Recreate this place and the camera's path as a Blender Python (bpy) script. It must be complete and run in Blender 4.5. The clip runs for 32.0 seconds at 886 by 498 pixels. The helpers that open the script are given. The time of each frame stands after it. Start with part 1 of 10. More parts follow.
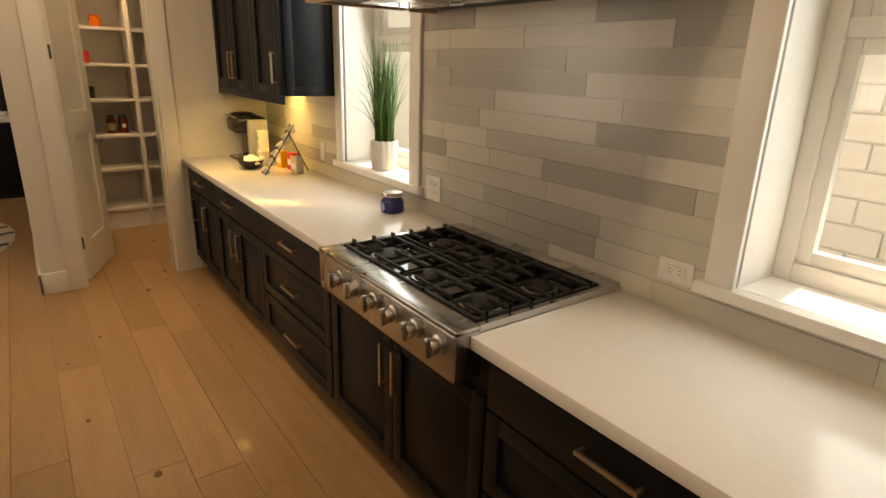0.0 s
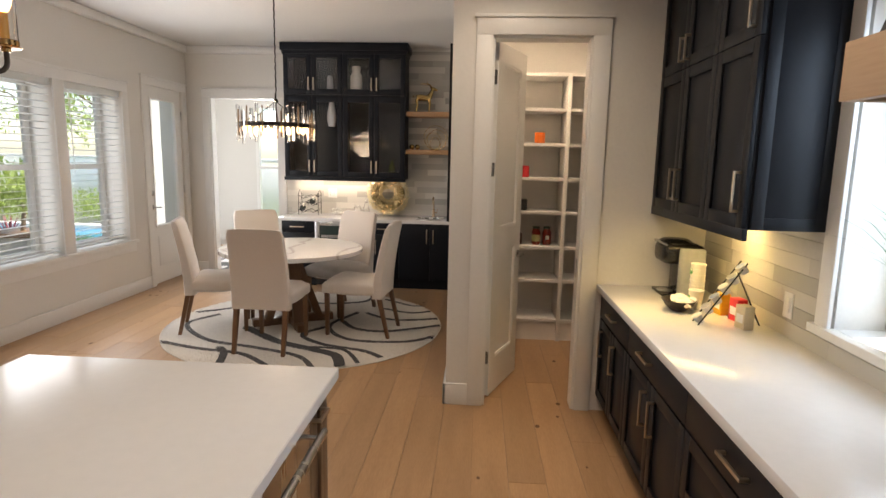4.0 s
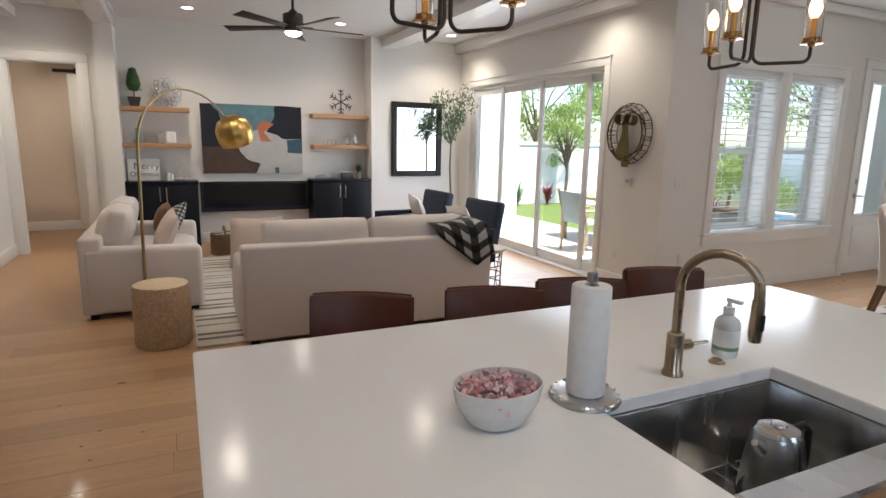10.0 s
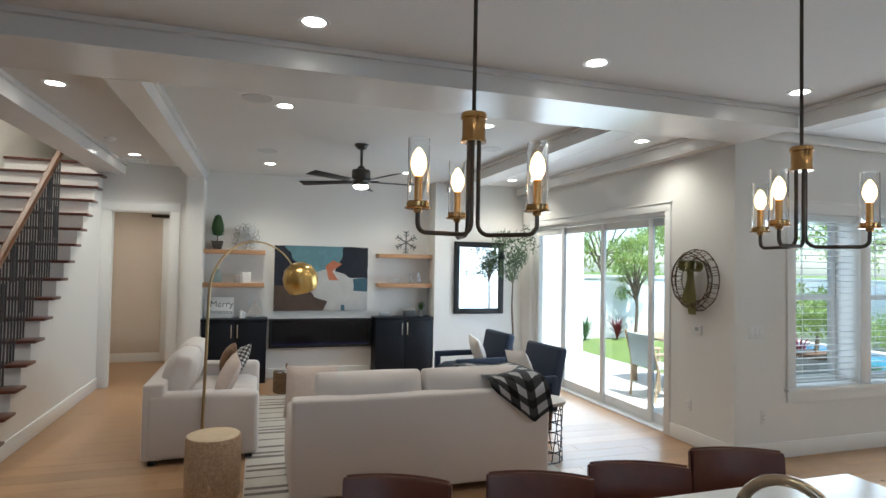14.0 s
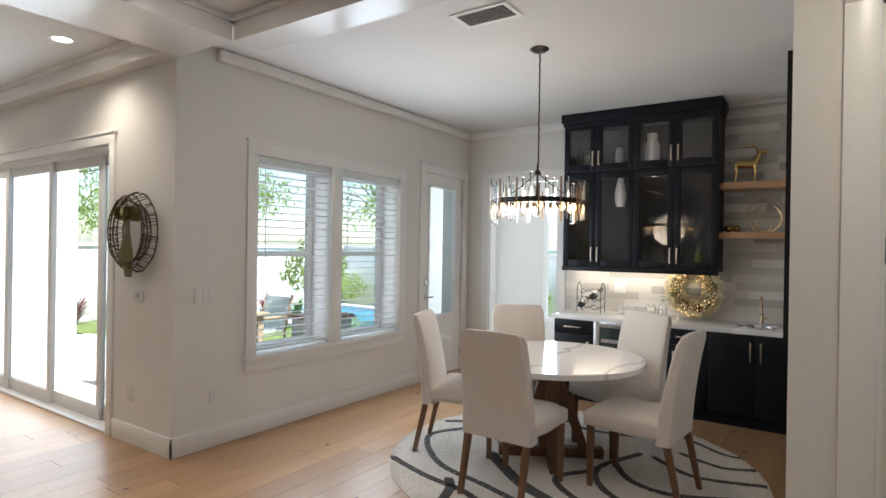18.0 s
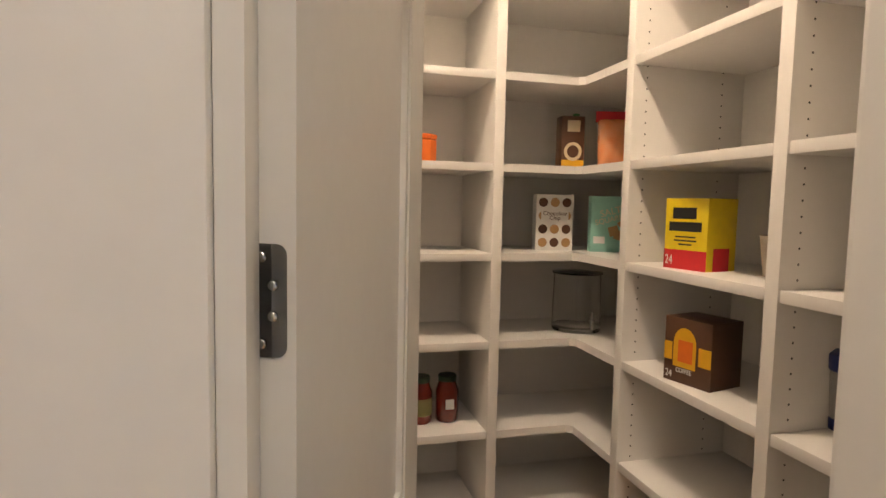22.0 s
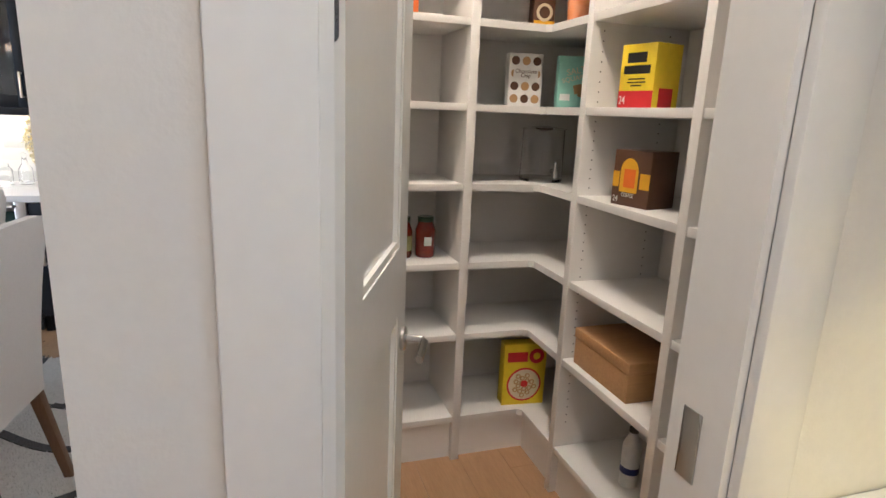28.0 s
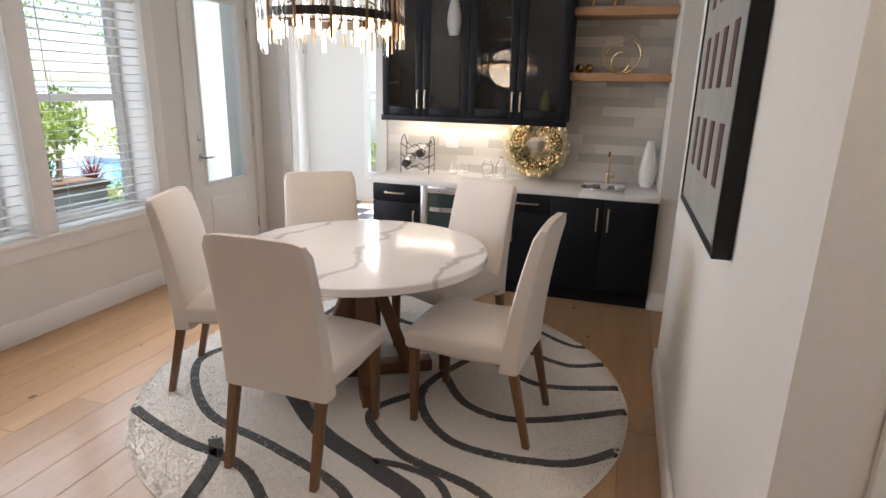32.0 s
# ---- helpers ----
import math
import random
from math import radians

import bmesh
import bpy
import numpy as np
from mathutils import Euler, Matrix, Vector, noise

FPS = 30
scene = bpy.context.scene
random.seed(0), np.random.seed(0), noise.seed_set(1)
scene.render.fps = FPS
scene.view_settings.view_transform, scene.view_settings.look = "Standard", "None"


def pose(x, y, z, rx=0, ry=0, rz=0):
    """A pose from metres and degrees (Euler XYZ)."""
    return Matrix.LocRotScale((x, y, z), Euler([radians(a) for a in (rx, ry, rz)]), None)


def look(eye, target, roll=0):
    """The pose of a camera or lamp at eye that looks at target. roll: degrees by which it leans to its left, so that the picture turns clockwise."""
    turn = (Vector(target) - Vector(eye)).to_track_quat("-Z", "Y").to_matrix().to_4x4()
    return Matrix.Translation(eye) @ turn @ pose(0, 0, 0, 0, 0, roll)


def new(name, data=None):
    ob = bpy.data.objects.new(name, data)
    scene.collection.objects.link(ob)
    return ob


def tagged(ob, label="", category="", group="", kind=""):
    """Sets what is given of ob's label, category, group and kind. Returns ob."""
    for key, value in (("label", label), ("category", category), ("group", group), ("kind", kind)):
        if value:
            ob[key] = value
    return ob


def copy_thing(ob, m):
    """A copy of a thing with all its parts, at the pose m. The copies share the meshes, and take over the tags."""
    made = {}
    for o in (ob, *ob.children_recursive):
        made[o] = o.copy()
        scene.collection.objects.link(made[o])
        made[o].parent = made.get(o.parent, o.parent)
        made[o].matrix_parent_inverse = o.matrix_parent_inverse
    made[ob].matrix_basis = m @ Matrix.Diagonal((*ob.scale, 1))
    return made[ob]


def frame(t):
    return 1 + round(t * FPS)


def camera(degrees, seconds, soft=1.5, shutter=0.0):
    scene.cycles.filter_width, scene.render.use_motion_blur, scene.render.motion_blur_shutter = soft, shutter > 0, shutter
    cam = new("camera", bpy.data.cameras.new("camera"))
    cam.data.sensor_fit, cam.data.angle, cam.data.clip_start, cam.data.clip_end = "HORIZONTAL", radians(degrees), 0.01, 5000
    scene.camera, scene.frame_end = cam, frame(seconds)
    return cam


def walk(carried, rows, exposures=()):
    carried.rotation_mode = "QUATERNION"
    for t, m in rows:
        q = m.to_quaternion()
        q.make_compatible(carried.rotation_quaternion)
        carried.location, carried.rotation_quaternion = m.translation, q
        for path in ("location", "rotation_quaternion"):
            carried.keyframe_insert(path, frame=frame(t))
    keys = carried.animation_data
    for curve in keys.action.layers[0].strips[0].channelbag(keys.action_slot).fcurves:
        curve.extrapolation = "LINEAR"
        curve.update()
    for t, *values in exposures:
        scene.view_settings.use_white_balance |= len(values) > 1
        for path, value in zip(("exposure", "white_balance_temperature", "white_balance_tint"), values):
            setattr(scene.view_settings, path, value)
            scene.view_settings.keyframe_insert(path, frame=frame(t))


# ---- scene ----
cam = camera(75.8, 32.0, shutter=0.0)
# seconds, eye x y z, heading, pitch, roll
ROWS = [
    (0, 0.208, 0.226, 1.543, -36.43, -18.02, 1.71),
    (0.5, 0.226, 0.272, 1.542, -31.46, -16.66, 1.77),
    (1, 0.240, 0.387, 1.543, -27.34, -15.34, 1.73),
    (1.5, 0.245, 0.528, 1.546, -23.81, -14.07, 1.76),
    (2, 0.253, 0.630, 1.550, -20.29, -12.84, 1.77),
    (2.5, 0.320, 0.715, 1.545, -15.82, -11.35, 1.77),
    (4.5, 0.343, 1.081, 1.615, 11.98, -8.37, 1.00),
    (5, 0.359, 1.051, 1.618, 21.24, -8.19, 0.91),
    (5.5, 0.416, 0.989, 1.603, 30.38, -8.04, 0.95),
    (6, 0.433, 0.941, 1.563, 38.26, -7.88, 0.96),
    (6.5, 0.452, 0.877, 1.540, 44.39, -7.92, 0.99),
    (7, 0.471, 0.793, 1.527, 48.71, -8.15, 0.89),
    (7.5, 0.498, 0.692, 1.510, 51.46, -8.63, 0.91),
    (8, 0.511, 0.615, 1.492, 53.62, -9.23, 0.97),
    (8.5, 0.508, 0.554, 1.477, 55.79, -9.81, 1.12),
    (9, 0.506, 0.504, 1.479, 58.52, -10.33, 1.07),
    (9.5, 0.501, 0.465, 1.485, 61.53, -10.56, 1.13),
    (10, 0.494, 0.434, 1.497, 65.07, -10.68, 1.11),
    (10.5, 0.486, 0.407, 1.511, 68.42, -10.65, 1.13),
    (11, 0.486, 0.394, 1.532, 71.09, -10.41, 1.09),
    (11.5, 0.495, 0.402, 1.560, 72.82, -9.62, 1.09),
    (12, 0.502, 0.414, 1.584, 73.73, -7.94, 1.09),
    (12.5, 0.493, 0.426, 1.612, 73.95, -5.32, 1.15),
    (13, 0.487, 0.450, 1.641, 73.94, -2.21, 1.14),
    (13.5, 0.492, 0.471, 1.710, 73.48, 0.42, 1.14),
    (15.5, 0.381, 1.106, 1.686, 66.32, 4.61, 1.22),
    (16, 0.326, 1.299, 1.628, 61.40, 4.96, 1.27),
    (16.5, 0.339, 1.535, 1.620, 55.59, 4.42, 1.18),
    (17, 0.321, 1.795, 1.574, 48.95, 3.71, 1.07),
    (17.5, 0.252, 2.062, 1.559, 41.52, 1.95, 1.00),
    (18, 0.269, 2.354, 1.532, 34.25, -0.12, 0.92),
    (18.5, 0.286, 2.640, 1.505, 26.05, -2.25, 1.01),
    (19, 0.273, 2.930, 1.475, 17.81, -3.85, 1.15),
    (19.5, 0.232, 3.195, 1.473, 9.45, -4.92, 1.20),
    (20, 0.268, 3.480, 1.456, 1.67, -5.51, 1.30),
    (20.5, 0.312, 3.740, 1.480, -4.95, -5.75, 1.34),
    (21, 0.323, 3.980, 1.521, -9.97, -5.78, 1.30),
    (21.5, 0.363, 4.159, 1.583, -13.09, -5.41, 1.21),
    (22, 0.437, 4.299, 1.622, -14.63, -4.46, 1.14),
    (22.5, 0.495, 4.386, 1.682, -15.77, -2.62, 0.97),
    (23, 0.526, 4.411, 1.726, -16.52, 0.18, 0.93),
    (23.5, 0.534, 4.407, 1.756, -17.04, 3.06, 0.95),
    (24, 0.540, 4.400, 1.759, -17.45, 5.27, 1.02),
    (24.5, 0.541, 4.401, 1.730, -18.02, 5.85, 0.90),
    (25, 0.524, 4.386, 1.680, -18.73, 4.92, 0.98),
    (25.5, 0.501, 4.371, 1.624, -19.14, 2.36, 0.97),
    (26, 0.474, 4.351, 1.576, -19.60, -1.45, 0.96),
    (26.5, 0.470, 4.315, 1.534, -19.54, -5.99, 1.12),
    (28.5, 0.272, 3.941, 1.415, -15.35, -15.30, 2.78),
    (29, 0.192, 3.852, 1.494, -9.39, -17.23, 1.82),
    (29.5, 0.078, 3.779, 1.498, -3.28, -17.35, 1.65),
    (30, -0.043, 3.708, 1.498, 2.17, -17.31, 1.68),
    (30.5, -0.111, 3.670, 1.502, 7.12, -17.40, 1.61),
    (31, -0.140, 3.644, 1.510, 11.32, -17.30, 1.55),
    (31.5, -0.155, 3.625, 1.533, 14.66, -16.87, 1.50),
    (32, -0.154, 3.627, 1.569, 17.17, -15.63, 1.44),
]


def aim(x, y, z, yaw, pitch, roll):
    a, b = radians(yaw), radians(pitch)
    return look((x, y, z), (x - math.sin(a) * math.cos(b), y + math.cos(a) * math.cos(b), z + math.sin(b)), roll)


walk(cam, [(r[0], aim(*r[1:])) for r in ROWS],
     exposures=[(0.0, 1.15, 10900, 17), (1.0, 1.38, 11000, 18), (2.0, 1.53, 7200, 18), (2.5, 1.44, 6900, 16), (4.5, 1.30, 7100, 15), (5.0, 1.22, 6700, 14), (6.0, 1.20, 6200, 12), (7.0, 1.13, 6000, 11), (8.0, 1.15, 5900, 11), (9.0, 1.23, 6150, 12), (11.0, 1.23, 6000, 11), (13.0, 1.24, 5500, 3), (16.0, 1.11, 5700, 4), (17.0, 1.18, 5800, 3),
                (18.0, 1.20, 6100, 9), (19.0, 1.35, 6200, 14), (20.5, 1.65, 7100, 26), (22.5, 1.52, 6600, 12), (24.5, 1.55, 6300, 10), (26.5, 1.72, 5500, 10), (28.5, 2.07, 5600, 11), (30.0, 1.77, 6100, 12), (31.0, 1.51, 6500, 14), (32.0, 1.44, 6400, 15)])

# ---- light ----
world = bpy.data.worlds.new("sky")
scene.world = world
world.use_nodes = True
wn = world.node_tree.nodes
sky = wn.new("ShaderNodeTexSky")
sky.sky_type, sky.sun_disc = "NISHITA", False
sky.sun_elevation, sky.sun_rotation = radians(61.1), radians(84.8)
world.node_tree.links.new(sky.outputs[0], wn["Background"].inputs[0])
wn["Background"].inputs[1].default_value = 0.15
sun = new("sun", bpy.data.lights.new("sun", "SUN"))
sun.data.energy, sun.data.angle, sun.data.color = 5.0, radians(0.5), (1.0, 0.95, 0.88)
sun.matrix_world = look((0, 0, 30), (-11.0, -1.0, 10.0))


LAMPS = 0.5


def area_lamp(name, eye, target, sx, sy, watts, col):
    ob = new(name, bpy.data.lights.new(name, "AREA"))
    ob.data.shape, ob.data.size, ob.data.size_y, ob.data.energy, ob.data.color = "RECTANGLE", sx, sy, watts * LAMPS, col
    ob.matrix_world = look(eye, target)
    return ob


SKYCOL = (0.86, 0.93, 1.0)
area_lamp("window_light", (-5.98, 4.59, 1.2), (-5.98, 0, 0.9), 2.7, 2.1, 48, SKYCOL)
area_lamp("window_light", (-3.80, 5.72, 1.43), (0, 5.72, 1.43), 0.8, 1.5, 4, SKYCOL)
area_lamp("window_light", (-3.55, 5.72, 1.45), (0, 5.72, 1.55), 0.8, 1.5, 17, SKYCOL)
area_lamp("window_light", (-3.80, 6.73, 1.43), (0, 6.73, 1.43), 0.8, 1.5, 4, SKYCOL)
area_lamp("window_light", (-3.55, 6.73, 1.45), (0, 6.73, 1.55), 0.8, 1.5, 17, SKYCOL)
area_lamp("window_light", (-3.18, 10.95, 1.42), (-3.0, 5, 1.0), 0.7, 1.9, 90, SKYCOL)
area_lamp("window_light", (1.92, 2.92, 1.6), (0, 2.92, 1.2), 0.6, 1.1, 10, (0.58, 0.78, 1.0))
area_lamp("window_light", (1.92, 0.45, 1.6), (0, 0.45, 1.2), 0.6, 1.1, 10, (0.58, 0.78, 1.0))


def spot_lamp(x, y, z, watts, col=(1.0, 0.86, 0.68), name="recessed_lamp", wide=140, r=0.06):
    ob = new(name, bpy.data.lights.new(name, "SPOT"))
    ob.data.energy, ob.data.color, ob.data.spot_size, ob.data.spot_blend, ob.data.shadow_soft_size = watts * LAMPS, col, radians(wide), 0.8, r
    ob.location = (x, y, z)
    return ob


CEIL, BEAM = 3.0, 2.85
RECESSED = [(-4.36, -0.92), (-4.36, 0.72), (-4.36, 2.51), (-4.36, 4.2), (-7.3, -0.95), (-7.3, 0.65), (-7.3, 2.5), (-7.3, 4.12),
            (-2.6, 0.8), (-2.6, 2.54), (-2.6, 4.22), (0.45, 0.75), (0.45, 2.55), (0.45, 3.9), (-0.85, -1.2)]
for lx, ly in RECESSED:
    spot_lamp(lx, ly, CEIL - 0.03, 47 if lx < -7 else 34 if lx < -4 else 5 if lx < -2 and ly > 4 else 11 if lx < -2 else 32 if ly > 3.5 else 34 if 0 < ly < 1 else 22)
spot_lamp(0.75, 5.4, CEIL - 0.03, 50, (1.0, 0.80, 0.58), wide=168)
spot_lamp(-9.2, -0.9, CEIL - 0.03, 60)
# unseen fill lamp added high over the stairs to brighten the stairwell
spot_lamp(-6.6, -2.05, 5.46, 260)

# ---- helpers of this scene ----
MATS = {}


def material(name, color, rough=0.5, metal=0.0, color2=None, grain=40.0, stretch=(1, 1, 1), bump=0.0, bump_scale=200.0, vary=0.0,
             coat=0.0, spec=0.5, big=1.2, rvar=0.08, sheen=0.0, trans=0.0, ior=1.45, emit=None, power=0.0, alpha=1.0):
    """A procedural surface: two colours mixed by coarse and fine noise, uneven gloss, fine relief, and a shade that differs from piece to piece."""
    m = bpy.data.materials.new(name)
    m.use_nodes = True
    nt, ln = m.node_tree.nodes, m.node_tree.links
    p = nt["Principled BSDF"]
    p.inputs["Roughness"].default_value, p.inputs["Metallic"].default_value = rough, metal
    p.inputs["Coat Weight"].default_value, p.inputs["Specular IOR Level"].default_value = coat, spec
    p.inputs["Coat Roughness"].default_value = 0.08
    p.inputs["Sheen Weight"].default_value = sheen
    p.inputs["Transmission Weight"].default_value, p.inputs["IOR"].default_value, p.inputs["Alpha"].default_value = trans, ior, alpha
    c2 = color2 or tuple(c * 0.88 for c in color)
    tc = nt.new("ShaderNodeTexCoord")
    mp = nt.new("ShaderNodeMapping")
    mp.inputs["Scale"].default_value = stretch
    ln.new(tc.outputs["Object"], mp.inputs[0])
    fine, coarse = nt.new("ShaderNodeTexNoise"), nt.new("ShaderNodeTexNoise")
    for n, s, d in ((fine, grain, 6), (coarse, big, 3)):
        n.inputs["Scale"].default_value, n.inputs["Detail"].default_value = s, d
        ln.new(mp.outputs[0], n.inputs["Vector"])
    add = nt.new("ShaderNodeMath")
    add.operation = "MULTIPLY_ADD"
    add.inputs[1].default_value = 0.5
    half = nt.new("ShaderNodeMath")
    half.operation = "MULTIPLY"
    half.inputs[1].default_value = 0.5
    ln.new(coarse.outputs[0], half.inputs[0])
    ln.new(fine.outputs[0], add.inputs[0])
    ln.new(half.outputs[0], add.inputs[2])
    ramp = nt.new("ShaderNodeValToRGB")
    ramp.color_ramp.elements[0].position, ramp.color_ramp.elements[1].position = 0.35, 0.65
    ramp.color_ramp.elements[0].color, ramp.color_ramp.elements[1].color = (*c2, 1), (*color, 1)
    ln.new(add.outputs[0], ramp.inputs[0])
    out = ramp.outputs[0]
    if vary:
        info, hsv, rng = nt.new("ShaderNodeObjectInfo"), nt.new("ShaderNodeHueSaturation"), nt.new("ShaderNodeMapRange")
        rng.inputs["To Min"].default_value, rng.inputs["To Max"].default_value = 1 - vary, 1 + vary
        ln.new(info.outputs["Random"], rng.inputs["Value"])
        ln.new(rng.outputs[0], hsv.inputs["Value"])
        ln.new(out, hsv.inputs["Color"])
        out = hsv.outputs[0]
        off = nt.new("ShaderNodeVectorMath")
        off.operation = "MULTIPLY_ADD"
        off.inputs[1].default_value, off.inputs[2].default_value = (1, 1, 1), (0, 0, 0)
        wide = nt.new("ShaderNodeMath")
        wide.operation = "MULTIPLY"
        wide.inputs[1].default_value = 37.0
        ln.new(info.outputs["Random"], wide.inputs[0])
        ln.new(tc.outputs["Object"], off.inputs[0])
        ln.new(wide.outputs[0], off.inputs[2])
        ln.new(off.outputs[0], mp.inputs[0])
    ln.new(out, p.inputs["Base Color"])
    rr = nt.new("ShaderNodeMapRange")
    rr.inputs["To Min"].default_value, rr.inputs["To Max"].default_value = max(rough - rvar, 0.01), min(rough + rvar, 1.0)
    ln.new(coarse.outputs[0], rr.inputs["Value"])
    ln.new(rr.outputs[0], p.inputs["Roughness"])
    if bump:
        bn = nt.new("ShaderNodeTexNoise")
        bn.inputs["Scale"].default_value, bn.inputs["Detail"].default_value = bump_scale, 4
        ln.new(mp.outputs[0], bn.inputs["Vector"])
        bp = nt.new("ShaderNodeBump")
        bp.inputs["Strength"].default_value, bp.inputs["Distance"].default_value = bump, 0.004
        ln.new(bn.outputs[0], bp.inputs["Height"])
        ln.new(bp.outputs[0], p.inputs["Normal"])
    if emit:
        p.inputs["Emission Color"].default_value, p.inputs["Emission Strength"].default_value = (*emit, 1), power
    MATS[name] = m
    return m


WALL = material("painted_wall", (0.74, 0.72, 0.68), 0.75, color2=(0.70, 0.68, 0.645), grain=60, bump=0.12, bump_scale=160)
CEILP = material("ceiling_paint", (0.70, 0.685, 0.66), 0.85, color2=(0.67, 0.655, 0.635), bump=0.08, bump_scale=120)
BEAMP = material("semi_gloss_beam_paint", (0.74, 0.725, 0.70), 0.22, color2=(0.72, 0.705, 0.68), bump=0.02, rvar=0.05)
TRIM = material("trim_paint", (0.80, 0.79, 0.765), 0.32, color2=(0.77, 0.76, 0.735), bump=0.03)
OAK = material("oak_planks", (0.45, 0.275, 0.148), 0.36, color2=(0.36, 0.21, 0.105), grain=26, stretch=(7, 0.7, 1), big=2.2, vary=0.14, bump=0.10, bump_scale=60, coat=0.12)
KNOT = material("oak_knots", (0.15, 0.075, 0.035), 0.55, grain=80)
JOINT = material("plank_joint", (0.32, 0.195, 0.105), 0.8)
NAVY = material("dark_navy_cabinet", (0.009, 0.0105, 0.015), 0.42, spec=0.25, color2=(0.007, 0.008, 0.011), bump=0.04, bump_scale=90)
QUARTZ = material("white_quartz", (0.80, 0.79, 0.78), 0.15, spec=0.45, color2=(0.77, 0.76, 0.75), grain=25, rvar=0.03)
STEEL = material("brushed_steel", (0.55, 0.54, 0.53), 0.27, 1.0, color2=(0.52, 0.51, 0.50), grain=60, stretch=(1, 8, 1), rvar=0.04, bump=0.012)
BRONZE = material("champagne_bronze", (0.46, 0.35, 0.24), 0.28, 1.0, color2=(0.41, 0.31, 0.21))
NICKEL = material("satin_nickel_pull", (0.62, 0.53, 0.42), 0.3, 1.0)
BLACKMETAL = material("black_metal", (0.015, 0.015, 0.015), 0.45, 0.3)
IRON = material("cast_iron", (0.014, 0.014, 0.015), 0.55, 0.0, bump=0.25, bump_scale=300)
LEATHER = material("brown_leather", (0.115, 0.030, 0.014), 0.34, color2=(0.07, 0.017, 0.008), grain=18, bump=0.25, bump_scale=180, rvar=0.12)
LINEN = material("white_linen", (0.645, 0.585, 0.55), 0.9, color2=(0.60, 0.545, 0.51), grain=120, bump=0.25, bump_scale=700, sheen=0.3)
CHAIRCLOTH = material("cream_chair_fabric", (0.72, 0.66, 0.605), 0.85, color2=(0.68, 0.62, 0.565), grain=90, bump=0.15, bump_scale=600, sheen=0.2)
WALNUT = material("stained_wood_leg", (0.20, 0.105, 0.052), 0.45, color2=(0.14, 0.07, 0.035), grain=30, stretch=(5, 5, 0.5), bump=0.08)
SHELFOAK = material("oak_shelf", (0.45, 0.26, 0.135), 0.5, color2=(0.36, 0.20, 0.10), grain=22, stretch=(6, 0.6, 6), bump=0.05)
GLASSM = material("clear_glass", (1, 1, 1), 0.0, color2=(1, 1, 1), trans=1.0, rvar=0.0, ior=1.45)
WINGLASS = bpy.data.materials.new("window_glass")
WINGLASS.use_nodes = True
gn_, gl_ = WINGLASS.node_tree.nodes, WINGLASS.node_tree.links
gt_, gg_, gm_, gf_ = gn_.new("ShaderNodeBsdfTransparent"), gn_.new("ShaderNodeBsdfGlossy"), gn_.new("ShaderNodeMixShader"), gn_.new("ShaderNodeLayerWeight")
gt_.inputs["Color"].default_value, gg_.inputs["Roughness"].default_value, gf_.inputs["Blend"].default_value = (0.96, 0.98, 0.97, 1), 0.0, 0.5
gp_, ga_ = gn_.new("ShaderNodeMath"), gn_.new("ShaderNodeMath")
gp_.operation, ga_.operation = "POWER", "MULTIPLY_ADD"
gp_.inputs[1].default_value, ga_.inputs[1].default_value, ga_.inputs[2].default_value = 5.0, 0.9, 0.04
gl_.new(gf_.outputs["Facing"], gp_.inputs[0])
gl_.new(gp_.outputs[0], ga_.inputs[0])
gl_.new(ga_.outputs[0], gm_.inputs[0])
gl_.new(gt_.outputs[0], gm_.inputs[1])
gl_.new(gg_.outputs[0], gm_.inputs[2])
gl_.new(gm_.outputs[0], gn_["Material Output"].inputs["Surface"])
MELAMINE = material("white_melamine", (0.76, 0.74, 0.71), 0.4, color2=(0.74, 0.72, 0.69), rvar=0.04)
RUGM = material("cream_shag_rug", (0.80, 0.76, 0.70), 0.95, color2=(0.68, 0.64, 0.585), grain=50, bump=0.9, bump_scale=220)
GREYRUG = material("charcoal_yarn", (0.10, 0.095, 0.095), 0.95, color2=(0.07, 0.068, 0.068), bump=0.8, bump_scale=260)
MARBLE = material("white_marble", (0.78, 0.765, 0.745), 0.12, color2=(0.74, 0.72, 0.70), grain=6, rvar=0.03)
NAVYCLOTH = material("navy_velvet", (0.018, 0.028, 0.055), 0.8, color2=(0.012, 0.02, 0.04), sheen=0.08, bump=0.1, bump_scale=500)
WHITE = material("white_ceramic", (0.78, 0.77, 0.75), 0.25)
MIRRORM = material("mirror_glass", (0.85, 0.87, 0.86), 0.015, 1.0, color2=(0.85, 0.87, 0.86), rvar=0.0)
GOLD = material("brushed_gold", (0.60, 0.40, 0.14), 0.3, 1.0, color2=(0.52, 0.34, 0.11), grain=40, bump=0.04)
BULB = material("glowing_bulb", (1, 0.9, 0.7), 0.3, emit=(1.0, 0.56, 0.20), power=3.0)
LAMPDISC = material("recessed_lens", (1, 0.97, 0.9), 0.4, emit=(1.0, 0.88, 0.72), power=8.0)
SKYPATIO = material("patio_concrete", (0.66, 0.64, 0.60), 0.8, color2=(0.58, 0.56, 0.53), bump=0.2, bump_scale=80)
STUCCO = material("white_stucco", (0.80, 0.79, 0.77), 0.85, color2=(0.74, 0.73, 0.71), bump=0.35, bump_scale=140)
GRASSM = material("lawn_green", (0.17, 0.22, 0.05), 0.8, color2=(0.11, 0.16, 0.035), grain=90, bump=0.8, bump_scale=160)
WATERM = material("pool_water", (0.03, 0.26, 0.45), 0.05, color2=(0.02, 0.20, 0.38), bump=0.15, bump_scale=12)
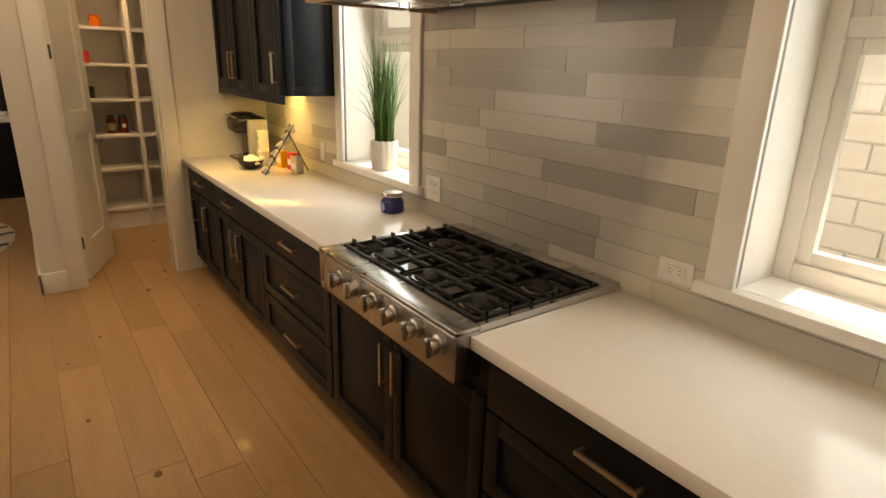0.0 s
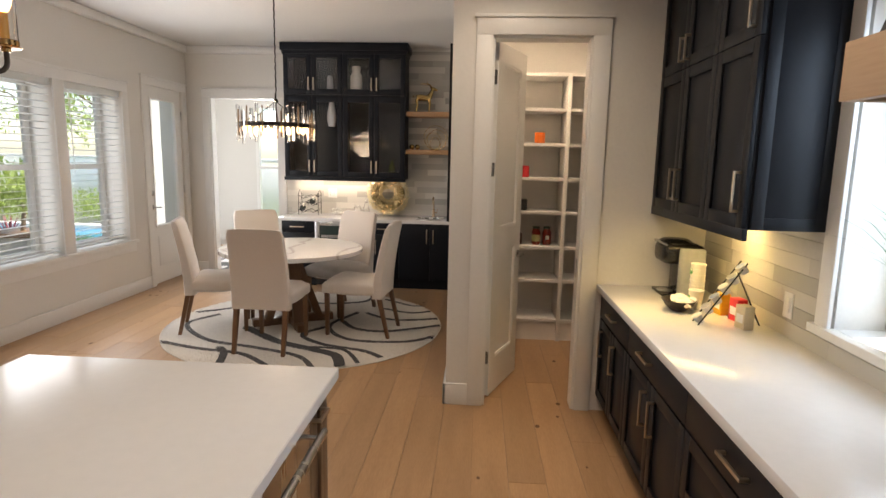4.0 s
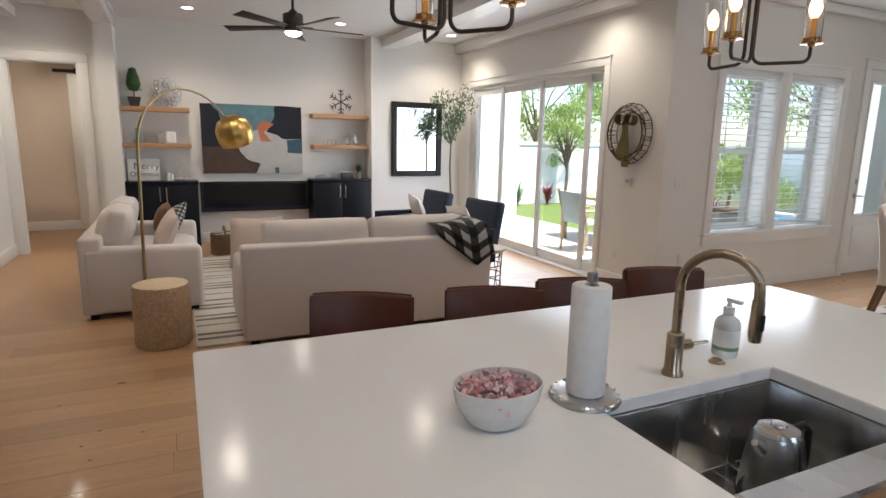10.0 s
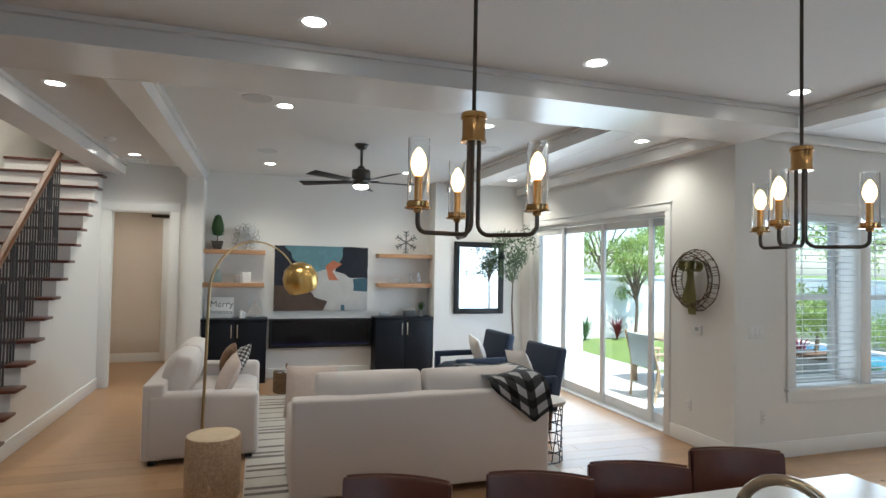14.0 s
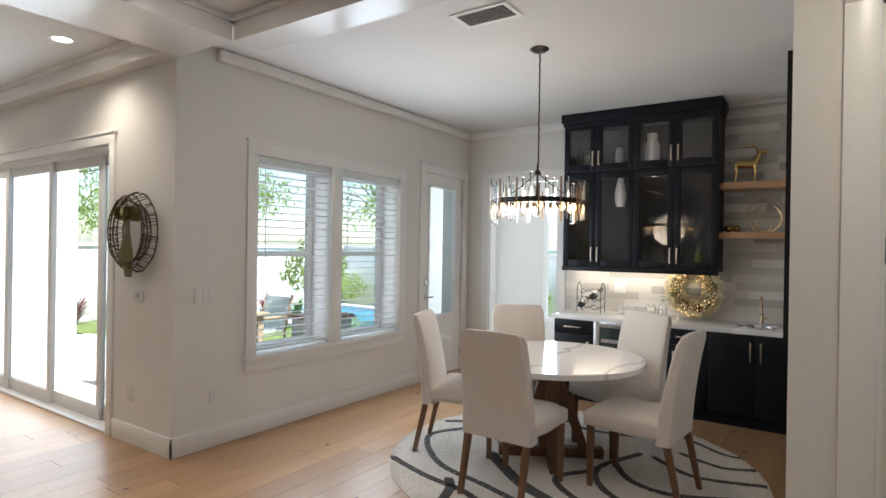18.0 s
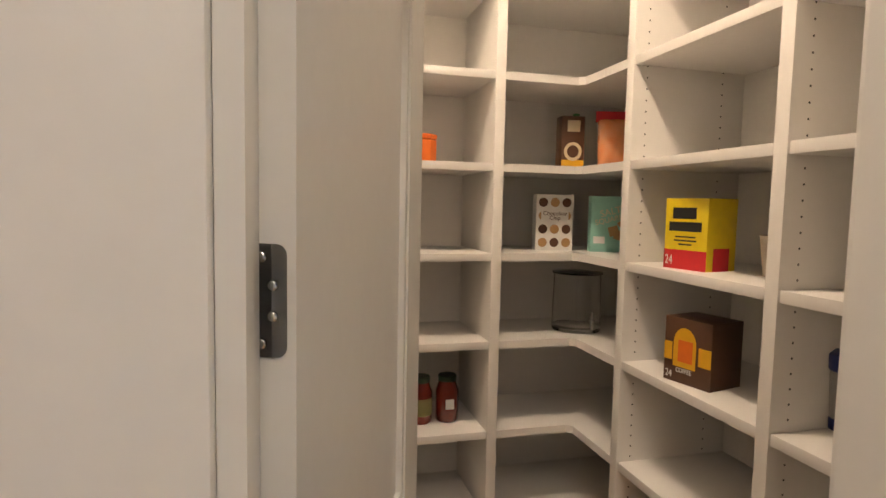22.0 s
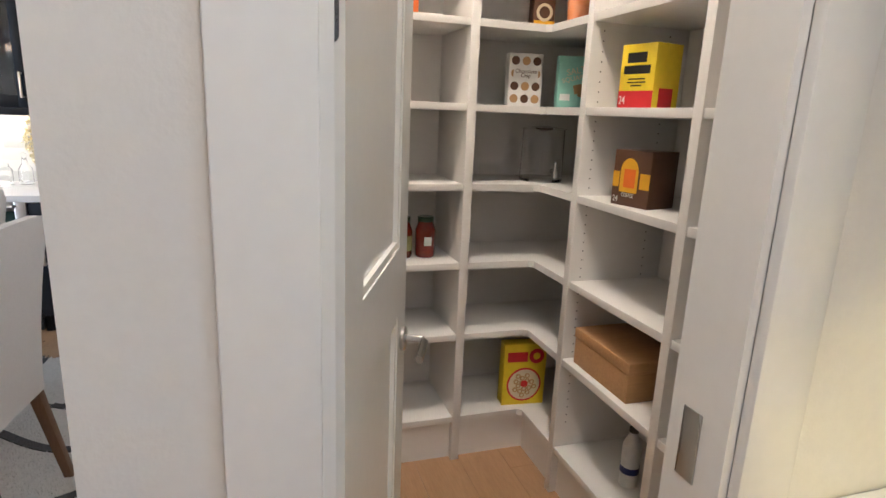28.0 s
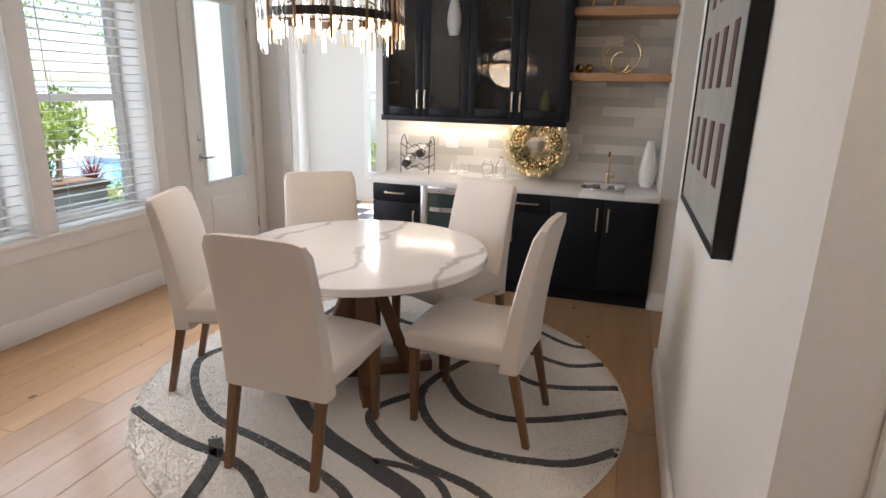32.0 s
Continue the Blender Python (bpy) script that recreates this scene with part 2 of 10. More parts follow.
LEAFM = material("garden_leaves", (0.28, 0.36, 0.10), 0.5, color2=(0.15, 0.24, 0.06), grain=12, vary=0.2)
ln_, ll_ = LEAFM.node_tree.nodes, LEAFM.node_tree.links
lt_, lm_ = ln_.new("ShaderNodeBsdfTranslucent"), ln_.new("ShaderNodeMixShader")
lt_.inputs["Color"].default_value, lm_.inputs[0].default_value = (0.42, 0.52, 0.13, 1), 0.4
ll_.new(ln_["Principled BSDF"].outputs[0], lm_.inputs[1])
ll_.new(lt_.outputs[0], lm_.inputs[2])
ll_.new(lm_.outputs[0], ln_["Material Output"].inputs["Surface"])
BARKM = material("bark", (0.16, 0.12, 0.085), 0.85, color2=(0.10, 0.075, 0.05), grain=30, bump=0.5, bump_scale=60)


def thing(name, loc, label="", category="", group="", kind="", rz=0.0):
    ob = new(name)
    ob.empty_display_size = 0.05
    ob.matrix_world = pose(*loc, 0, 0, rz)
    return tagged(ob, label, category, group, kind)


def smooth_by_angle(me, deg=40):
    me.shade_smooth()
    try:
        me.set_sharp_from_angle(angle=radians(deg))
    except AttributeError:
        pass


def part(name, bm, mat, parent=None, label="", w=False, smooth=True):
    """Link a bmesh as one mesh under parent. w: its coordinates are the world's."""
    me = bpy.data.meshes.new(name)
    if w and parent is not None:
        o = parent.matrix_world.translation if parent.parent is None else (parent.parent.matrix_basis @ parent.matrix_basis).translation
        bmesh.ops.translate(bm, verts=bm.verts, vec=-o)
    bmesh.ops.recalc_face_normals(bm, faces=bm.faces)
    bm.to_mesh(me)
    bm.free()
    me.materials.append(mat)
    if smooth:
        smooth_by_angle(me)
    ob = new(name, me)
    if parent is not None:
        ob.parent = parent
    if label:
        ob["label"] = label
    return ob


def solo(name, bm, mat, label, category, loc=None, group="", kind="", smooth=True):
    """A thing that is one mesh, its origin at loc; the coordinates are the world's."""
    if loc is not None:
        bmesh.ops.translate(bm, verts=bm.verts, vec=-Vector(loc))
    ob = part(name, bm, mat, None, "", smooth=smooth)
    if loc is not None:
        ob.location = loc
    return tagged(ob, label, category, group, kind)


def box(x0, x1, y0, y1, z0, z1, bevel=0.0, seg=2, bm=None):
    b = bmesh.new() if bm is None or bevel else bm
    x0, x1, y0, y1, z0, z1 = min(x0, x1), max(x0, x1), min(y0, y1), max(y0, y1), min(z0, z1), max(z0, z1)
    v = [b.verts.new(c) for c in ((x0, y0, z0), (x1, y0, z0), (x1, y1, z0), (x0, y1, z0), (x0, y0, z1), (x1, y0, z1), (x1, y1, z1), (x0, y1, z1))]
    for f in ((0, 3, 2, 1), (4, 5, 6, 7), (0, 1, 5, 4), (1, 2, 6, 5), (2, 3, 7, 6), (3, 0, 4, 7)):
        b.faces.new([v[i] for i in f])
    if bevel:
        bmesh.ops.bevel(b, geom=b.edges[:], offset=bevel, segments=seg, profile=0.5, affect="EDGES", clamp_overlap=True)
        if bm is not None:
            join(bm, b)
            return bm
    return b


def join(bm, other, m=None):
    if m is not None:
        bmesh.ops.transform(other, matrix=m, verts=other.verts)
    idx = {v: bm.verts.new(v.co) for v in other.verts}
    for f in other.faces:
        try:
            bm.faces.new([idx[v] for v in f.verts])
        except ValueError:
            pass
    other.free()
    return bm


def lathe(profile, seg=32, x=0, y=0, z=0, bm=None):
    """A body of revolution about z through (x, y, z); profile is (radius, height) pairs."""
    b = bm if bm is not None else bmesh.new()
    rings = []
    for r, h in profile:
        if r < 1e-5:
            rings.append([b.verts.new((x, y, z + h))])
        else:
            rings.append([b.verts.new((x + r * math.cos(2 * math.pi * i / seg), y + r * math.sin(2 * math.pi * i / seg), z + h)) for i in range(seg)])
    for a, c in zip(rings, rings[1:]):
        for i in range(seg):
            j = (i + 1) % seg
            q = [a[i % len(a)], a[j % len(a)], c[j % len(c)], c[i % len(c)]]
            q = [v for k, v in enumerate(q) if v not in q[:k]]
            if len(q) > 2:
                b.faces.new(q)
    return b


def cyl(x, y, z0, z1, r, seg=24, bm=None, bevel=0.0):
    e = min(bevel, r * 0.5)
    pr = [(0, z0), (r - e, z0), (r, z0 + e), (r, z1 - e), (r - e, z1), (0, z1)] if e else [(0, z0), (r, z0), (r, z1), (0, z1)]
    return lathe(pr, seg, x, y, 0, bm)


def tube(points, r, seg=10, bm=None, closed=False, cap=True):
    """A round bar along points; r may be a list."""
    b = bm if bm is not None else bmesh.new()
    pts = [Vector(p) for p in points]
    n = len(pts)
    rs = r if isinstance(r, (list, tuple)) else [r] * n
    rings, side = [], None
    for i, p in enumerate(pts):
        a = pts[(i - 1) % n] if closed or i else p
        c = pts[(i + 1) % n] if closed or i < n - 1 else p
        d = (c - a).normalized()
        if side is None:
            side = d.orthogonal().normalized()
        side = (side - d * side.dot(d)).normalized()
        up = d.cross(side)
        rings.append([b.verts.new(p + rs[i] * (math.cos(2 * math.pi * k / seg) * side + math.sin(2 * math.pi * k / seg) * up)) for k in range(seg)])
    for a, c in (list(zip(rings, rings[1:])) + ([(rings[-1], rings[0])] if closed else [])):
        for k in range(seg):
            b.faces.new((a[k], a[(k + 1) % seg], c[(k + 1) % seg], c[k]))
    if cap and not closed:
        b.faces.new(rings[0][::-1])
        b.faces.new(rings[-1])
    return b


def arc(cx, cz, r, a0, a1, n, fn):
    return [fn(cx + r * math.cos(radians(a0 + (a1 - a0) * i / n)), cz + r * math.sin(radians(a0 + (a1 - a0) * i / n))) for i in range(n + 1)]


def cushion(w, d, h, puff=0.03, n=8, seed=0):
    """A soft block centred on its base, w by d by h, with round edges and swollen faces."""
    b = bmesh.new()
    rnd = random.Random(seed)
    ph = [rnd.uniform(0, 6.28) for _ in range(4)]
    bmesh.ops.create_grid(b, x_segments=n, y_segments=n, size=0.5)
    top = b.verts[:]
    g = bmesh.ops.extrude_face_region(b, geom=b.faces[:])
    for e in g["geom"]:
        if isinstance(e, bmesh.types.BMVert):
            e.co.z += 1
    for v in b.verts:
        u, s = v.co.x * 2, v.co.y * 2
        k = (1 - abs(u) ** 4) * (1 - abs(s) ** 4)
        edge = max(abs(u), abs(s))
        zz = h if v.co.z > 0.5 else 0
        pull = 0.16 * max(0, edge - 0.7) / 0.3
        zz += (h * pull if v.co.z < 0.5 else -h * pull)
        zz += (puff if v.co.z > 0.5 else -puff * 0.15) * k + 0.004 * math.sin(5 * u + ph[0]) * math.sin(4 * s + ph[1])
        v.co = Vector((u * w / 2 * (1 - 0.015 * s * s), s * d / 2 * (1 - 0.015 * u * u), zz))
    bmesh.ops.recalc_face_normals(b, faces=b.faces)
    bmesh.ops.bevel(b, geom=[e for e in b.edges if len(e.link_faces) == 2 and e.calc_face_angle(0) > 0.9], offset=min(h, w, d) * 0.16, segments=3, profile=0.5, affect="EDGES", clamp_overlap=True)
    return b


def moved(bm, m):
    bmesh.ops.transform(bm, matrix=m, verts=bm.verts)
    return bm



# ---- the shell ----
KX, PY, PX, DX, SY, BY, FX, NX, HX = 1.75, 4.625, 0.154, -3.585, 4.62, 8.58, -7.94, -8.30, -8.09
SUBF = solo("floor", join(box(-12.2, 1.95, -4.2, SY + 0.16, -0.16, -0.012), join(box(DX - 0.16, 1.95, SY + 0.16, 11.1, -0.16, -0.012), box(-4.6, DX - 0.16, BY + 0.1, 11.1, -0.16, -0.012))), JOINT, "oak plank floor running through the open rooms", "floor", kind="structure")


def wall(name, pieces, mat=None, label=""):
    b = bmesh.new()
    for p in pieces:
        box(*p, bm=b)
    return solo(name, b, mat or WALL, label or "warm white painted wall", "wall", kind="structure", smooth=False)


# kitchen wall with two deep windows
W2, W1, WZ, WT = (2.58, 3.305), (0.20, 0.928), 0.968, 2.42
wall("wall_east", [(KX, KX + 0.22, -4.2, W1[0], 0, CEIL), (KX, KX + 0.22, W1[1], W2[0], 0, CEIL), (KX, KX + 0.22, W2[1], 6.42, 0, CEIL),
                   (KX, KX + 0.22, W1[0], W1[1], 0, WZ), (KX, KX + 0.22, W2[0], W2[1], 0, WZ),
                   (KX, KX + 0.22, W1[0], W1[1], WT, CEIL), (KX, KX + 0.22, W2[0], W2[1], WT, CEIL)])
# pantry front wall with its door opening
DO0, DO1, DOT = 0.395, 0.992, 2.345
wall("wall_pantry_front", [(PX, DO0, PY, PY + 0.12, 0, CEIL), (DO1, KX, PY, PY + 0.12, 0, CEIL), (DO0, DO1, PY, PY + 0.12, DOT, CEIL)])
wall("wall_pantry_side", [(PX, PX + 0.12, PY + 0.12, 6.9, 0, CEIL)])
wall("wall_pantry_back", [(PX + 0.12, KX + 0.22, 6.42, 6.9, 0, CEIL)])
# bar wall with the doorway to the bright room
FD0, FD1, FDT = -3.27, -2.35, 2.36
wall("wall_north", [(DX, FD0, BY, BY + 0.12, 0, CEIL), (FD1, 1.97, BY, BY + 0.12, 0, CEIL), (FD0, FD1, BY, BY + 0.12, FDT, CEIL)])
# dining window wall
DW1, DW2, DWZ, DWT = (5.32, 6.145), (6.285, 7.16), 0.63, 2.262
DD0, DD1, DDT = 7.62, 8.44, 2.40
wall("wall_dining_west", [(DX - 0.30, DX, SY, DW1[0], 0, CEIL), (DX - 0.30, DX, DW1[1], DW2[0], 0, CEIL), (DX - 0.30, DX, DW2[1], DD0, 0, CEIL),
                          (DX - 0.30, DX, DD1, BY + 0.12, 0, CEIL), (DX - 0.30, DX, DW1[0], DW1[1], 0, DWZ), (DX - 0.30, DX, DW2[0], DW2[1], 0, DWZ),
                          (DX - 0.30, DX, DW1[0], DW1[1], DWT, CEIL), (DX - 0.30, DX, DW2[0], DW2[1], DWT, CEIL), (DX - 0.30, DX, DD0, DD1, DDT, CEIL)])
# sliding door wall of the living room
SL0, SL1, SLT = -7.55, -4.50, 2.32
wall("wall_slider", [(FX - 0.5, SL0, SY, SY + 0.16, 0, CEIL), (SL1, DX - 0.30, SY, SY + 0.16, 0, CEIL), (SL0, SL1, SY, SY + 0.16, SLT, CEIL)])
# fireplace wall: niche between two piers
NY0, NY1 = -0.205, 3.125
wall("wall_fireplace", [(NX - 0.12, NX, NY0, NY1, 0, CEIL), (NX - 0.12, FX, NY1, SY, 0, CEIL), (NX - 0.12, FX, NY0 - 0.215, NY0, 0, BEAM)])
# hall wall with the passage, beside the stairs
HD0, HD1, HDT = -1.36, -0.63, 2.37
wall("wall_hall", [(HX - 0.12, HX, -1.52, HD0, 0, CEIL), (HX - 0.12, HX, HD1, NY0 - 0.215, 0, CEIL), (HX - 0.12, HX, HD0, HD1, HDT, CEIL)])
wall("wall_hall_end", [(-10.3, -10.2, -2.6, 0.4, 0, CEIL), (-10.2, NX - 0.13, 0.3, 0.4, 0, CEIL), (-10.2, HX - 0.12, -2.6, -2.5, 0, CEIL)],
     material("beige_hall_paint", (0.60, 0.51, 0.42), 0.8, color2=(0.57, 0.48, 0.395), bump=0.1))
wall("wall_south", [(-12.2, KX + 0.22, -4.3, -4.2, 0, 5.6), (-2.3, -2.18, -4.2, -2.9, 0, CEIL)])
wall("wall_stair_back", [(-12.2, -4.6, -2.72, -2.60, 0, 5.6), (-12.2, -12.08, -2.6, -1.5, 0, 5.6)])
# bright room beyond the bar doorway
wall("wall_far_room", [(-4.6, -3.62, 11.0, 11.1, 0, CEIL), (-3.62, -2.75, 11.0, 11.1, 0, 0.35), (-2.75, -1.2, 11.0, 11.1, 0, CEIL), (-4.6, -4.5, BY + 0.12, 11.0, 0, CEIL),
                       (-1.3, -1.2, BY + 0.12, 11.0, 0, CEIL), (-3.62, -2.75, 11.0, 11.1, 2.5, CEIL)])

# ceiling: flat panels with dropped beams
cb = bmesh.new()
box(-12.2, DX - 0.16, -1.55, SY + 0.16, CEIL, CEIL + 0.12, bm=cb)
box(DX - 0.16, KX + 0.22, -1.55, BY + 0.12, CEIL, CEIL + 0.12, bm=cb)
box(-4.7, KX + 0.22, BY + 0.12, 11.2, CEIL, CEIL + 0.12, bm=cb)
box(-4.6, KX + 0.22, -4.3, -1.55, CEIL, CEIL + 0.12, bm=cb)
box(-12.2, -4.6, -4.3, -1.55, 5.5, 5.6, bm=cb)
box(-12.2, -8.2, -1.57, -1.45, CEIL + 0.12, 5.5, bm=cb)
box(-4.72, -4.6, -4.3, -1.45, CEIL + 0.12, 5.5, bm=cb)
box(-8.2, -4.6, -1.57, -1.45, CEIL + 0.12, 5.5, bm=cb)
solo("ceiling", cb, CEILP, "flat white painted ceiling", "ceiling", kind="structure", smooth=False)


def beam(x0, x1, y0, y1, name="ceiling_beam"):
    b = box(x0, x1, y0, y1, BEAM, CEIL)
    lip = 0.035
    box(x0 - lip, x1 + lip, y0 - lip, y1 + lip, CEIL - 0.035, CEIL - 0.002, bm=b)
    return solo(name, b, BEAMP, "white semi-gloss painted dropped ceiling beam", "beam", kind="structure", smooth=False)


beam(-3.55, -2.95, -2.9, SY)
beam(NX, -3.56, NY0 - 0.215, NY0, "ceiling_beam")
beam(FX, -3.56, 3.30, 3.56)
beam(HX, -3.56, -1.52, -1.20)
beam(-2.94, PX, PY, PY + 0.24)
beam(-2.94, KX, -2.9, -2.6)
beam(NX, -3.56, 4.49, SY, "ceiling_beam")

# crown, baseboards and casings
trim_b = bmesh.new()
for p in ((DX, DX + 0.07, PY + 0.3, BY, CEIL - 0.09, CEIL), (DX, -2.22 , BY - 0.07, BY, CEIL - 0.09, CEIL), (PX - 0.07, PX, PY + 0.3, 6.9, CEIL - 0.09, CEIL)):
    box(*p, bm=trim_b, bevel=0.02)
solo("crown_moulding", trim_b, TRIM, "white crown moulding round the dining area", "moulding", kind="structure")
BB, BT = 0.145, 0.018
base_b = bmesh.new()
for p in ((DX, DX + BT, SY - BT, DD0 - 0.1, 0, BB), (SL1 + 0.09, DX + BT, SY - BT, SY, 0, BB), (DX, FD0 - 0.09, BY - BT, BY, 0, BB), (DX, DX + BT, DD1 + 0.09, BY, 0, BB),
          (PX - BT, PX, PY - BT, 6.9, 0, BB), (PX - BT, 1.85, 6.9, 6.9 + BT, 0, BB), (PX - BT, DO0 - 0.1, PY - BT, PY, 0, BB), (FX, FX + BT, NY1, SY, 0, BB),
          (FX, FX + BT, NY0 - 0.215, NY0, 0, BB), (HX, HX + BT, -1.5, HD0 - 0.13, 0, BB), (NX, NX + BT, 0.70, 2.2, 0, BB),
          (FX - 0.3, SL0 - 0.09, SY - BT, SY, 0, BB), (HX - 0.14, -10.2, 0.28, 0.3, 0, BB), (-10.2, -10.18, -2.5, 0.3, 0, BB)):
    box(*p, bm=base_b, bevel=0.004)
solo("baseboard", base_b, TRIM, "tall white baseboard along the walls", "baseboard", kind="structure")


def casing(name, axis, face, out, a0, a1, z0, z1, wd=0.10, th=0.02, sill=False, stool=0.0):
    """Flat trim round an opening on the plane axis = face; out is the side that it stands proud to."""
    b = bmesh.new()
    f0, f1 = (face, face + out * th)

    def put(u0, u1, v0, v1, extra=0.0):
        e = f1 + out * extra
        box(*((min(f0, e), max(f0, e), u0, u1) if axis == "x" else (u0, u1, min(f0, e), max(f0, e))), v0, v1, bm=b, bevel=0.003)
    low = z0 - (wd if sill else 0)
    put(a0 - wd, a0, z0, z1)
    put(a1, a1 + wd, z0, z1)
    put(a0 - wd, a1 + wd, z1, z1 + wd)
    put(a0 - wd - 0.012, a1 + wd + 0.012, z1 + wd, z1 + wd + 0.018, 0.012)
    if sill:
        put(a0 - wd - 0.02, a1 + wd + 0.02, z0 - 0.03, z0, stool)
        put(a0 - wd, a1 + wd, z0 - 0.13, z0 - 0.03)
    return solo(name, b, TRIM, "flat white painted trim round an opening", "trim", kind="structure")


casing("trim", "y", PY, -1, DO0, DO1, 0, DOT)
casing("trim", "y", PY + 0.12, 1, DO0, DO1, 0, DOT)
casing("trim", "x", DX, 1, DW1[0], DW2[1], DWZ, DWT, 0.10, 0.02, True, 0.03)
casing("trim", "x", DX, 1, DD0, DD1, 0, DDT, 0.09)
casing("trim", "y", SY, -1, SL0, SL1, 0, SLT, 0.085)
casing("trim", "x", HX, 1, HD0, HD1, 0, HDT, 0.115)
casing("trim", "y", BY, -1, FD0, FD1, 0, FDT, 0.10)
mull = box(DX + 0.001, DX + 0.02, DW1[1], DW2[0], DWZ, DWT, 0.003)
solo("trim", mull, TRIM, "white mullion between the two dining windows", "trim", kind="structure")
# jambs of the openings
jb = bmesh.new()
for p in ((DO0 - 0.002, DO0 + 0.016, PY, PY + 0.12, 0, DOT), (DO1 - 0.016, DO1 + 0.002, PY, PY + 0.12, 0, DOT), (DO0, DO1, PY, PY + 0.12, DOT - 0.016, DOT),
          (FD0, FD0 + 0.016, BY, BY + 0.12, 0, FDT), (FD1 - 0.016, FD1, BY, BY + 0.12, 0, FDT), (FD0, FD1, BY, BY + 0.12, FDT - 0.016, FDT),
          (HX - 0.12, HX, HD0, HD0 + 0.016, 0, HDT), (HX - 0.12, HX, HD1 - 0.016, HD1, 0, HDT), (HX - 0.12, HX, HD0, HD1, HDT - 0.016, HDT)):
    box(*p, bm=jb)
solo("door_jamb", jb, TRIM, "white painted jambs in the doorways", "trim", kind="structure", smooth=False)


def pane(x0, x1, y0, y1, z0, z1, parent):
    ob = part("pane", box(x0, x1, y0, y1, z0, z1), WINGLASS, parent, "clear glass", w=True, smooth=False)
    ob.visible_shadow = False
    return ob


def kitchen_window(name, y0, y1):
    w = thing(name, (KX + 0.15, (y0 + y1) / 2, WZ), "white double-hung window in a deep reveal", "window", kind="structure")
    xo = KX + 0.19
    casing("trim", "x", KX - 0.012, -1, y0, y1, WZ, WT, 0.085, 0.018)
    solo("window_sill", join(box(KX - 0.045, KX + 0.005, y0 - 0.11, y1 + 0.11, WZ - 0.032, WZ + 0.004, 0.004), box(KX + 0.005, KX + 0.2, y0 + 0.001, y1 - 0.001, WZ - 0.0005, WZ + 0.004)), TRIM, "white painted stool under the kitchen window", "sill", kind="structure")
    for a, b_, c, d in ((y0, y0 + 0.05, WZ, WT), (y1 - 0.05, y1, WZ, WT), (y0 + 0.05, y1 - 0.05, WZ, WZ + 0.06), (y0 + 0.05, y1 - 0.05, WT - 0.06, WT)):
        part("window_frame", box(xo, xo + 0.06, a, b_, c, d, 0.003), TRIM, w, w=True)
    mid = 1.66
    part("window_rail", box(xo + 0.004, xo + 0.05, y0 + 0.05, y1 - 0.05, mid - 0.025, mid + 0.025, 0.003), TRIM, w, w=True)
    for (s0, s1) in ((WZ + 0.06, mid - 0.025), (mid + 0.025, WT - 0.06)):
        fr = bmesh.new()
        for a, b_, c, d in ((y0 + 0.05, y0 + 0.09, s0, s1), (y1 - 0.09, y1 - 0.05, s0, s1), (y0 + 0.09, y1 - 0.09, s0, s0 + 0.04), (y0 + 0.09, y1 - 0.09, s1 - 0.04, s1)):
            box(xo + 0.012, xo + 0.045, a, b_, c, d, bm=fr, bevel=0.003)
        part("sash", fr, TRIM, w, w=True)
        pane(xo + 0.026, xo + 0.032, y0 + 0.09, y1 - 0.09, s0 + 0.04, s1 - 0.04, w)


kitchen_window("window_1", *W1)
kitchen_window("window_2", *W2)


def dining_window(name, y0, y1):
    w = thing(name, (DX - 0.26, (y0 + y1) / 2, DWZ), "white double-hung window behind half-open blinds", "window", kind="structure")
    xo = DX - 0.29
    for a, b_, c, d in ((y0, y0 + 0.05, DWZ, DWT), (y1 - 0.05, y1, DWZ, DWT), (y0 + 0.05, y1 - 0.05, DWZ, DWZ + 0.05), (y0 + 0.05, y1 - 0.05, DWT - 0.05, DWT), (y0 + 0.05, y1 - 0.05, 1.43, 1.48)):
        part("window_frame", box(xo, xo + 0.05, a, b_, c, d, 0.003), TRIM, w, w=True)
    pane(xo + 0.02, xo + 0.026, y0 + 0.05, y1 - 0.05, DWZ + 0.05, 1.43, w)
    pane(xo + 0.02, xo + 0.026, y0 + 0.05, y1 - 0.05, 1.48, DWT - 0.05, w)


dining_window("window_3", *DW1)
dining_window("window_4", *DW2)
BLIND = material("blind_slat_white", (0.80, 0.80, 0.78), 0.4, color2=(0.78, 0.78, 0.76))
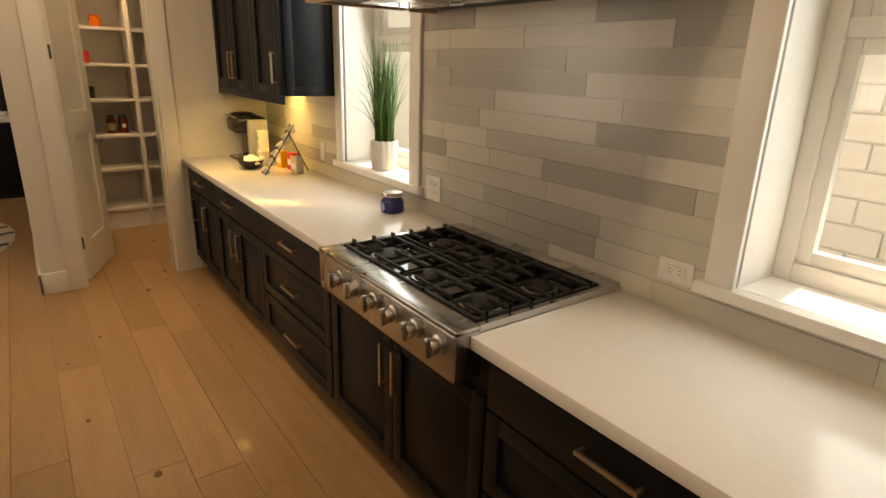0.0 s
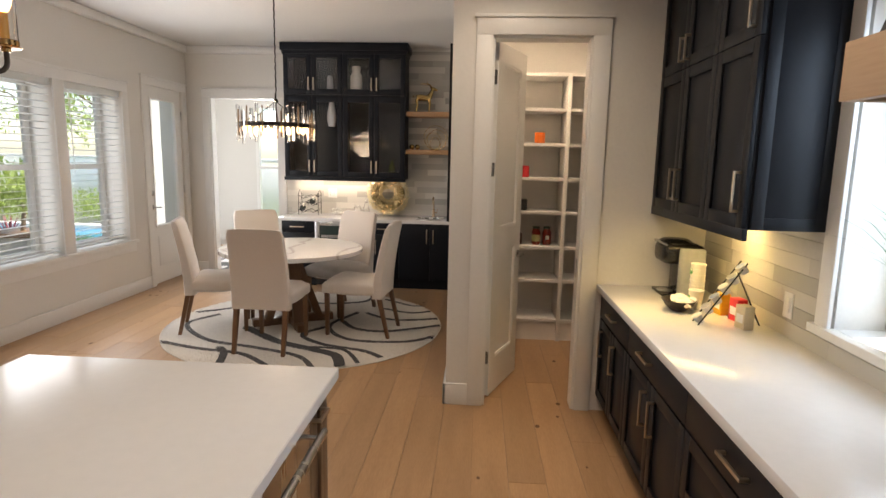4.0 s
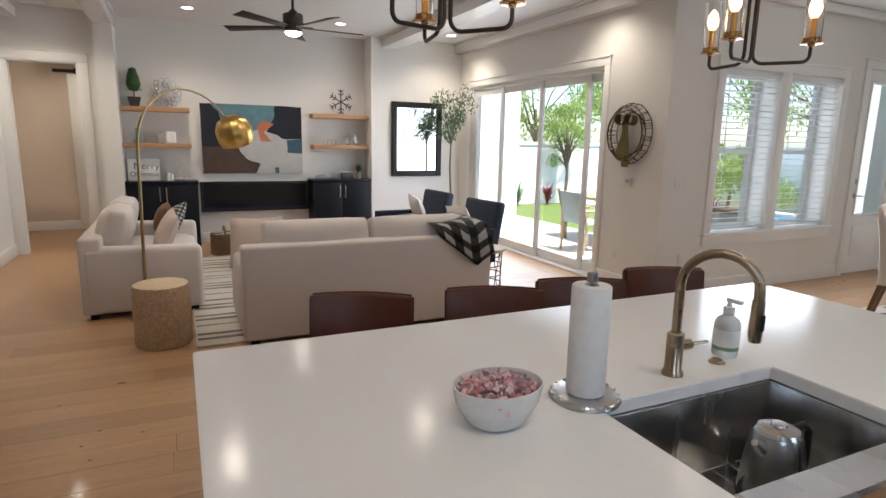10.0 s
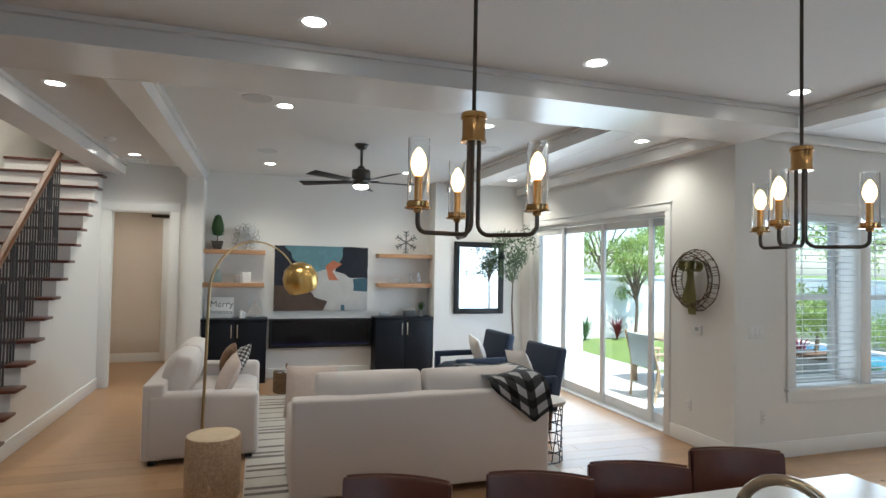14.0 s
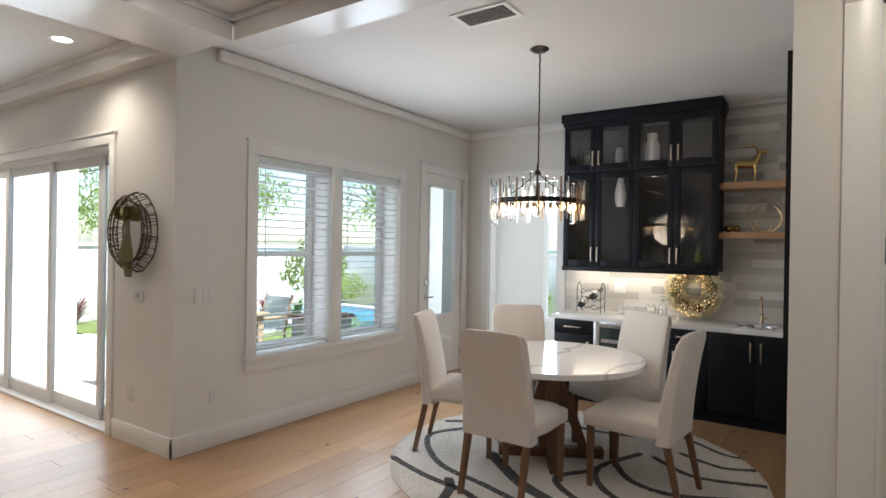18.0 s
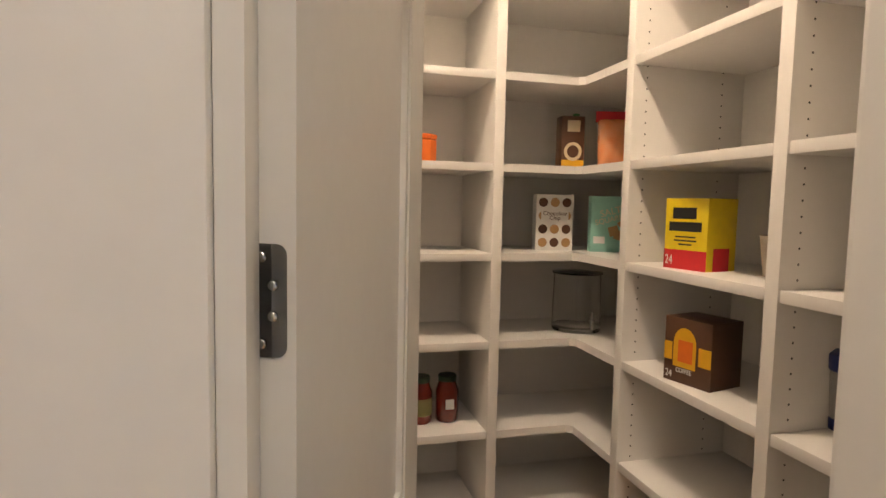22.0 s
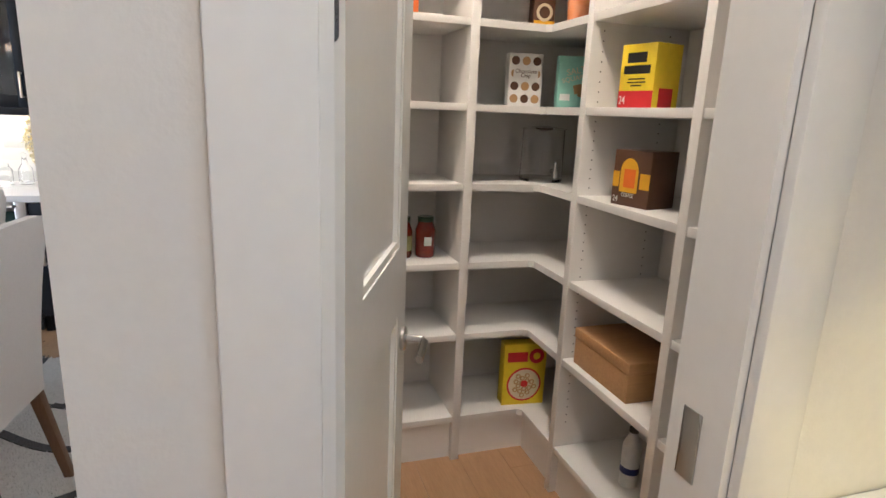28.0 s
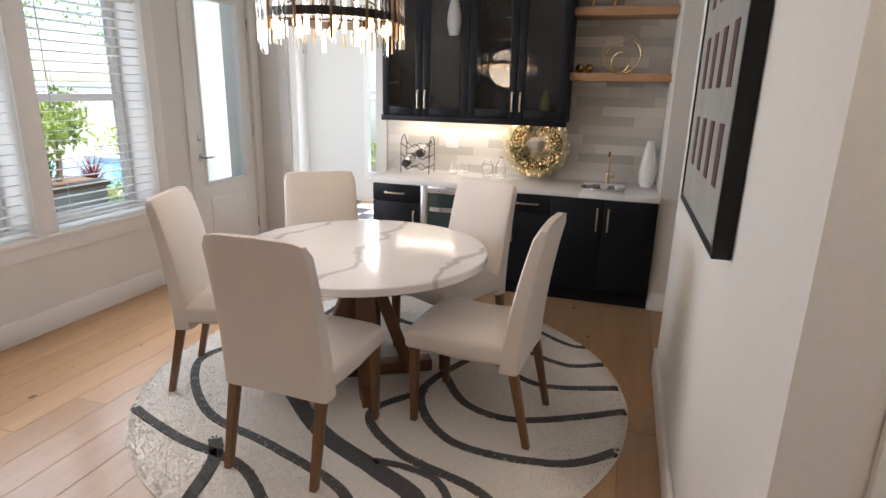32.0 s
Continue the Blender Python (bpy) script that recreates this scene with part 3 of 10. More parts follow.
# vinyl slats let some daylight through
bn_, bl_n = BLIND.node_tree.nodes, BLIND.node_tree.links
bt_, bm_ = bn_.new("ShaderNodeBsdfTranslucent"), bn_.new("ShaderNodeMixShader")
bt_.inputs["Color"].default_value, bm_.inputs[0].default_value = (0.84, 0.86, 0.86, 1), 0.45
bl_n.new(bn_["Principled BSDF"].outputs[0], bm_.inputs[1])
bl_n.new(bt_.outputs[0], bm_.inputs[2])
bl_n.new(bm_.outputs[0], bn_["Material Output"].inputs["Surface"])
for y0, y1 in (DW1, DW2):
    bl = thing("window_blind", (DX - 0.06, (y0 + y1) / 2, DWT), "white horizontal slat blind with broad open slats", "blind", group="dining window blinds")
    part("headrail", box(DX - 0.085, DX - 0.008, y0 + 0.008, y1 - 0.008, DWT - 0.065, DWT - 0.003, 0.003), BLIND, bl, w=True)
    part("bottom_rail", box(DX - 0.075, DX - 0.025, y0 + 0.012, y1 - 0.012, DWZ + 0.03, DWZ + 0.045, 0.003), BLIND, bl, w=True)
    slat = moved(box(-0.031, 0.031, y0 + 0.012 - (y0 + y1) / 2, y1 - 0.012 - (y0 + y1) / 2, -0.0017, 0.0017), pose(0, 0, 0, 0, -4, 0))
    first = None
    n = 25
    for i in range(n):
        z = DWZ + 0.075 + (DWT - 0.09 - DWZ - 0.075) * i / (n - 1)
        if first is None:
            first = part("slat", slat, BLIND, bl, smooth=False)
            ob = first
        else:
            ob = new("slat", first.data)
            ob.parent = bl
        ob.location = (0.01, 0, z - DWT)
    for yy in (y0 + 0.16, y1 - 0.16):
        part("ladder_cord", tube([(DX - 0.05, yy, DWZ + 0.04), (DX - 0.05, yy, DWT - 0.06)], 0.0015, 6), BLIND, bl, w=True)
    part("tilt_wand", tube([(DX - 0.012, y0 + 0.09, DWT - 0.07), (DX - 0.008, y0 + 0.10, DWT - 0.85)], 0.004, 8), BLIND, bl, w=True)

# glazed door beside the dining windows
gd = thing("door_1", (DX - 0.05, (DD0 + DD1) / 2, 0), "white exterior door with one tall glass pane, closed", "door", kind="structure")
lf = bmesh.new()
for a, b_, c, d in ((DD0, DD0 + 0.13, 0.01, DDT), (DD1 - 0.13, DD1, 0.01, DDT), (DD0 + 0.13, DD1 - 0.13, 0.01, 0.72), (DD0 + 0.13, DD1 - 0.13, DDT - 0.14, DDT)):
    box(DX - 0.07, DX - 0.025, a, b_, c, d, bm=lf)
part("door_leaf", lf, TRIM, gd, w=True, smooth=False)
fr = bmesh.new()
for a, b_, c, d in ((DD0 + 0.115, DD0 + 0.14, 0.70, DDT - 0.125), (DD1 - 0.14, DD1 - 0.115, 0.70, DDT - 0.125), (DD0 + 0.14, DD1 - 0.14, 0.70, 0.73), (DD0 + 0.14, DD1 - 0.14, DDT - 0.15, DDT - 0.125)):
    box(DX - 0.08, DX - 0.014, a, b_, c, d, bm=fr, bevel=0.004)
part("glass_bead", fr, TRIM, gd, w=True)
pane(DX - 0.05, DX - 0.044, DD0 + 0.13, DD1 - 0.13, 0.72, DDT - 0.14, gd)
part("raised_panel", box(DX - 0.03, DX - 0.016, DD0 + 0.16, DD1 - 0.16, 0.22, 0.60, 0.008), TRIM, gd, w=True)
hb = box(DX - 0.026, DX - 0.014, DD0 + 0.035, DD0 + 0.09, 0.93, 0.99, 0.004)
tube([(DX - 0.02, DD0 + 0.06, 0.96), (DX + 0.035, DD0 + 0.06, 0.96), (DX + 0.04, DD0 + 0.08, 0.96), (DX + 0.04, DD0 + 0.18, 0.955)], 0.009, 8, bm=hb)
part("door_handle", hb, STEEL, gd, "brushed nickel lever", w=True)
part("deadbolt", box(DX - 0.026, DX - 0.005, DD0 + 0.035, DD0 + 0.09, 1.10, 1.16, 0.005), STEEL, gd, w=True)
for z in (0.25, 1.15, 2.1):
    part("hinge", cyl(DX - 0.012, DD1 - 0.004, z - 0.05, z + 0.05, 0.008, 10), STEEL, gd, w=True)

# four sliding panels to the patio
sd = thing("door_2", ((SL0 + SL1) / 2, SY + 0.08, 0), "white framed four-panel sliding glass door, closed", "door", kind="structure")
part("door_frame", join(join(box(SL0, SL1, SY + 0.01, SY + 0.15, SLT - 0.04, SLT - 0.001), box(SL0, SL0 + 0.03, SY + 0.01, SY + 0.15, 0.001, SLT - 0.04)), box(SL1 - 0.03, SL1, SY + 0.01, SY + 0.15, 0.001, SLT - 0.04)), TRIM, sd, w=True, smooth=False)
part("track", box(SL0 + 0.03, SL1 - 0.03, SY - 0.01, SY + 0.16, -0.01, 0.018, 0.004), TRIM, sd, w=True)
pw = (SL1 - SL0 - 0.06) / 4
for i in range(4):
    x0, x1, off = (SL0 + 0.03, -6.77, -5.83, -4.93)[i], (-6.68, -5.74, -4.84, SL1 - 0.03)[i], SY + 0.04 + 0.028 * i
    fr = bmesh.new()
    for a, b_, c, d in ((x0, x0 + 0.07, 0.02, SLT - 0.045), (x1 - (0.07 if i < 3 else 0.02), x1, 0.02, SLT - 0.045), (x0 + 0.07, x1 - 0.07, 0.02, 0.13), (x0 + 0.07, x1 - 0.07, SLT - 0.135, SLT - 0.045)):
        box(a, b_, off, off + 0.022, c, d, bm=fr, bevel=0.002)
    sp = part("sliding_panel", fr, TRIM, sd, w=True)
    ob = part("pane", box(x0 + 0.07, x1 - 0.07, off + 0.008, off + 0.014, 0.13, SLT - 0.135), WINGLASS, sd, w=True, smooth=False)
    ob.visible_shadow = False

CHROME = material("polished_nickel", (0.55, 0.56, 0.57), 0.09, 1.0, color2=(0.5, 0.51, 0.52), rvar=0.03)
# pantry door, swung into the pantry
PD = thing("door_3", (DO0 + 0.006, PY + 0.137, 0), "white two-panel pantry door standing open inwards", "door", kind="structure", rz=68)
DW_, DT_ = 0.565, 0.04
lf = bmesh.new()
for a, b_, c, d in ((0, 0.11, 0.012, 2.34), (DW_ - 0.11, DW_, 0.012, 2.34), (0.11, DW_ - 0.11, 0.012, 0.26), (0.11, DW_ - 0.11, 1.0, 1.15), (0.11, DW_ - 0.11, 2.22, 2.34)):
    box(a, b_, -DT_, 0, c, d, bm=lf)
box(0.1, DW_ - 0.1, -DT_ + 0.012, -0.012, 0.25, 2.23, bm=lf)
for c, d in ((0.26, 1.0), (1.15, 2.22)):
    for s0, s1 in ((-0.0125, -0.003), (-DT_ + 0.003, -DT_ + 0.0125)):
        for q in ((0.11, 0.125, c, d), (DW_ - 0.125, DW_ - 0.11, c, d), (0.125, DW_ - 0.125, c, c + 0.015), (0.125, DW_ - 0.125, d - 0.015, d)):
            box(q[0], q[1], s0, s1, q[2], q[3], bm=lf)
part("door_leaf", lf, TRIM, PD, smooth=False)
for side in (1, -1):
    s = 0 if side > 0 else -DT_
    hb = moved(cyl(0, 0, 0, 0.012, 0.028, 20, bevel=0.003), pose(DW_ - 0.06, s, 0.93, -90 * side))
    tube([(DW_ - 0.06, s, 0.93), (DW_ - 0.06, s + side * 0.05, 0.93), (DW_ - 0.075, s + side * 0.055, 0.93), (DW_ - 0.17, s + side * 0.055, 0.93)], 0.009, 8, bm=hb)
    part("door_handle", hb, STEEL, PD, "satin nickel lever")
part("latch_plate", box(DW_ - 0.0005, DW_ + 0.0015, -0.032, -0.008, 0.88, 0.98), STEEL, PD)
for z in (0.28, 1.545, 2.12):
    hb = bmesh.new()
    for k in range(5):
        lathe([(0, 0.0003), (0.006, 0.0003), (0.0063, 0.001), (0.0063, 0.0168), (0.006, 0.0175), (0, 0.0175)], 14, -0.004, 0.008, z - 0.0445 + 0.0178 * k, bm=hb)
    for e in (z - 0.0455, z + 0.0455):
        lathe([(0, -0.003), (0.004, -0.002), (0.0055, 0), (0.004, 0.002), (0, 0.003)], 12, -0.004, 0.008, e, bm=hb)
    hg = part("hinge", hb, CHROME, PD, "polished nickel butt hinge")
    prof = [(0.006, -0.0445), (0.006, 0.0445)] + [(-0.024 - 0.009 * math.sin(a), 0.0355 + 0.009 * math.cos(a)) for a in [math.pi / 2 * i / 5 for i in range(6)]] + [(-0.024 - 0.009 * math.cos(a), -0.0355 - 0.009 * math.sin(a)) for a in [math.pi / 2 * i / 5 for i in range(6)]]
    hb = bmesh.new()
    f = hb.faces.new([hb.verts.new((-0.0012, y, z + q)) for y, q in prof])
    bmesh.ops.solidify(hb, geom=[f], thickness=0.0016)
    part("hinge_leaf", hb, CHROME, PD, smooth=False)
    for y, q in ((-0.012, 0.034), (-0.021, 0.012), (-0.021, -0.012), (-0.012, -0.034)):
        sc = moved(lathe([(0, 0.0016), (0.0022, 0.0016), (0.0042, 0.0004), (0.0044, 0), (0, 0)], 14), pose(-0.0022, y, z + q, 0, -90, 0))
        part("screw", sc, STEEL, PD)
sp_ = solo("strike_plate", box(DO1 - 0.019, DO1 - 0.0165, PY + 0.05, PY + 0.09, 0.87, 0.99, 0.0008), STEEL, "satin nickel strike plate on the pantry jamb", "hardware")

# recessed lights and ceiling fittings
RL = None
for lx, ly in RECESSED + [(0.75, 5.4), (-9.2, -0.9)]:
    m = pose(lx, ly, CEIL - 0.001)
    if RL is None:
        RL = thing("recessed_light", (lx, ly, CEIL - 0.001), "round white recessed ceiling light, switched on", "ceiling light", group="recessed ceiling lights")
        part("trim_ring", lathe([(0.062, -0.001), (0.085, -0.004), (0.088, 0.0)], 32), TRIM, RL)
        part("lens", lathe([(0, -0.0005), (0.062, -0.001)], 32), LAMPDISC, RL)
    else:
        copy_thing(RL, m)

# ---- kitchen ----
CT = 0.845


def pull(parent, x, y, z, length, upright, out=(-1, 0), mat=None):
    """A flat bar pull with two posts; out is the way it stands off."""
    b = bmesh.new()
    ox, oy = out
    h, d = length / 2, 0.032
    t = 0.006

    def bit(a0, a1, s0, s1):
        if upright:
            lo, hi = z + a0, z + a1
            if ox:
                box(x + ox * s0, x + ox * s1, y - t, y + t, lo, hi, bm=b, bevel=0.0015)
            else:
                box(x - t, x + t, y + oy * s0, y + oy * s1, lo, hi, bm=b, bevel=0.0015)
        else:
            if ox:
                box(x + ox * s0, x + ox * s1, y + a0, y + a1, z - t, z + t, bm=b, bevel=0.0015)
            else:
                box(x + a0, x + a1, y + oy * s0, y + oy * s1, z - t, z + t, bm=b, bevel=0.0015)
    bit(-h, h, d - 0.01, d)
    bit(-h, -h + 0.012, 0, d - 0.009)
    bit(h - 0.012, h, 0, d - 0.009)
    return part("handle", b, mat or NICKEL, parent, "champagne bar pull", w=True)


def shaker(x, y0, y1, z0, z1, out=-1, rail=0.055, t=0.02, axis="x"):
    """A framed front with a recessed middle, its back on the plane axis = x."""
    b = bmesh.new()

    def put(a0, a1, c0, c1, d0, d1):
        p, q = sorted((x + out * d0, x + out * d1))
        box(*((p, q, a0, a1) if axis == "x" else (a0, a1, p, q)), c0, c1, bm=b, bevel=0.0015)
    put(y0, y0 + rail, z0, z1, 0, t)
    put(y1 - rail, y1, z0, z1, 0, t)
    put(y0 + rail, y1 - rail, z0, z0 + rail, 0, t)
    put(y0 + rail, y1 - rail, z1 - rail, z1, 0, t)
    put(y0 + rail - 0.004, y1 - rail + 0.004, z0 + rail - 0.004, z1 - rail + 0.004, 0, 0.009)
    return b


def slab(x, y0, y1, z0, z1, out=-1, t=0.02, axis="x"):
    p, q = sorted((x, x + out * t))
    return box(*((p, q, y0, y1) if axis == "x" else (y0, y1, p, q)), z0, z1, 0.002)


FRX = 1.15


def base_unit(y0, y1, fronts, name="base_cabinet", label="dark navy shaker base cabinet with champagne pulls"):
    c = thing(name, (FRX + 0.3, (y0 + y1) / 2, 0), label, "cabinet", group="kitchen base cabinets")
    part("body", box(FRX, KX - 0.003, y0 + 0.001, y1 - 0.001, 0.10, CT - 0.042), NAVY, c, w=True, smooth=False)
    part("toe_kick", box(FRX + 0.06, FRX + 0.08, y0 + 0.001, y1 - 0.001, 0.0, 0.10), NAVY, c, w=True, smooth=False)
    for kind, a0, a1, z0, z1, hy in fronts:
        g = 0.002
        f = part("drawer_front" if kind[0] == "d" else "door", slab(FRX, a0 + g, a1 - g, z0 + g, z1 - g) if kind == "dslab" else shaker(FRX, a0 + g, a1 - g, z0 + g, z1 - g), NAVY, c, w=True)
        f_x = FRX - 0.02
        if hy is not None:
            up = kind[0] != "d"
            pull(c, f_x, hy, (z1 - 0.14 if up else (z0 + z1) / 2), 0.17, up)
    return c


Z0, Z1 = 0.115, CT - 0.045
base_unit(3.93, 4.618, [("dslab", 3.93, 4.618, 0.635, Z1, 4.27), ("p", 3.93, 4.27, Z0, 0.63, 4.20), ("p", 4.27, 4.618, Z0, 0.63, 4.50)])
base_unit(3.09, 3.93, [("dslab", 3.09, 3.93, 0.635, Z1, 3.6), ("p", 3.09, 3.51, Z0, 0.63, 3.57), ("p", 3.51, 3.93, Z0, 0.63, 3.45)])
base_unit(2.26, 3.09, [("dslab", 2.26, 3.09, 0.635, Z1, 2.67), ("d", 2.26, 3.09, 0.36, 0.63, 2.67), ("d", 2.26, 3.09, Z0, 0.355, 2.67)], "drawer_cabinet", "dark navy cabinet with three drawers")
base_unit(1.25, 2.26, [("p", 1.26, 1.755, Z0, 0.66, 1.715), ("p", 1.755, 2.25, Z0, 0.66, 1.795)], "cooktop_cabinet", "dark navy two-door cabinet under the rangetop")
base_unit(0.36, 1.25, [("dslab", 0.36, 1.25, 0.635, Z1, 0.83), ("d", 0.36, 1.25, 0.36, 0.63, 0.80), ("d", 0.36, 1.25, Z0, 0.355, 0.80)], "drawer_cabinet", "dark navy cabinet with three drawers")
base_unit(-0.55, 0.36, [("dslab", -0.55, 0.36, 0.635, Z1, -0.1), ("p", -0.55, -0.1, Z0, 0.63, -0.15), ("p", -0.1, 0.36, Z0, 0.63, -0.05)])
cb = bmesh.new()
CKY0, CKY1 = 1.297, 2.168
RT = CT + 0.018
box(1.10, KX - 0.012, CKY1, 4.618, CT - 0.04, CT, bm=cb, bevel=0.003)
box(1.10, KX - 0.012, -0.56, CKY0, CT - 0.04, CT, bm=cb, bevel=0.003)
box(1.70, KX - 0.012, CKY0, CKY1, CT - 0.04, CT, bm=cb, bevel=0.003)
solo("kitchen_worktop", cb, QUARTZ, "white quartz worktop along the range wall", "countertop", (1.4, 2, CT - 0.04))

# rangetop
ck = thing("rangetop", (1.42, (CKY0 + CKY1) / 2, RT - 0.19), "stainless steel six-burner gas rangetop with black grates", "cooktop")
CYM = (CKY0 + CKY1) / 2
PN0, PN1, PZ = CKY0 + 0.022, CKY1 - 0.028, RT - 0.022
b = box(1.05, 1.135, CKY0 + 0.002, CKY1 - 0.002, RT - 0.012, RT + 0.004, 0.004)
for q in ((1.665, 1.735, CKY0 + 0.002, CKY1 - 0.002), (1.135, 1.665, CKY0 + 0.002, PN0), (1.135, 1.665, PN1, CKY1 - 0.002)):
    box(*q, RT - 0.03, RT + 0.004, bm=b)
box(1.05, 1.14, CKY0 + 0.002, CKY1 - 0.002, RT - 0.156, RT - 0.011, bm=b, bevel=0.006)
box(1.14, 1.69, CKY0 + 0.01, CKY1 - 0.01, RT - 0.156, RT - 0.032, bm=b)
part("body", b, STEEL, ck, w=True)
part("drip_tray", box(1.1355, 1.6645, PN0 + 0.0005, PN1 - 0.0005, PZ - 0.006, PZ), material("black_enamel", (0.006, 0.006, 0.007), 0.10, coat=0.4), ck, w=True)
for i in range(6):
    ky = CKY0 + 0.075 + i * 0.121
    kb = moved(lathe([(0, 0), (0.031, 0), (0.031, 0.008), (0.024, 0.012), (0.024, 0.034), (0.021, 0.038), (0, 0.038)], 20), pose(1.05, ky, RT - 0.062, 0, -90, 0))
    box(1.000, 1.022, ky - 0.009, ky + 0.009, RT - 0.090, RT - 0.034, bm=kb, bevel=0.003)
    box(1.0495, 1.0505, ky - 0.03, ky + 0.03, RT - 0.096, RT - 0.028, bm=kb)
    part("knob", kb, STEEL, ck, "chrome burner knob", w=True)
for i in range(3):
    for j in range(2):
        bx, by, r = (1.262, 1.510)[j], 1.448 + i * 0.268, (0.055 if (i == 1) else 0.047) + (0.012 if (i + j) % 2 == 0 else 0)
        bb = lathe([(0, 0), (r + 0.012, 0), (r + 0.01, 0.008), (r, 0.010), (r, 0.018), (r - 0.012, 0.024), (0, 0.025)], 28, bx, by, PZ)
        part("burner", bb, IRON, ck, "black burner cap", w=True)
        part("burner_ring", lathe([(r + 0.004, 0.004), (r + 0.016, 0.004), (r + 0.014, 0.011), (r + 0.004, 0.011)], 28, bx, by, PZ), STEEL, ck, w=True)
GZ = RT + 0.016
GW = (PN1 - PN0 - 0.012) / 3
for i in range(3):
    y0 = PN0 + 0.006 + i * GW
    y1 = y0 + GW - 0.004
    cy = (y0 + y1) / 2
    g = bmesh.new()
    for p in ((1.142, 1.658, y0, y0 + 0.010), (1.142, 1.658, y1 - 0.010, y1), (1.142, 1.152, y0, y1), (1.648, 1.658, y0, y1), (1.392, 1.400, y0, y1)):
        box(*p, GZ - 0.02, GZ - 0.006, bm=g, bevel=0.002)
    for k in range(6):
        fx = 1.180 + 0.0872 * k
        cut = 0.036 if k in (0, 1, 3, 4) else 0.0
        for q0, q1 in (((y0, cy - cut), (cy + cut, y1)) if cut else ((y0, y1),)):
            box(fx - 0.0045, fx + 0.0045, q0, q1, GZ - 0.013, GZ, bm=g, bevel=0.002)
        for q, s_ in ((y0, -1), (y1, 1)):
            if (i == 0 and s_ < 0) or (i == 2 and s_ > 0):
                box(fx - 0.0045, fx + 0.0045, min(q, q - s_ * 0.02), max(q, q + s_ * 0.004), GZ - 0.013, GZ + 0.010, bm=g, bevel=0.002)
    for bx in (1.262, 1.510):
        for s_ in (-1, 1):
            a0, a1 = sorted((bx + s_ * 0.028, bx + s_ * 0.105))
            box(a0, a1, cy - 0.0045, cy + 0.0045, GZ - 0.013, GZ, bm=g, bevel=0.002)
    for p in ((1.149, y0 + 0.006), (1.651, y0 + 0.006), (1.149, y1 - 0.006), (1.651, y1 - 0.006), (1.396, y0 + 0.006), (1.396, y1 - 0.006)):
        box(p[0] - 0.006, p[0] + 0.006, p[1] - 0.005, p[1] + 0.005, PZ, GZ - 0.012, bm=g)
    part("grate", g, IRON, ck, "cast-iron grate", w=True)

# hood
HOODOAK = material("hood_oak", (0.52, 0.36, 0.23), 0.5, color2=(0.45, 0.30, 0.185), grain=24, stretch=(6, 0.5, 6), bump=0.05)
hd = thing("range_hood", (1.45, CYM, 1.748), "dark plaster range hood with a pale oak band", "hood")
HY0, HY1, HZ = CYM - 0.66, 2.43, 1.748
b = bmesh.new()
for p in ((1.15, 1.18, HY0, HY1), (1.18, KX - 0.01, HY0, HY0 + 0.03), (1.18, KX - 0.01, HY1 - 0.03, HY1)):
    box(*p, HZ, HZ + 0.13, bm=b, bevel=0.002)
part("oak_band", b, HOODOAK, hd, "pale oak band", w=True)
hm = material("hood_charcoal", (0.035, 0.035, 0.037), 0.5)
b = bmesh.new()
lo = [(1.19, HY0 + 0.04), (KX - 0.01, HY0 + 0.04), (KX - 0.01, HY1 - 0.04), (1.19, HY1 - 0.04)]
hi = [(1.42, HY0 + 0.3), (KX - 0.01, HY0 + 0.3), (KX - 0.01, HY1 - 0.3), (1.42, HY1 - 0.3)]
vl = [b.verts.new((x, y, HZ + 0.13)) for x, y in lo]
vh = [b.verts.new((x, y, CEIL)) for x, y in hi]
for i in range(4):
    b.faces.new((vl[i], vl[(i + 1) % 4], vh[(i + 1) % 4], vh[i]))
b.faces.new(vl[::-1])
b.faces.new(vh)
part("canopy", b, hm, hd, w=True, smooth=False)
b = bmesh.new()
for p in ((1.185, 1.30, HY0 + 0.03, HY1 - 0.03), (1.62, KX - 0.012, HY0 + 0.03, HY1 - 0.03), (1.30, 1.62, HY0 + 0.03, HY0 + 0.2), (1.30, 1.62, HY1 - 0.2, HY1 - 0.03)):
    box(*p, HZ + 0.012, HZ + 0.022, bm=b)
part("underside", b, hm, hd, "dark underside panel", w=True, smooth=False)
b = box(1.30, 1.62, HY0 + 0.2, HY1 - 0.2, HZ + 0.02, HZ + 0.03)
part("steel_insert", b, STEEL, hd, "stainless filter insert", w=True, smooth=False)
for k in range(3):
    yy = HY0 + 0.32 + k * 0.33
    part("filter", box(1.32, 1.60, yy, yy + 0.27, HZ + 0.004, HZ + 0.02, 0.004), STEEL, hd, w=True)
    part("filter_handle", tube([(1.44, yy + 0.10, HZ + 0.004), (1.44, yy + 0.10, HZ - 0.018), (1.44, yy + 0.17, HZ - 0.018), (1.44, yy + 0.17, HZ + 0.004)], 0.004, 8), STEEL, hd, w=True)

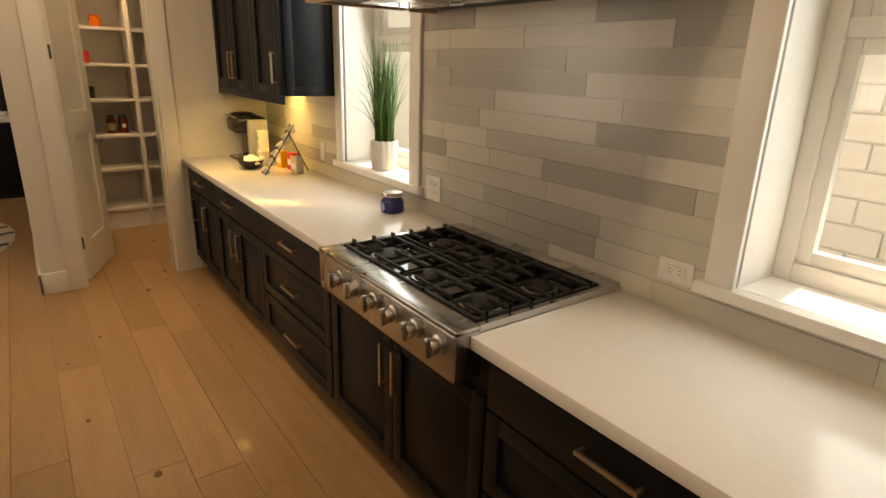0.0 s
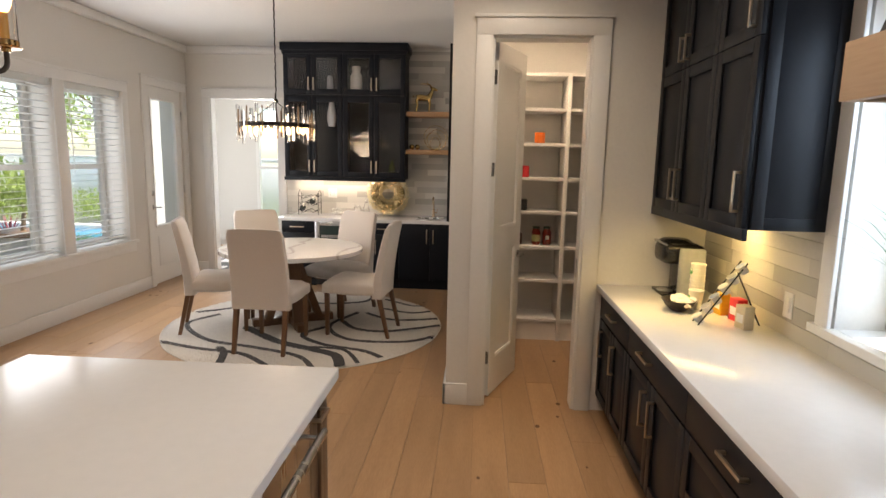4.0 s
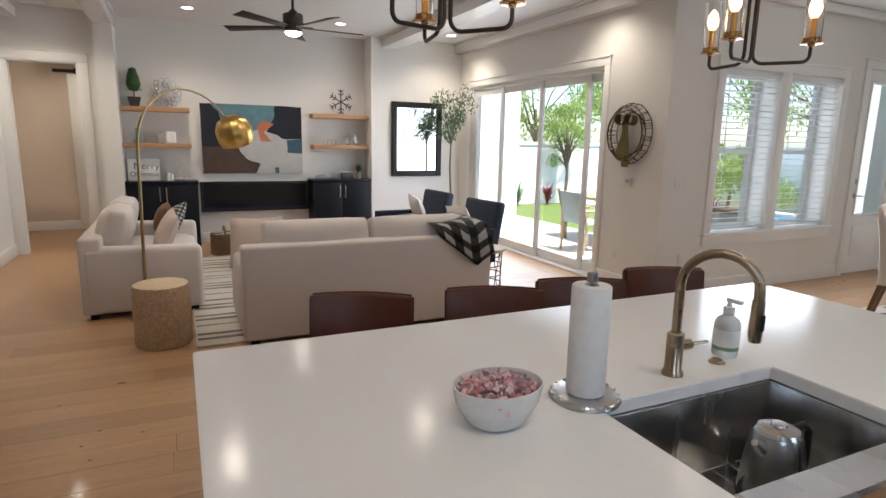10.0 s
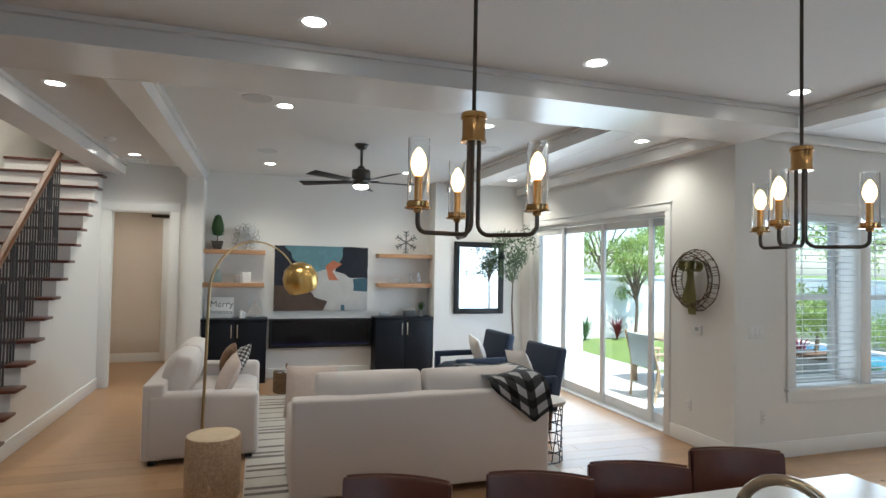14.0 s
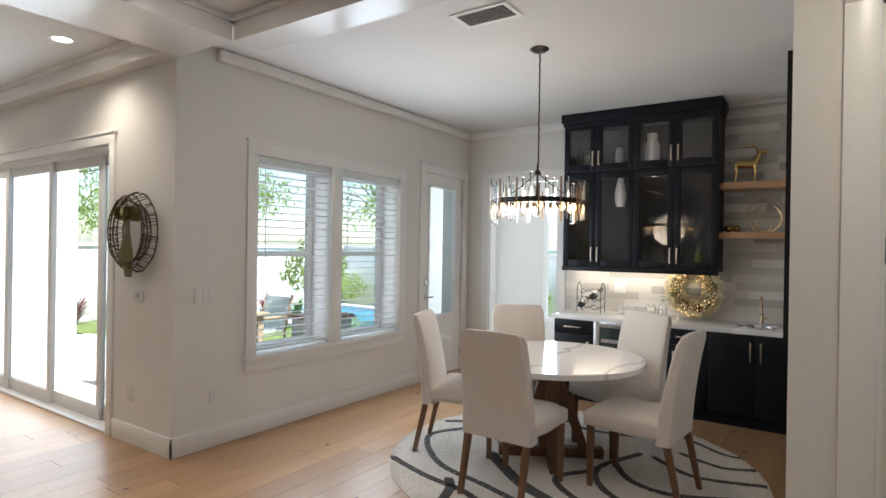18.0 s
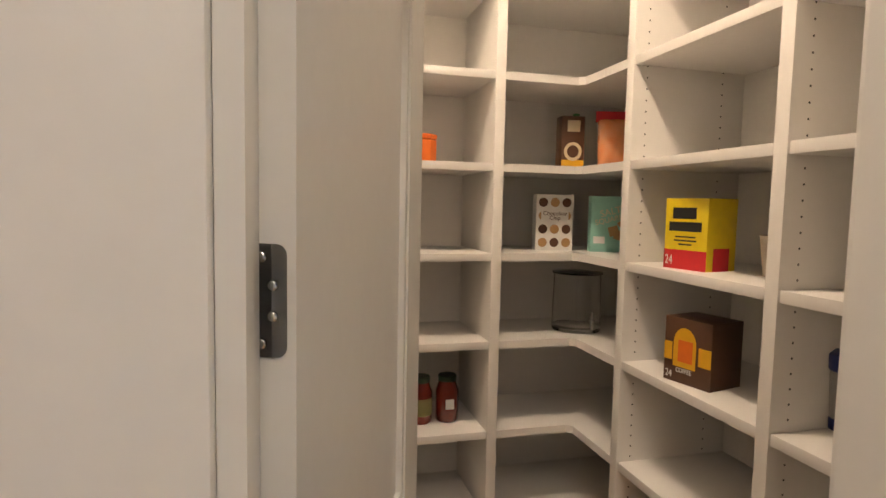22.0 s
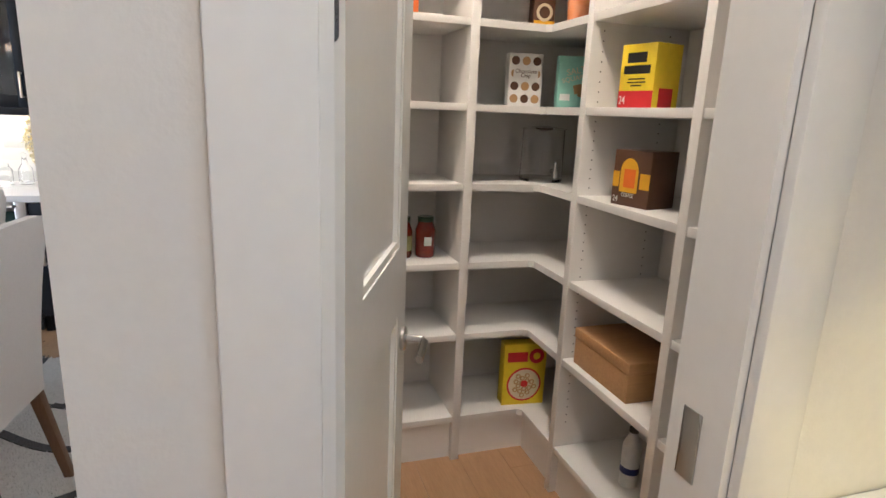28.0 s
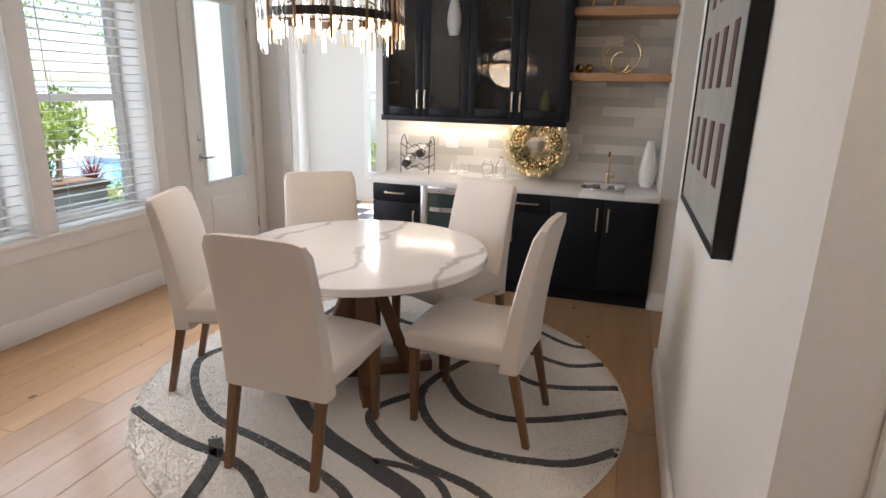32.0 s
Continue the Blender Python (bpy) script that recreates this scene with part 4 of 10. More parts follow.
# wall cabinets
UX, UZ0, UZ1 = 1.42, 1.345, 2.62
u = thing("wall_cabinet", (1.58, 4.0, UZ0), "dark navy shaker wall cabinets with champagne pulls", "cabinet")
part("body", box(UX, KX - 0.003, 3.40, 4.62, UZ0, UZ1), NAVY, u, w=True, smooth=False)
part("light_rail", box(UX - 0.022, UX, 3.385, 4.62, UZ0 - 0.045, UZ0 + 0.005, 0.004), NAVY, u, w=True)
part("end_panel", shaker(3.40, UX + 0.01, KX - 0.02, UZ0, UZ1, -1, 0.05, 0.012, "y"), NAVY, u, w=True)
for a0, a1, hy in ((3.40, 3.80, 3.76), (3.80, 4.21, 3.86), (4.21, 4.62, 4.56)):
    for c0, c1 in ((UZ0 + 0.004, 2.10), (2.104, UZ1)):
        part("door", shaker(UX, a0 + 0.002, a1 - 0.002, c0, c1), NAVY, u, w=True)
for hy in (3.45, 4.17, 4.25):
    pull(u, UX - 0.02, hy, UZ0 + 0.15, 0.17, True)
    pull(u, UX - 0.02, hy, 2.2, 0.13, True)
solo("cabinet_filler", box(UX, KX - 0.003, 3.40, 4.62, UZ1 + 0.002, CEIL - 0.002), NAVY, "dark navy soffit panel above the wall cabinets", "cabinet panel")
ug = area_lamp("under_cabinet_lamp", (1.60, 4.0, UZ0 - 0.02), (1.70, 4.0, 0.9), 0.04, 1.0, 6.0, (1.0, 0.74, 0.28))

# ---- island ----
IX0, IX1, IY0, IY1 = -1.337, -0.15, 0.44, 2.992
b = bmesh.new()
SK0, SK1, SKX = 1.36, 2.035, -0.565
f = b.faces.new([b.verts.new((x, y, CT - 0.04)) for x, y in ((IX0, IY0), (IX1, IY0), (IX1, SK0), (SKX, SK0), (SKX, SK1), (IX1, SK1), (IX1, IY1), (IX0, IY1))])
top = [v for v in bmesh.ops.extrude_face_region(b, geom=[f])["geom"] if isinstance(v, bmesh.types.BMVert)]
bmesh.ops.translate(b, verts=top, vec=(0, 0, 0.04))
bmesh.ops.recalc_face_normals(b, faces=b.faces)
bmesh.ops.bevel(b, geom=[q for q in b.edges if q.calc_face_angle(0) > 0.5], offset=0.003, segments=2, affect="EDGES")
solo("island_worktop", b, QUARTZ, "white quartz island worktop with a sink cut-out", "countertop", (-0.75, 1.7, CT - 0.04))
ISLW = material("island_oak_stain", (0.21, 0.125, 0.065), 0.45, color2=(0.15, 0.085, 0.045), grain=26, stretch=(6, 6, 0.6), bump=0.06)
isl = thing("kitchen_island", (-0.55, 1.7, 0), "stained oak kitchen island base", "island")
part("body", box(-0.95, -0.20, IY0 + 0.04, SK0 - 0.01, 0.10, CT - 0.042), ISLW, isl, w=True, smooth=False)
part("body", box(-0.95, -0.20, SK1 + 0.01, IY1 - 0.10, 0.10, CT - 0.042), ISLW, isl, w=True, smooth=False)
part("body", box(-0.95, -0.20, SK0 - 0.01, SK1 + 0.01, 0.10, CT - 0.29), ISLW, isl, w=True, smooth=False)
part("back_panel", box(-0.97, -0.951, IY0 + 0.03, IY1 - 0.03, 0.0, CT - 0.042, 0.003), ISLW, isl, w=True)
part("end_panel", box(-0.95, -0.19, IY1 - 0.099, IY1 - 0.06, 0.0, CT - 0.042, 0.003), ISLW, isl, w=True)
part("toe_kick", box(-0.94, -0.27, IY0 + 0.05, IY1 - 0.11, 0.0, 0.10), NAVY, isl, w=True, smooth=False)
for p in ((IY1 - 0.10, -0.20), (IY0 + 0.06, -0.20)):
    part("corner_post", box(p[1] - 0.05, p[1] + 0.012, p[0] - 0.0, p[0] + 0.075, 0.0, CT - 0.043, 0.004), ISLW, isl, w=True)
for a0, a1 in ((IY0 + 0.15, 0.88), (0.88, SK0 - 0.02)):
    part("door", shaker(-0.20, a0 + 0.002, a1 - 0.002, 0.115, CT - 0.05, 1), ISLW, isl, w=True)
    pull(isl, -0.18, a1 - 0.06 if a0 < 0.8 else a0 + 0.06, 0.66, 0.17, True, (1, 0))
for a0, a1 in ((SK0 + 0.0, 1.69), (1.69, SK1)):
    part("door", shaker(-0.20, a0 + 0.002, a1 - 0.002, 0.115, CT - 0.30, 1), ISLW, isl, w=True)
dwm = thing("dishwasher", (-0.3, 2.4, 0.1), "stained wood dishwasher front with a steel bar handle", "dishwasher")
part("front", box(-0.199, -0.178, 2.10, 2.72, 0.115, CT - 0.045, 0.003), STEEL, dwm, w=True)
hb = tube([(-0.178, 2.16, 0.745), (-0.125, 2.16, 0.745)], 0.008, 8)
tube([(-0.178, 2.66, 0.745), (-0.125, 2.66, 0.745)], 0.008, 8, bm=hb)
tube([(-0.125, 2.12, 0.745), (-0.125, 2.70, 0.745)], 0.013, 10, bm=hb)
part("handle", hb, STEEL, dwm, w=True)
pc = thing("pullout_cabinet", (-0.3, 2.79, 0.1), "narrow stained oak pull-out cabinet", "cabinet")
part("door", shaker(-0.20, 2.73, 2.88, 0.115, CT - 0.05, 1, 0.03), ISLW, pc, w=True)
pull(pc, -0.18, 2.805, 0.75, 0.10, False, (1, 0))
# apron sink
sk = thing("apron_sink", (-0.38, 1.69, CT - 0.27), "stainless steel apron-front sink", "sink")
F = CT - 0.042
for p in ((SKX - 0.01, SKX + 0.006, SK0 - 0.01, SK1 + 0.01, F - 0.235, F), (SKX + 0.006, -0.12, SK0 - 0.012, SK0 + 0.006, F - 0.235, F), (SKX + 0.006, -0.12, SK1 - 0.006, SK1 + 0.012, F - 0.235, F)):
    part("bowl_side", box(*p, 0.002), STEEL, sk, w=True)
part("bowl_floor", box(SKX - 0.01, -0.12, SK0 - 0.012, SK1 + 0.012, F - 0.243, F - 0.233, 0.002), STEEL, sk, w=True)
b = bmesh.new()
n = 14
rows = []
for i in range(n + 1):
    yy = SK0 - 0.012 + (SK1 - SK0 + 0.024) * i / n
    bow = 0.035 * (1 - (2 * i / n - 1) ** 2)
    xf = -0.135 + bow
    rows.append([b.verts.new(c) for c in ((-0.205, yy, F - 0.236), (-0.205, yy, F - 0.004), (xf - 0.008, yy, F), (xf, yy, F - 0.008), (xf, yy, F - 0.236))])
for r0, r1 in zip(rows, rows[1:]):
    for k in range(5):
        b.faces.new((r0[k], r0[(k + 1) % 5], r1[(k + 1) % 5], r1[k]))
b.faces.new(rows[0][::-1])
b.faces.new(rows[-1])
part("apron", b, STEEL, sk, w=True)
part("drain", lathe([(0, 0), (0.04, 0), (0.045, 0.004), (0.056, 0.002)], 24, -0.40, 1.69, F - 0.232), STEEL, sk, w=True)
gr = bmesh.new()
for i in range(9):
    yy = SK0 + 0.05 + i * 0.072
    tube([(SKX + 0.04, yy, F - 0.215), (-0.225, yy, F - 0.215)], 0.0025, 6, bm=gr)
for xx in (SKX + 0.04, -0.40, -0.225):
    tube([(xx, SK0 + 0.04, F - 0.212), (xx, SK1 - 0.04, F - 0.212)], 0.003, 6, bm=gr)
for xx in (SKX + 0.04, -0.225):
    for yy in (SK0 + 0.05, SK1 - 0.05):
        tube([(xx, yy, F - 0.212), (xx, yy, F - 0.233)], 0.004, 6, bm=gr)
solo("sink_grid", gr, STEEL, "wire grid lying in the sink", "sink grid", (-0.4, 1.69, F - 0.233))
# kettle
kt = thing("kettle", (-0.37, 1.80, F - 0.211), "brushed steel electric kettle with a black handle", "kettle")
part("body", lathe([(0, 0), (0.078, 0), (0.082, 0.006), (0.080, 0.03), (0.072, 0.11), (0.060, 0.175), (0.056, 0.185), (0, 0.187)], 32), STEEL, kt)
part("base", lathe([(0, 0.0), (0.083, 0.0), (0.084, 0.014), (0.080, 0.016)], 32), BLACKMETAL, kt)
part("lid", lathe([(0.056, 0.186), (0.05, 0.196), (0.02, 0.204), (0.018, 0.21), (0, 0.212)], 28), STEEL, kt)
part("handle", tube([(0, 0.055, 0.18), (0, 0.10, 0.185), (0, 0.128, 0.165), (0, 0.13, 0.07), (0, 0.115, 0.035), (0, 0.075, 0.03)], 0.011, 10), BLACKMETAL, kt)
part("spout", tube([(0, -0.05, 0.145), (0, -0.075, 0.165), (0, -0.088, 0.175)], [0.022, 0.014, 0.009], 10), STEEL, kt)
# faucet
fa = thing("kitchen_faucet", (-0.638, 1.702, CT), "champagne bronze gooseneck faucet with a pull-down head", "faucet")
part("base", lathe([(0, 0), (0.029, 0), (0.029, 0.012), (0.024, 0.018), (0.024, 0.125), (0.018, 0.13), (0, 0.13)], 24), BRONZE, fa)
R = 0.098
pts = [(0, 0, 0.12), (0, 0, 0.20), (0, 0, 0.27)] + [(R - R * math.cos(a), 0, 0.27 + R * math.sin(a)) for a in [math.pi * i / 14 for i in range(1, 15)]] + [(2 * R, 0, 0.24)]
dx, dy = math.cos(radians(38)), math.sin(radians(38))
part("neck", tube([(p[0] * dx, p[0] * dy, p[2]) for p in pts], 0.0135, 14), BRONZE, fa)
part("spray_head", tube([(2 * R * dx, 2 * R * dy, 0.25), (2 * R * dx, 2 * R * dy, 0.16), (2.02 * R * dx, 2.02 * R * dy, 0.135)], [0.016, 0.019, 0.016], 14), BRONZE, fa)
part("spray_button", box(2 * R * dx + 0.012, 2 * R * dx + 0.022, 2 * R * dy - 0.006, 2 * R * dy + 0.006, 0.17, 0.215, 0.003), BLACKMETAL, fa)
hb = tube([(0, 0.018, 0.085), (0, 0.058, 0.085)], 0.016, 14)
tube([(0, 0.056, 0.085), (0.01, 0.12, 0.087)], 0.005, 8, bm=hb)
part("lever", hb, BRONZE, fa)
ab = solo("air_switch", lathe([(0, 0), (0.024, 0), (0.024, 0.004), (0.016, 0.006), (0.015, 0.012), (0, 0.013)], 24), BRONZE, "champagne disposal button on the island", "switch")
ab.location = (-0.655, 1.905, CT)
# soap bottle
sb = thing("soap_dispenser", (-0.695, 1.987, CT), "clear plastic hand soap bottle with a white pump", "soap bottle")
part("bottle", lathe([(0, 0), (0.036, 0), (0.039, 0.006), (0.039, 0.10), (0.034, 0.118), (0.016, 0.132), (0.016, 0.14), (0, 0.14)], 28), material("soap_plastic", (0.86, 0.90, 0.90), 0.1, trans=0.3, rvar=0.02), sb)
part("label", lathe([(0.0395, 0.03), (0.0395, 0.088)], 28), material("soap_label", (0.82, 0.84, 0.80), 0.5), sb)
part("label_band", lathe([(0.0398, 0.022), (0.0398, 0.034)], 28), material("label_green", (0.20, 0.32, 0.18), 0.5), sb)
hb = lathe([(0, 0.14), (0.017, 0.14), (0.017, 0.158), (0.008, 0.16), (0.006, 0.178), (0, 0.178)], 18)
box(-0.008, 0.042, -0.009, 0.009, 0.174, 0.186, bm=hb, bevel=0.003)
part("pump", hb, WHITE, sb)
# paper towel holder
pt = thing("paper_towel_holder", (-0.613, 1.366, CT), "steel paper towel holder with a full white roll", "towel holder")
part("base", lathe([(0, 0), (0.092, 0), (0.094, 0.004), (0.09, 0.012), (0.082, 0.016), (0.04, 0.015), (0, 0.016)], 40), STEEL, pt)
for i in range(18):
    a = 2 * math.pi * i / 18
    part("stud", lathe([(0, 0.0), (0.007, 0.0), (0.005, 0.004), (0, 0.005)], 8, 0.086 * math.cos(a), 0.086 * math.sin(a), 0.013), STEEL, pt)
part("post", lathe([(0, 0.015), (0.008, 0.015), (0.008, 0.30), (0.006, 0.302), (0.006, 0.31), (0.014, 0.312), (0.014, 0.335), (0.010, 0.338), (0, 0.338)], 18), STEEL, pt)
part("paper_roll", lathe([(0.019, 0.018), (0.048, 0.018), (0.050, 0.021), (0.050, 0.300), (0.047, 0.304), (0.019, 0.304), (0.019, 0.018)], 36), material("paper_towel", (0.80, 0.795, 0.79), 0.95, bump=0.4, bump_scale=90), pt)
# bowl of wrapped sweets
bw = thing("candy_bowl", (-0.585, 1.085, CT), "white oval ceramic bowl full of wrapped peppermints", "bowl")
prof = [(0, 0.004), (0.03, 0.004), (0.045, 0.0), (0.062, 0.01), (0.083, 0.045), (0.090, 0.075), (0.087, 0.075), (0.079, 0.046), (0.058, 0.016), (0, 0.012)]
part("bowl", moved(lathe(prof, 40), Matrix.Diagonal((1.0, 1.25, 1.35, 1))), WHITE, bw)
CANDY = material("peppermint", (0.60, 0.16, 0.18), 0.25, color2=(0.75, 0.65, 0.66), grain=45, vary=0.25, coat=0.4, rvar=0.1, big=30)
WRAP = material("cellophane", (0.62, 0.50, 0.52), 0.15, trans=0.4, color2=(0.5, 0.22, 0.26), grain=60)
rnd = random.Random(5)
first = []
for k in range(3):
    me = lathe([(0, -0.006), (0.009, -0.006), (0.011, -0.003), (0.011, 0.003), (0.009, 0.006), (0, 0.006)], 10)
    for s in (-1, 1):
        v = [me.verts.new(c) for c in ((s * 0.010, 0, -0.003), (s * 0.022, 0.007, 0.002), (s * 0.023, -0.006, -0.002), (s * 0.010, 0, 0.003))]
        me.faces.new((v[0], v[1], v[2]))
        me.faces.new((v[3], v[2], v[1]))
    first.append(me)
meshes = []
for i, me in enumerate(first):
    ob = part("peppermint", me, (CANDY, CANDY, WRAP)[i], bw)
    meshes.append(ob.data)
    bpy.data.objects.remove(ob)
for i in range(120):
    r, a = math.sqrt(rnd.random()) * 0.078, rnd.random() * 6.283
    h = 0.074 + 0.036 * (1 - (r / 0.08) ** 2) * rnd.uniform(0.6, 1.0)
    ob = new("peppermint", meshes[i % 3])
    ob.parent = bw
    ob.matrix_basis = pose(r * math.cos(a) * 0.98, r * math.sin(a) * 1.22, h, rnd.uniform(-70, 70), rnd.uniform(-70, 70), rnd.uniform(0, 360))

# counter stools
st = thing("counter_stool", (-1.52, 1.01, 0), "brown leather counter stool with dark wooden legs", "stool", group="stools at the island", rz=-24)


def bent_back(w, z0, z1, r=1.2, t=0.05):
    b = bmesh.new()
    n, rows = 10, []
    for i in range(n + 1):
        yy = -w / 2 + w * i / n
        xo = -0.20 + 0.05 * (2 * yy / w) ** 2
        rows.append([b.verts.new(c) for c in ((xo - t, yy, z0), (xo, yy, z0), (xo - 0.03, yy, z1 - 0.02), (xo - 0.045, yy, z1), (xo - t - 0.015, yy, z1), (xo - t - 0.03, yy, z1 - 0.02))])
    for r0, r1 in zip(rows, rows[1:]):
        for k in range(6):
            b.faces.new((r0[k], r0[(k + 1) % 6], r1[(k + 1) % 6], r1[k]))
    b.faces.new(rows[0][::-1])
    b.faces.new(rows[-1])
    bmesh.ops.recalc_face_normals(b, faces=b.faces)
    bmesh.ops.bevel(b, geom=[e for e in b.edges if e.calc_face_angle(0) > 0.7], offset=0.01, segments=2, affect="EDGES")
    return b


part("seat", moved(cushion(0.44, 0.46, 0.09, 0.02), pose(0, 0, 0.58)), LEATHER, st)
part("backrest", bent_back(0.43, 0.58, 0.872), LEATHER, st)
part("seat_frame", box(-0.20, 0.20, -0.21, 0.21, 0.54, 0.585, 0.004), WALNUT, st)
for sx in (-1, 1):
    for sy in (-1, 1):
        part("leg", moved(box(-0.019, 0.019, -0.019, 0.019, 0, 0.56, 0.004), pose(sx * 0.19, sy * 0.195, 0)), WALNUT, st)
for q in ((-0.17, 0.17, -0.205, -0.185, 0.20, 0.23), (-0.17, 0.17, 0.185, 0.205, 0.20, 0.23), (0.18, 0.20, -0.18, 0.18, 0.15, 0.18), (-0.20, -0.18, -0.18, 0.18, 0.24, 0.27)):
    part("stretcher", box(*q, 0.003), WALNUT, st)
for xx, yy, rz in ((-1.41, 1.58, -22), (-1.41, 2.055, -21), (-1.455, 2.63, -20)):
    copy_thing(st, pose(xx, yy, 0, 0, 0, rz))

# ---- dining ----
TX, TY = -1.42, 6.285
PIER = wall("wall_passage", [(0.131, 1.97, 7.95, BY, 0, CEIL), (1.85, 1.97, 6.9, 7.95, 0, CEIL)])
solo("baseboard", box(0.131, 1.85, 7.95 - BT, 7.95, 0, BB, 0.004), TRIM, "tall white baseboard on the pier", "baseboard", kind="structure")

# round rug with dark curved lines
RX, RY, RR = -1.287, 6.30, 1.294
rg = thing("round_rug", (RX, RY, 0), "round cream shag rug with charcoal curved lines", "rug")
b = bmesh.new()
n, m_ = 30, 96
rows = []
for i in range(n + 1):
    r = RR * i / n
    ring = []
    for k in range(m_ if i else 1):
        a = 2 * math.pi * k / m_
        rr = r * (1 + (0.004 * noise.noise((6 * math.cos(a), 6 * math.sin(a), 0)) if i == n else 0))
        px, py = rr * math.cos(a), rr * math.sin(a)
        h = 0.014 + 0.003 * noise.noise((px * 14, py * 14, 2.0)) if i < n else 0.006
        ring.append(b.verts.new((px, py, h)))
    rows.append(ring)
for r0, r1 in zip(rows, rows[1:]):
    for k in range(m_):
        q = [r0[k % len(r0)], r1[k], r1[(k + 1) % m_], r0[(k + 1) % m_ % len(r0)]]
        b.faces.new([v for j, v in enumerate(q) if v not in q[:j]])
low = [b.verts.new((v.co.x, v.co.y, 0.0005)) for v in rows[-1]]
for k in range(m_):
    b.faces.new((rows[-1][k], low[k], low[(k + 1) % m_], rows[-1][(k + 1) % m_]))
part("shag", b, RUGM, rg)


def rug_line(fn, w, n=40, t0=0.0, t1=1.0):
    """A band of charcoal yarn along fn(t), clipped to the rug's edge."""
    b = bmesh.new()
    prev = None
    for i in range(n + 1):
        t = t0 + (t1 - t0) * i / n
        p, q = Vector((*fn(t), 0)), Vector((*fn(t + 0.01), 0))
        ok = p.length < RR - 0.012
        d = (q - p).normalized()
        s = Vector((-d.y, d.x, 0)) * (w(t) if callable(w) else w) / 2
        cur = None
        if ok:
            cur = [b.verts.new(p + s + Vector((0, 0, 0.006))), b.verts.new(p + s + Vector((0, 0, 0.0195))), b.verts.new(p - s + Vector((0, 0, 0.0195))), b.verts.new(p - s + Vector((0, 0, 0.006)))]
            if prev:
                for k in range(3):
                    b.faces.new((prev[k], prev[k + 1], cur[k + 1], cur[k]))
        prev = cur
    if b.faces:
        part("rug_line", b, GREYRUG, rg, "charcoal curved line")
    else:
        b.free()


def hook(x0, y0, x1, y1, sag):
    return lambda t: (x0 + (x1 - x0) * t - sag * (y1 - y0) * math.sin(math.pi * t), y0 + (y1 - y0) * t + sag * (x1 - x0) * math.sin(math.pi * t))


def loop(cx, cy, rx, ry, a0, a1):
    return lambda t: (cx + rx * math.cos(radians(a0 + (a1 - a0) * t)), cy + ry * math.sin(radians(a0 + (a1 - a0) * t)))


LINES = []


def rug_curve(w, *pts):
    """A smooth charcoal line through a few points of the pattern."""
    P = [Vector(p) for p in (pts[0], *pts, pts[-1])]
    n = len(pts) - 1

    def fn(t):
        k = min(int(max(t, 0.0) * n), n - 1)
        u = t * n - k
        p0, p1, p2, p3 = P[k], P[k + 1], P[k + 2], P[k + 3]
        q = 0.5 * ((2 * p1) + (p2 - p0) * u + (2 * p0 - 5 * p1 + 4 * p2 - p3) * u * u + (3 * p1 - p0 - 3 * p2 + p3) * u ** 3)
        return q.x, q.y
    rug_line(fn, w)
    LINES.extend((*fn(i / 40), w) for i in range(41))


rug_curve(0.045, (-1.27, -0.5), (-1.11, -0.70), (-0.67, -0.865), (-0.25, -0.955), (0.1, -1.25))
rug_curve(0.045, (-0.95, 0.15), (-1.10, -0.20), (-0.71, -0.63), (-0.23, -0.78), (0.2, -0.945), (0.4, -1.2))
rug_curve(0.06, (-0.5, -0.82), (-0.40, -0.96), (-0.32, -1.24))
rug_curve(0.085, (-0.5, -0.25), (-0.09, -0.60), (0.27, -0.775), (0.5, -0.9), (0.6, -1.15))
rug_curve(0.035, (0.24, -0.725), (0.41, -0.725), (0.57, -0.79), (0.72, -1.05))
rug_curve(0.045, (0.25, -0.1), (0.07, -0.385), (0.32, -0.635), (0.71, -0.765), (0.92, -0.95))
rug_curve(0.045, (0.4, 0.4), (0.24, -0.095), (0.51, -0.475), (0.99, -0.485), (1.25, -0.30))
rug_curve(0.045, (0.3, 0.12), (0.5, -0.145), (0.8, -0.195), (1.28, 0.06))
rug_curve(0.04, (0.5, 0.4), (0.83, 0.185), (1.28, 0.31))
rug_curve(0.035, (0.65, 0.6), (0.95, 0.475), (1.2, 0.6))
rug_curve(0.03, (0.6, 1.0), (0.93, 0.765), (1.1, 0.8))
rug_curve(0.045, (-1.2, 0.2), (-0.8, 0.55), (-0.75, 1.1))
rug_curve(0.04, (-0.6, 1.2), (-0.2, 0.75), (0.35, 0.85), (0.45, 1.25))
rnd = random.Random(21)
LN = np.array(LINES)
tuft = {True: ([], []), False: ([], [])}
for _ in range(26000):
    r, a = RR * 0.995 * math.sqrt(rnd.random()), rnd.uniform(0, 6.2832)
    px, py = r * math.cos(a), r * math.sin(a)
    dark = bool((np.hypot(LN[:, 0] - px, LN[:, 1] - py) < LN[:, 2] / 2).any())
    vs, fs = tuft[dark]
    k, s_, h, o = len(vs), rnd.uniform(0.005, 0.008), rnd.uniform(0.008, 0.013) * (0.7 if dark else 1.0), rnd.uniform(0, 6.28)
    z = 0.012 if not dark else 0.018
    vs.extend((px + s_ * math.cos(o + q), py + s_ * math.sin(o + q), z) for q in (0, 2.09, 4.19))
    vs.append((px + rnd.uniform(-0.006, 0.006), py + rnd.uniform(-0.006, 0.006), z + h))
    fs.extend(((k, k + 1, k + 3), (k + 1, k + 2, k + 3), (k + 2, k, k + 3)))
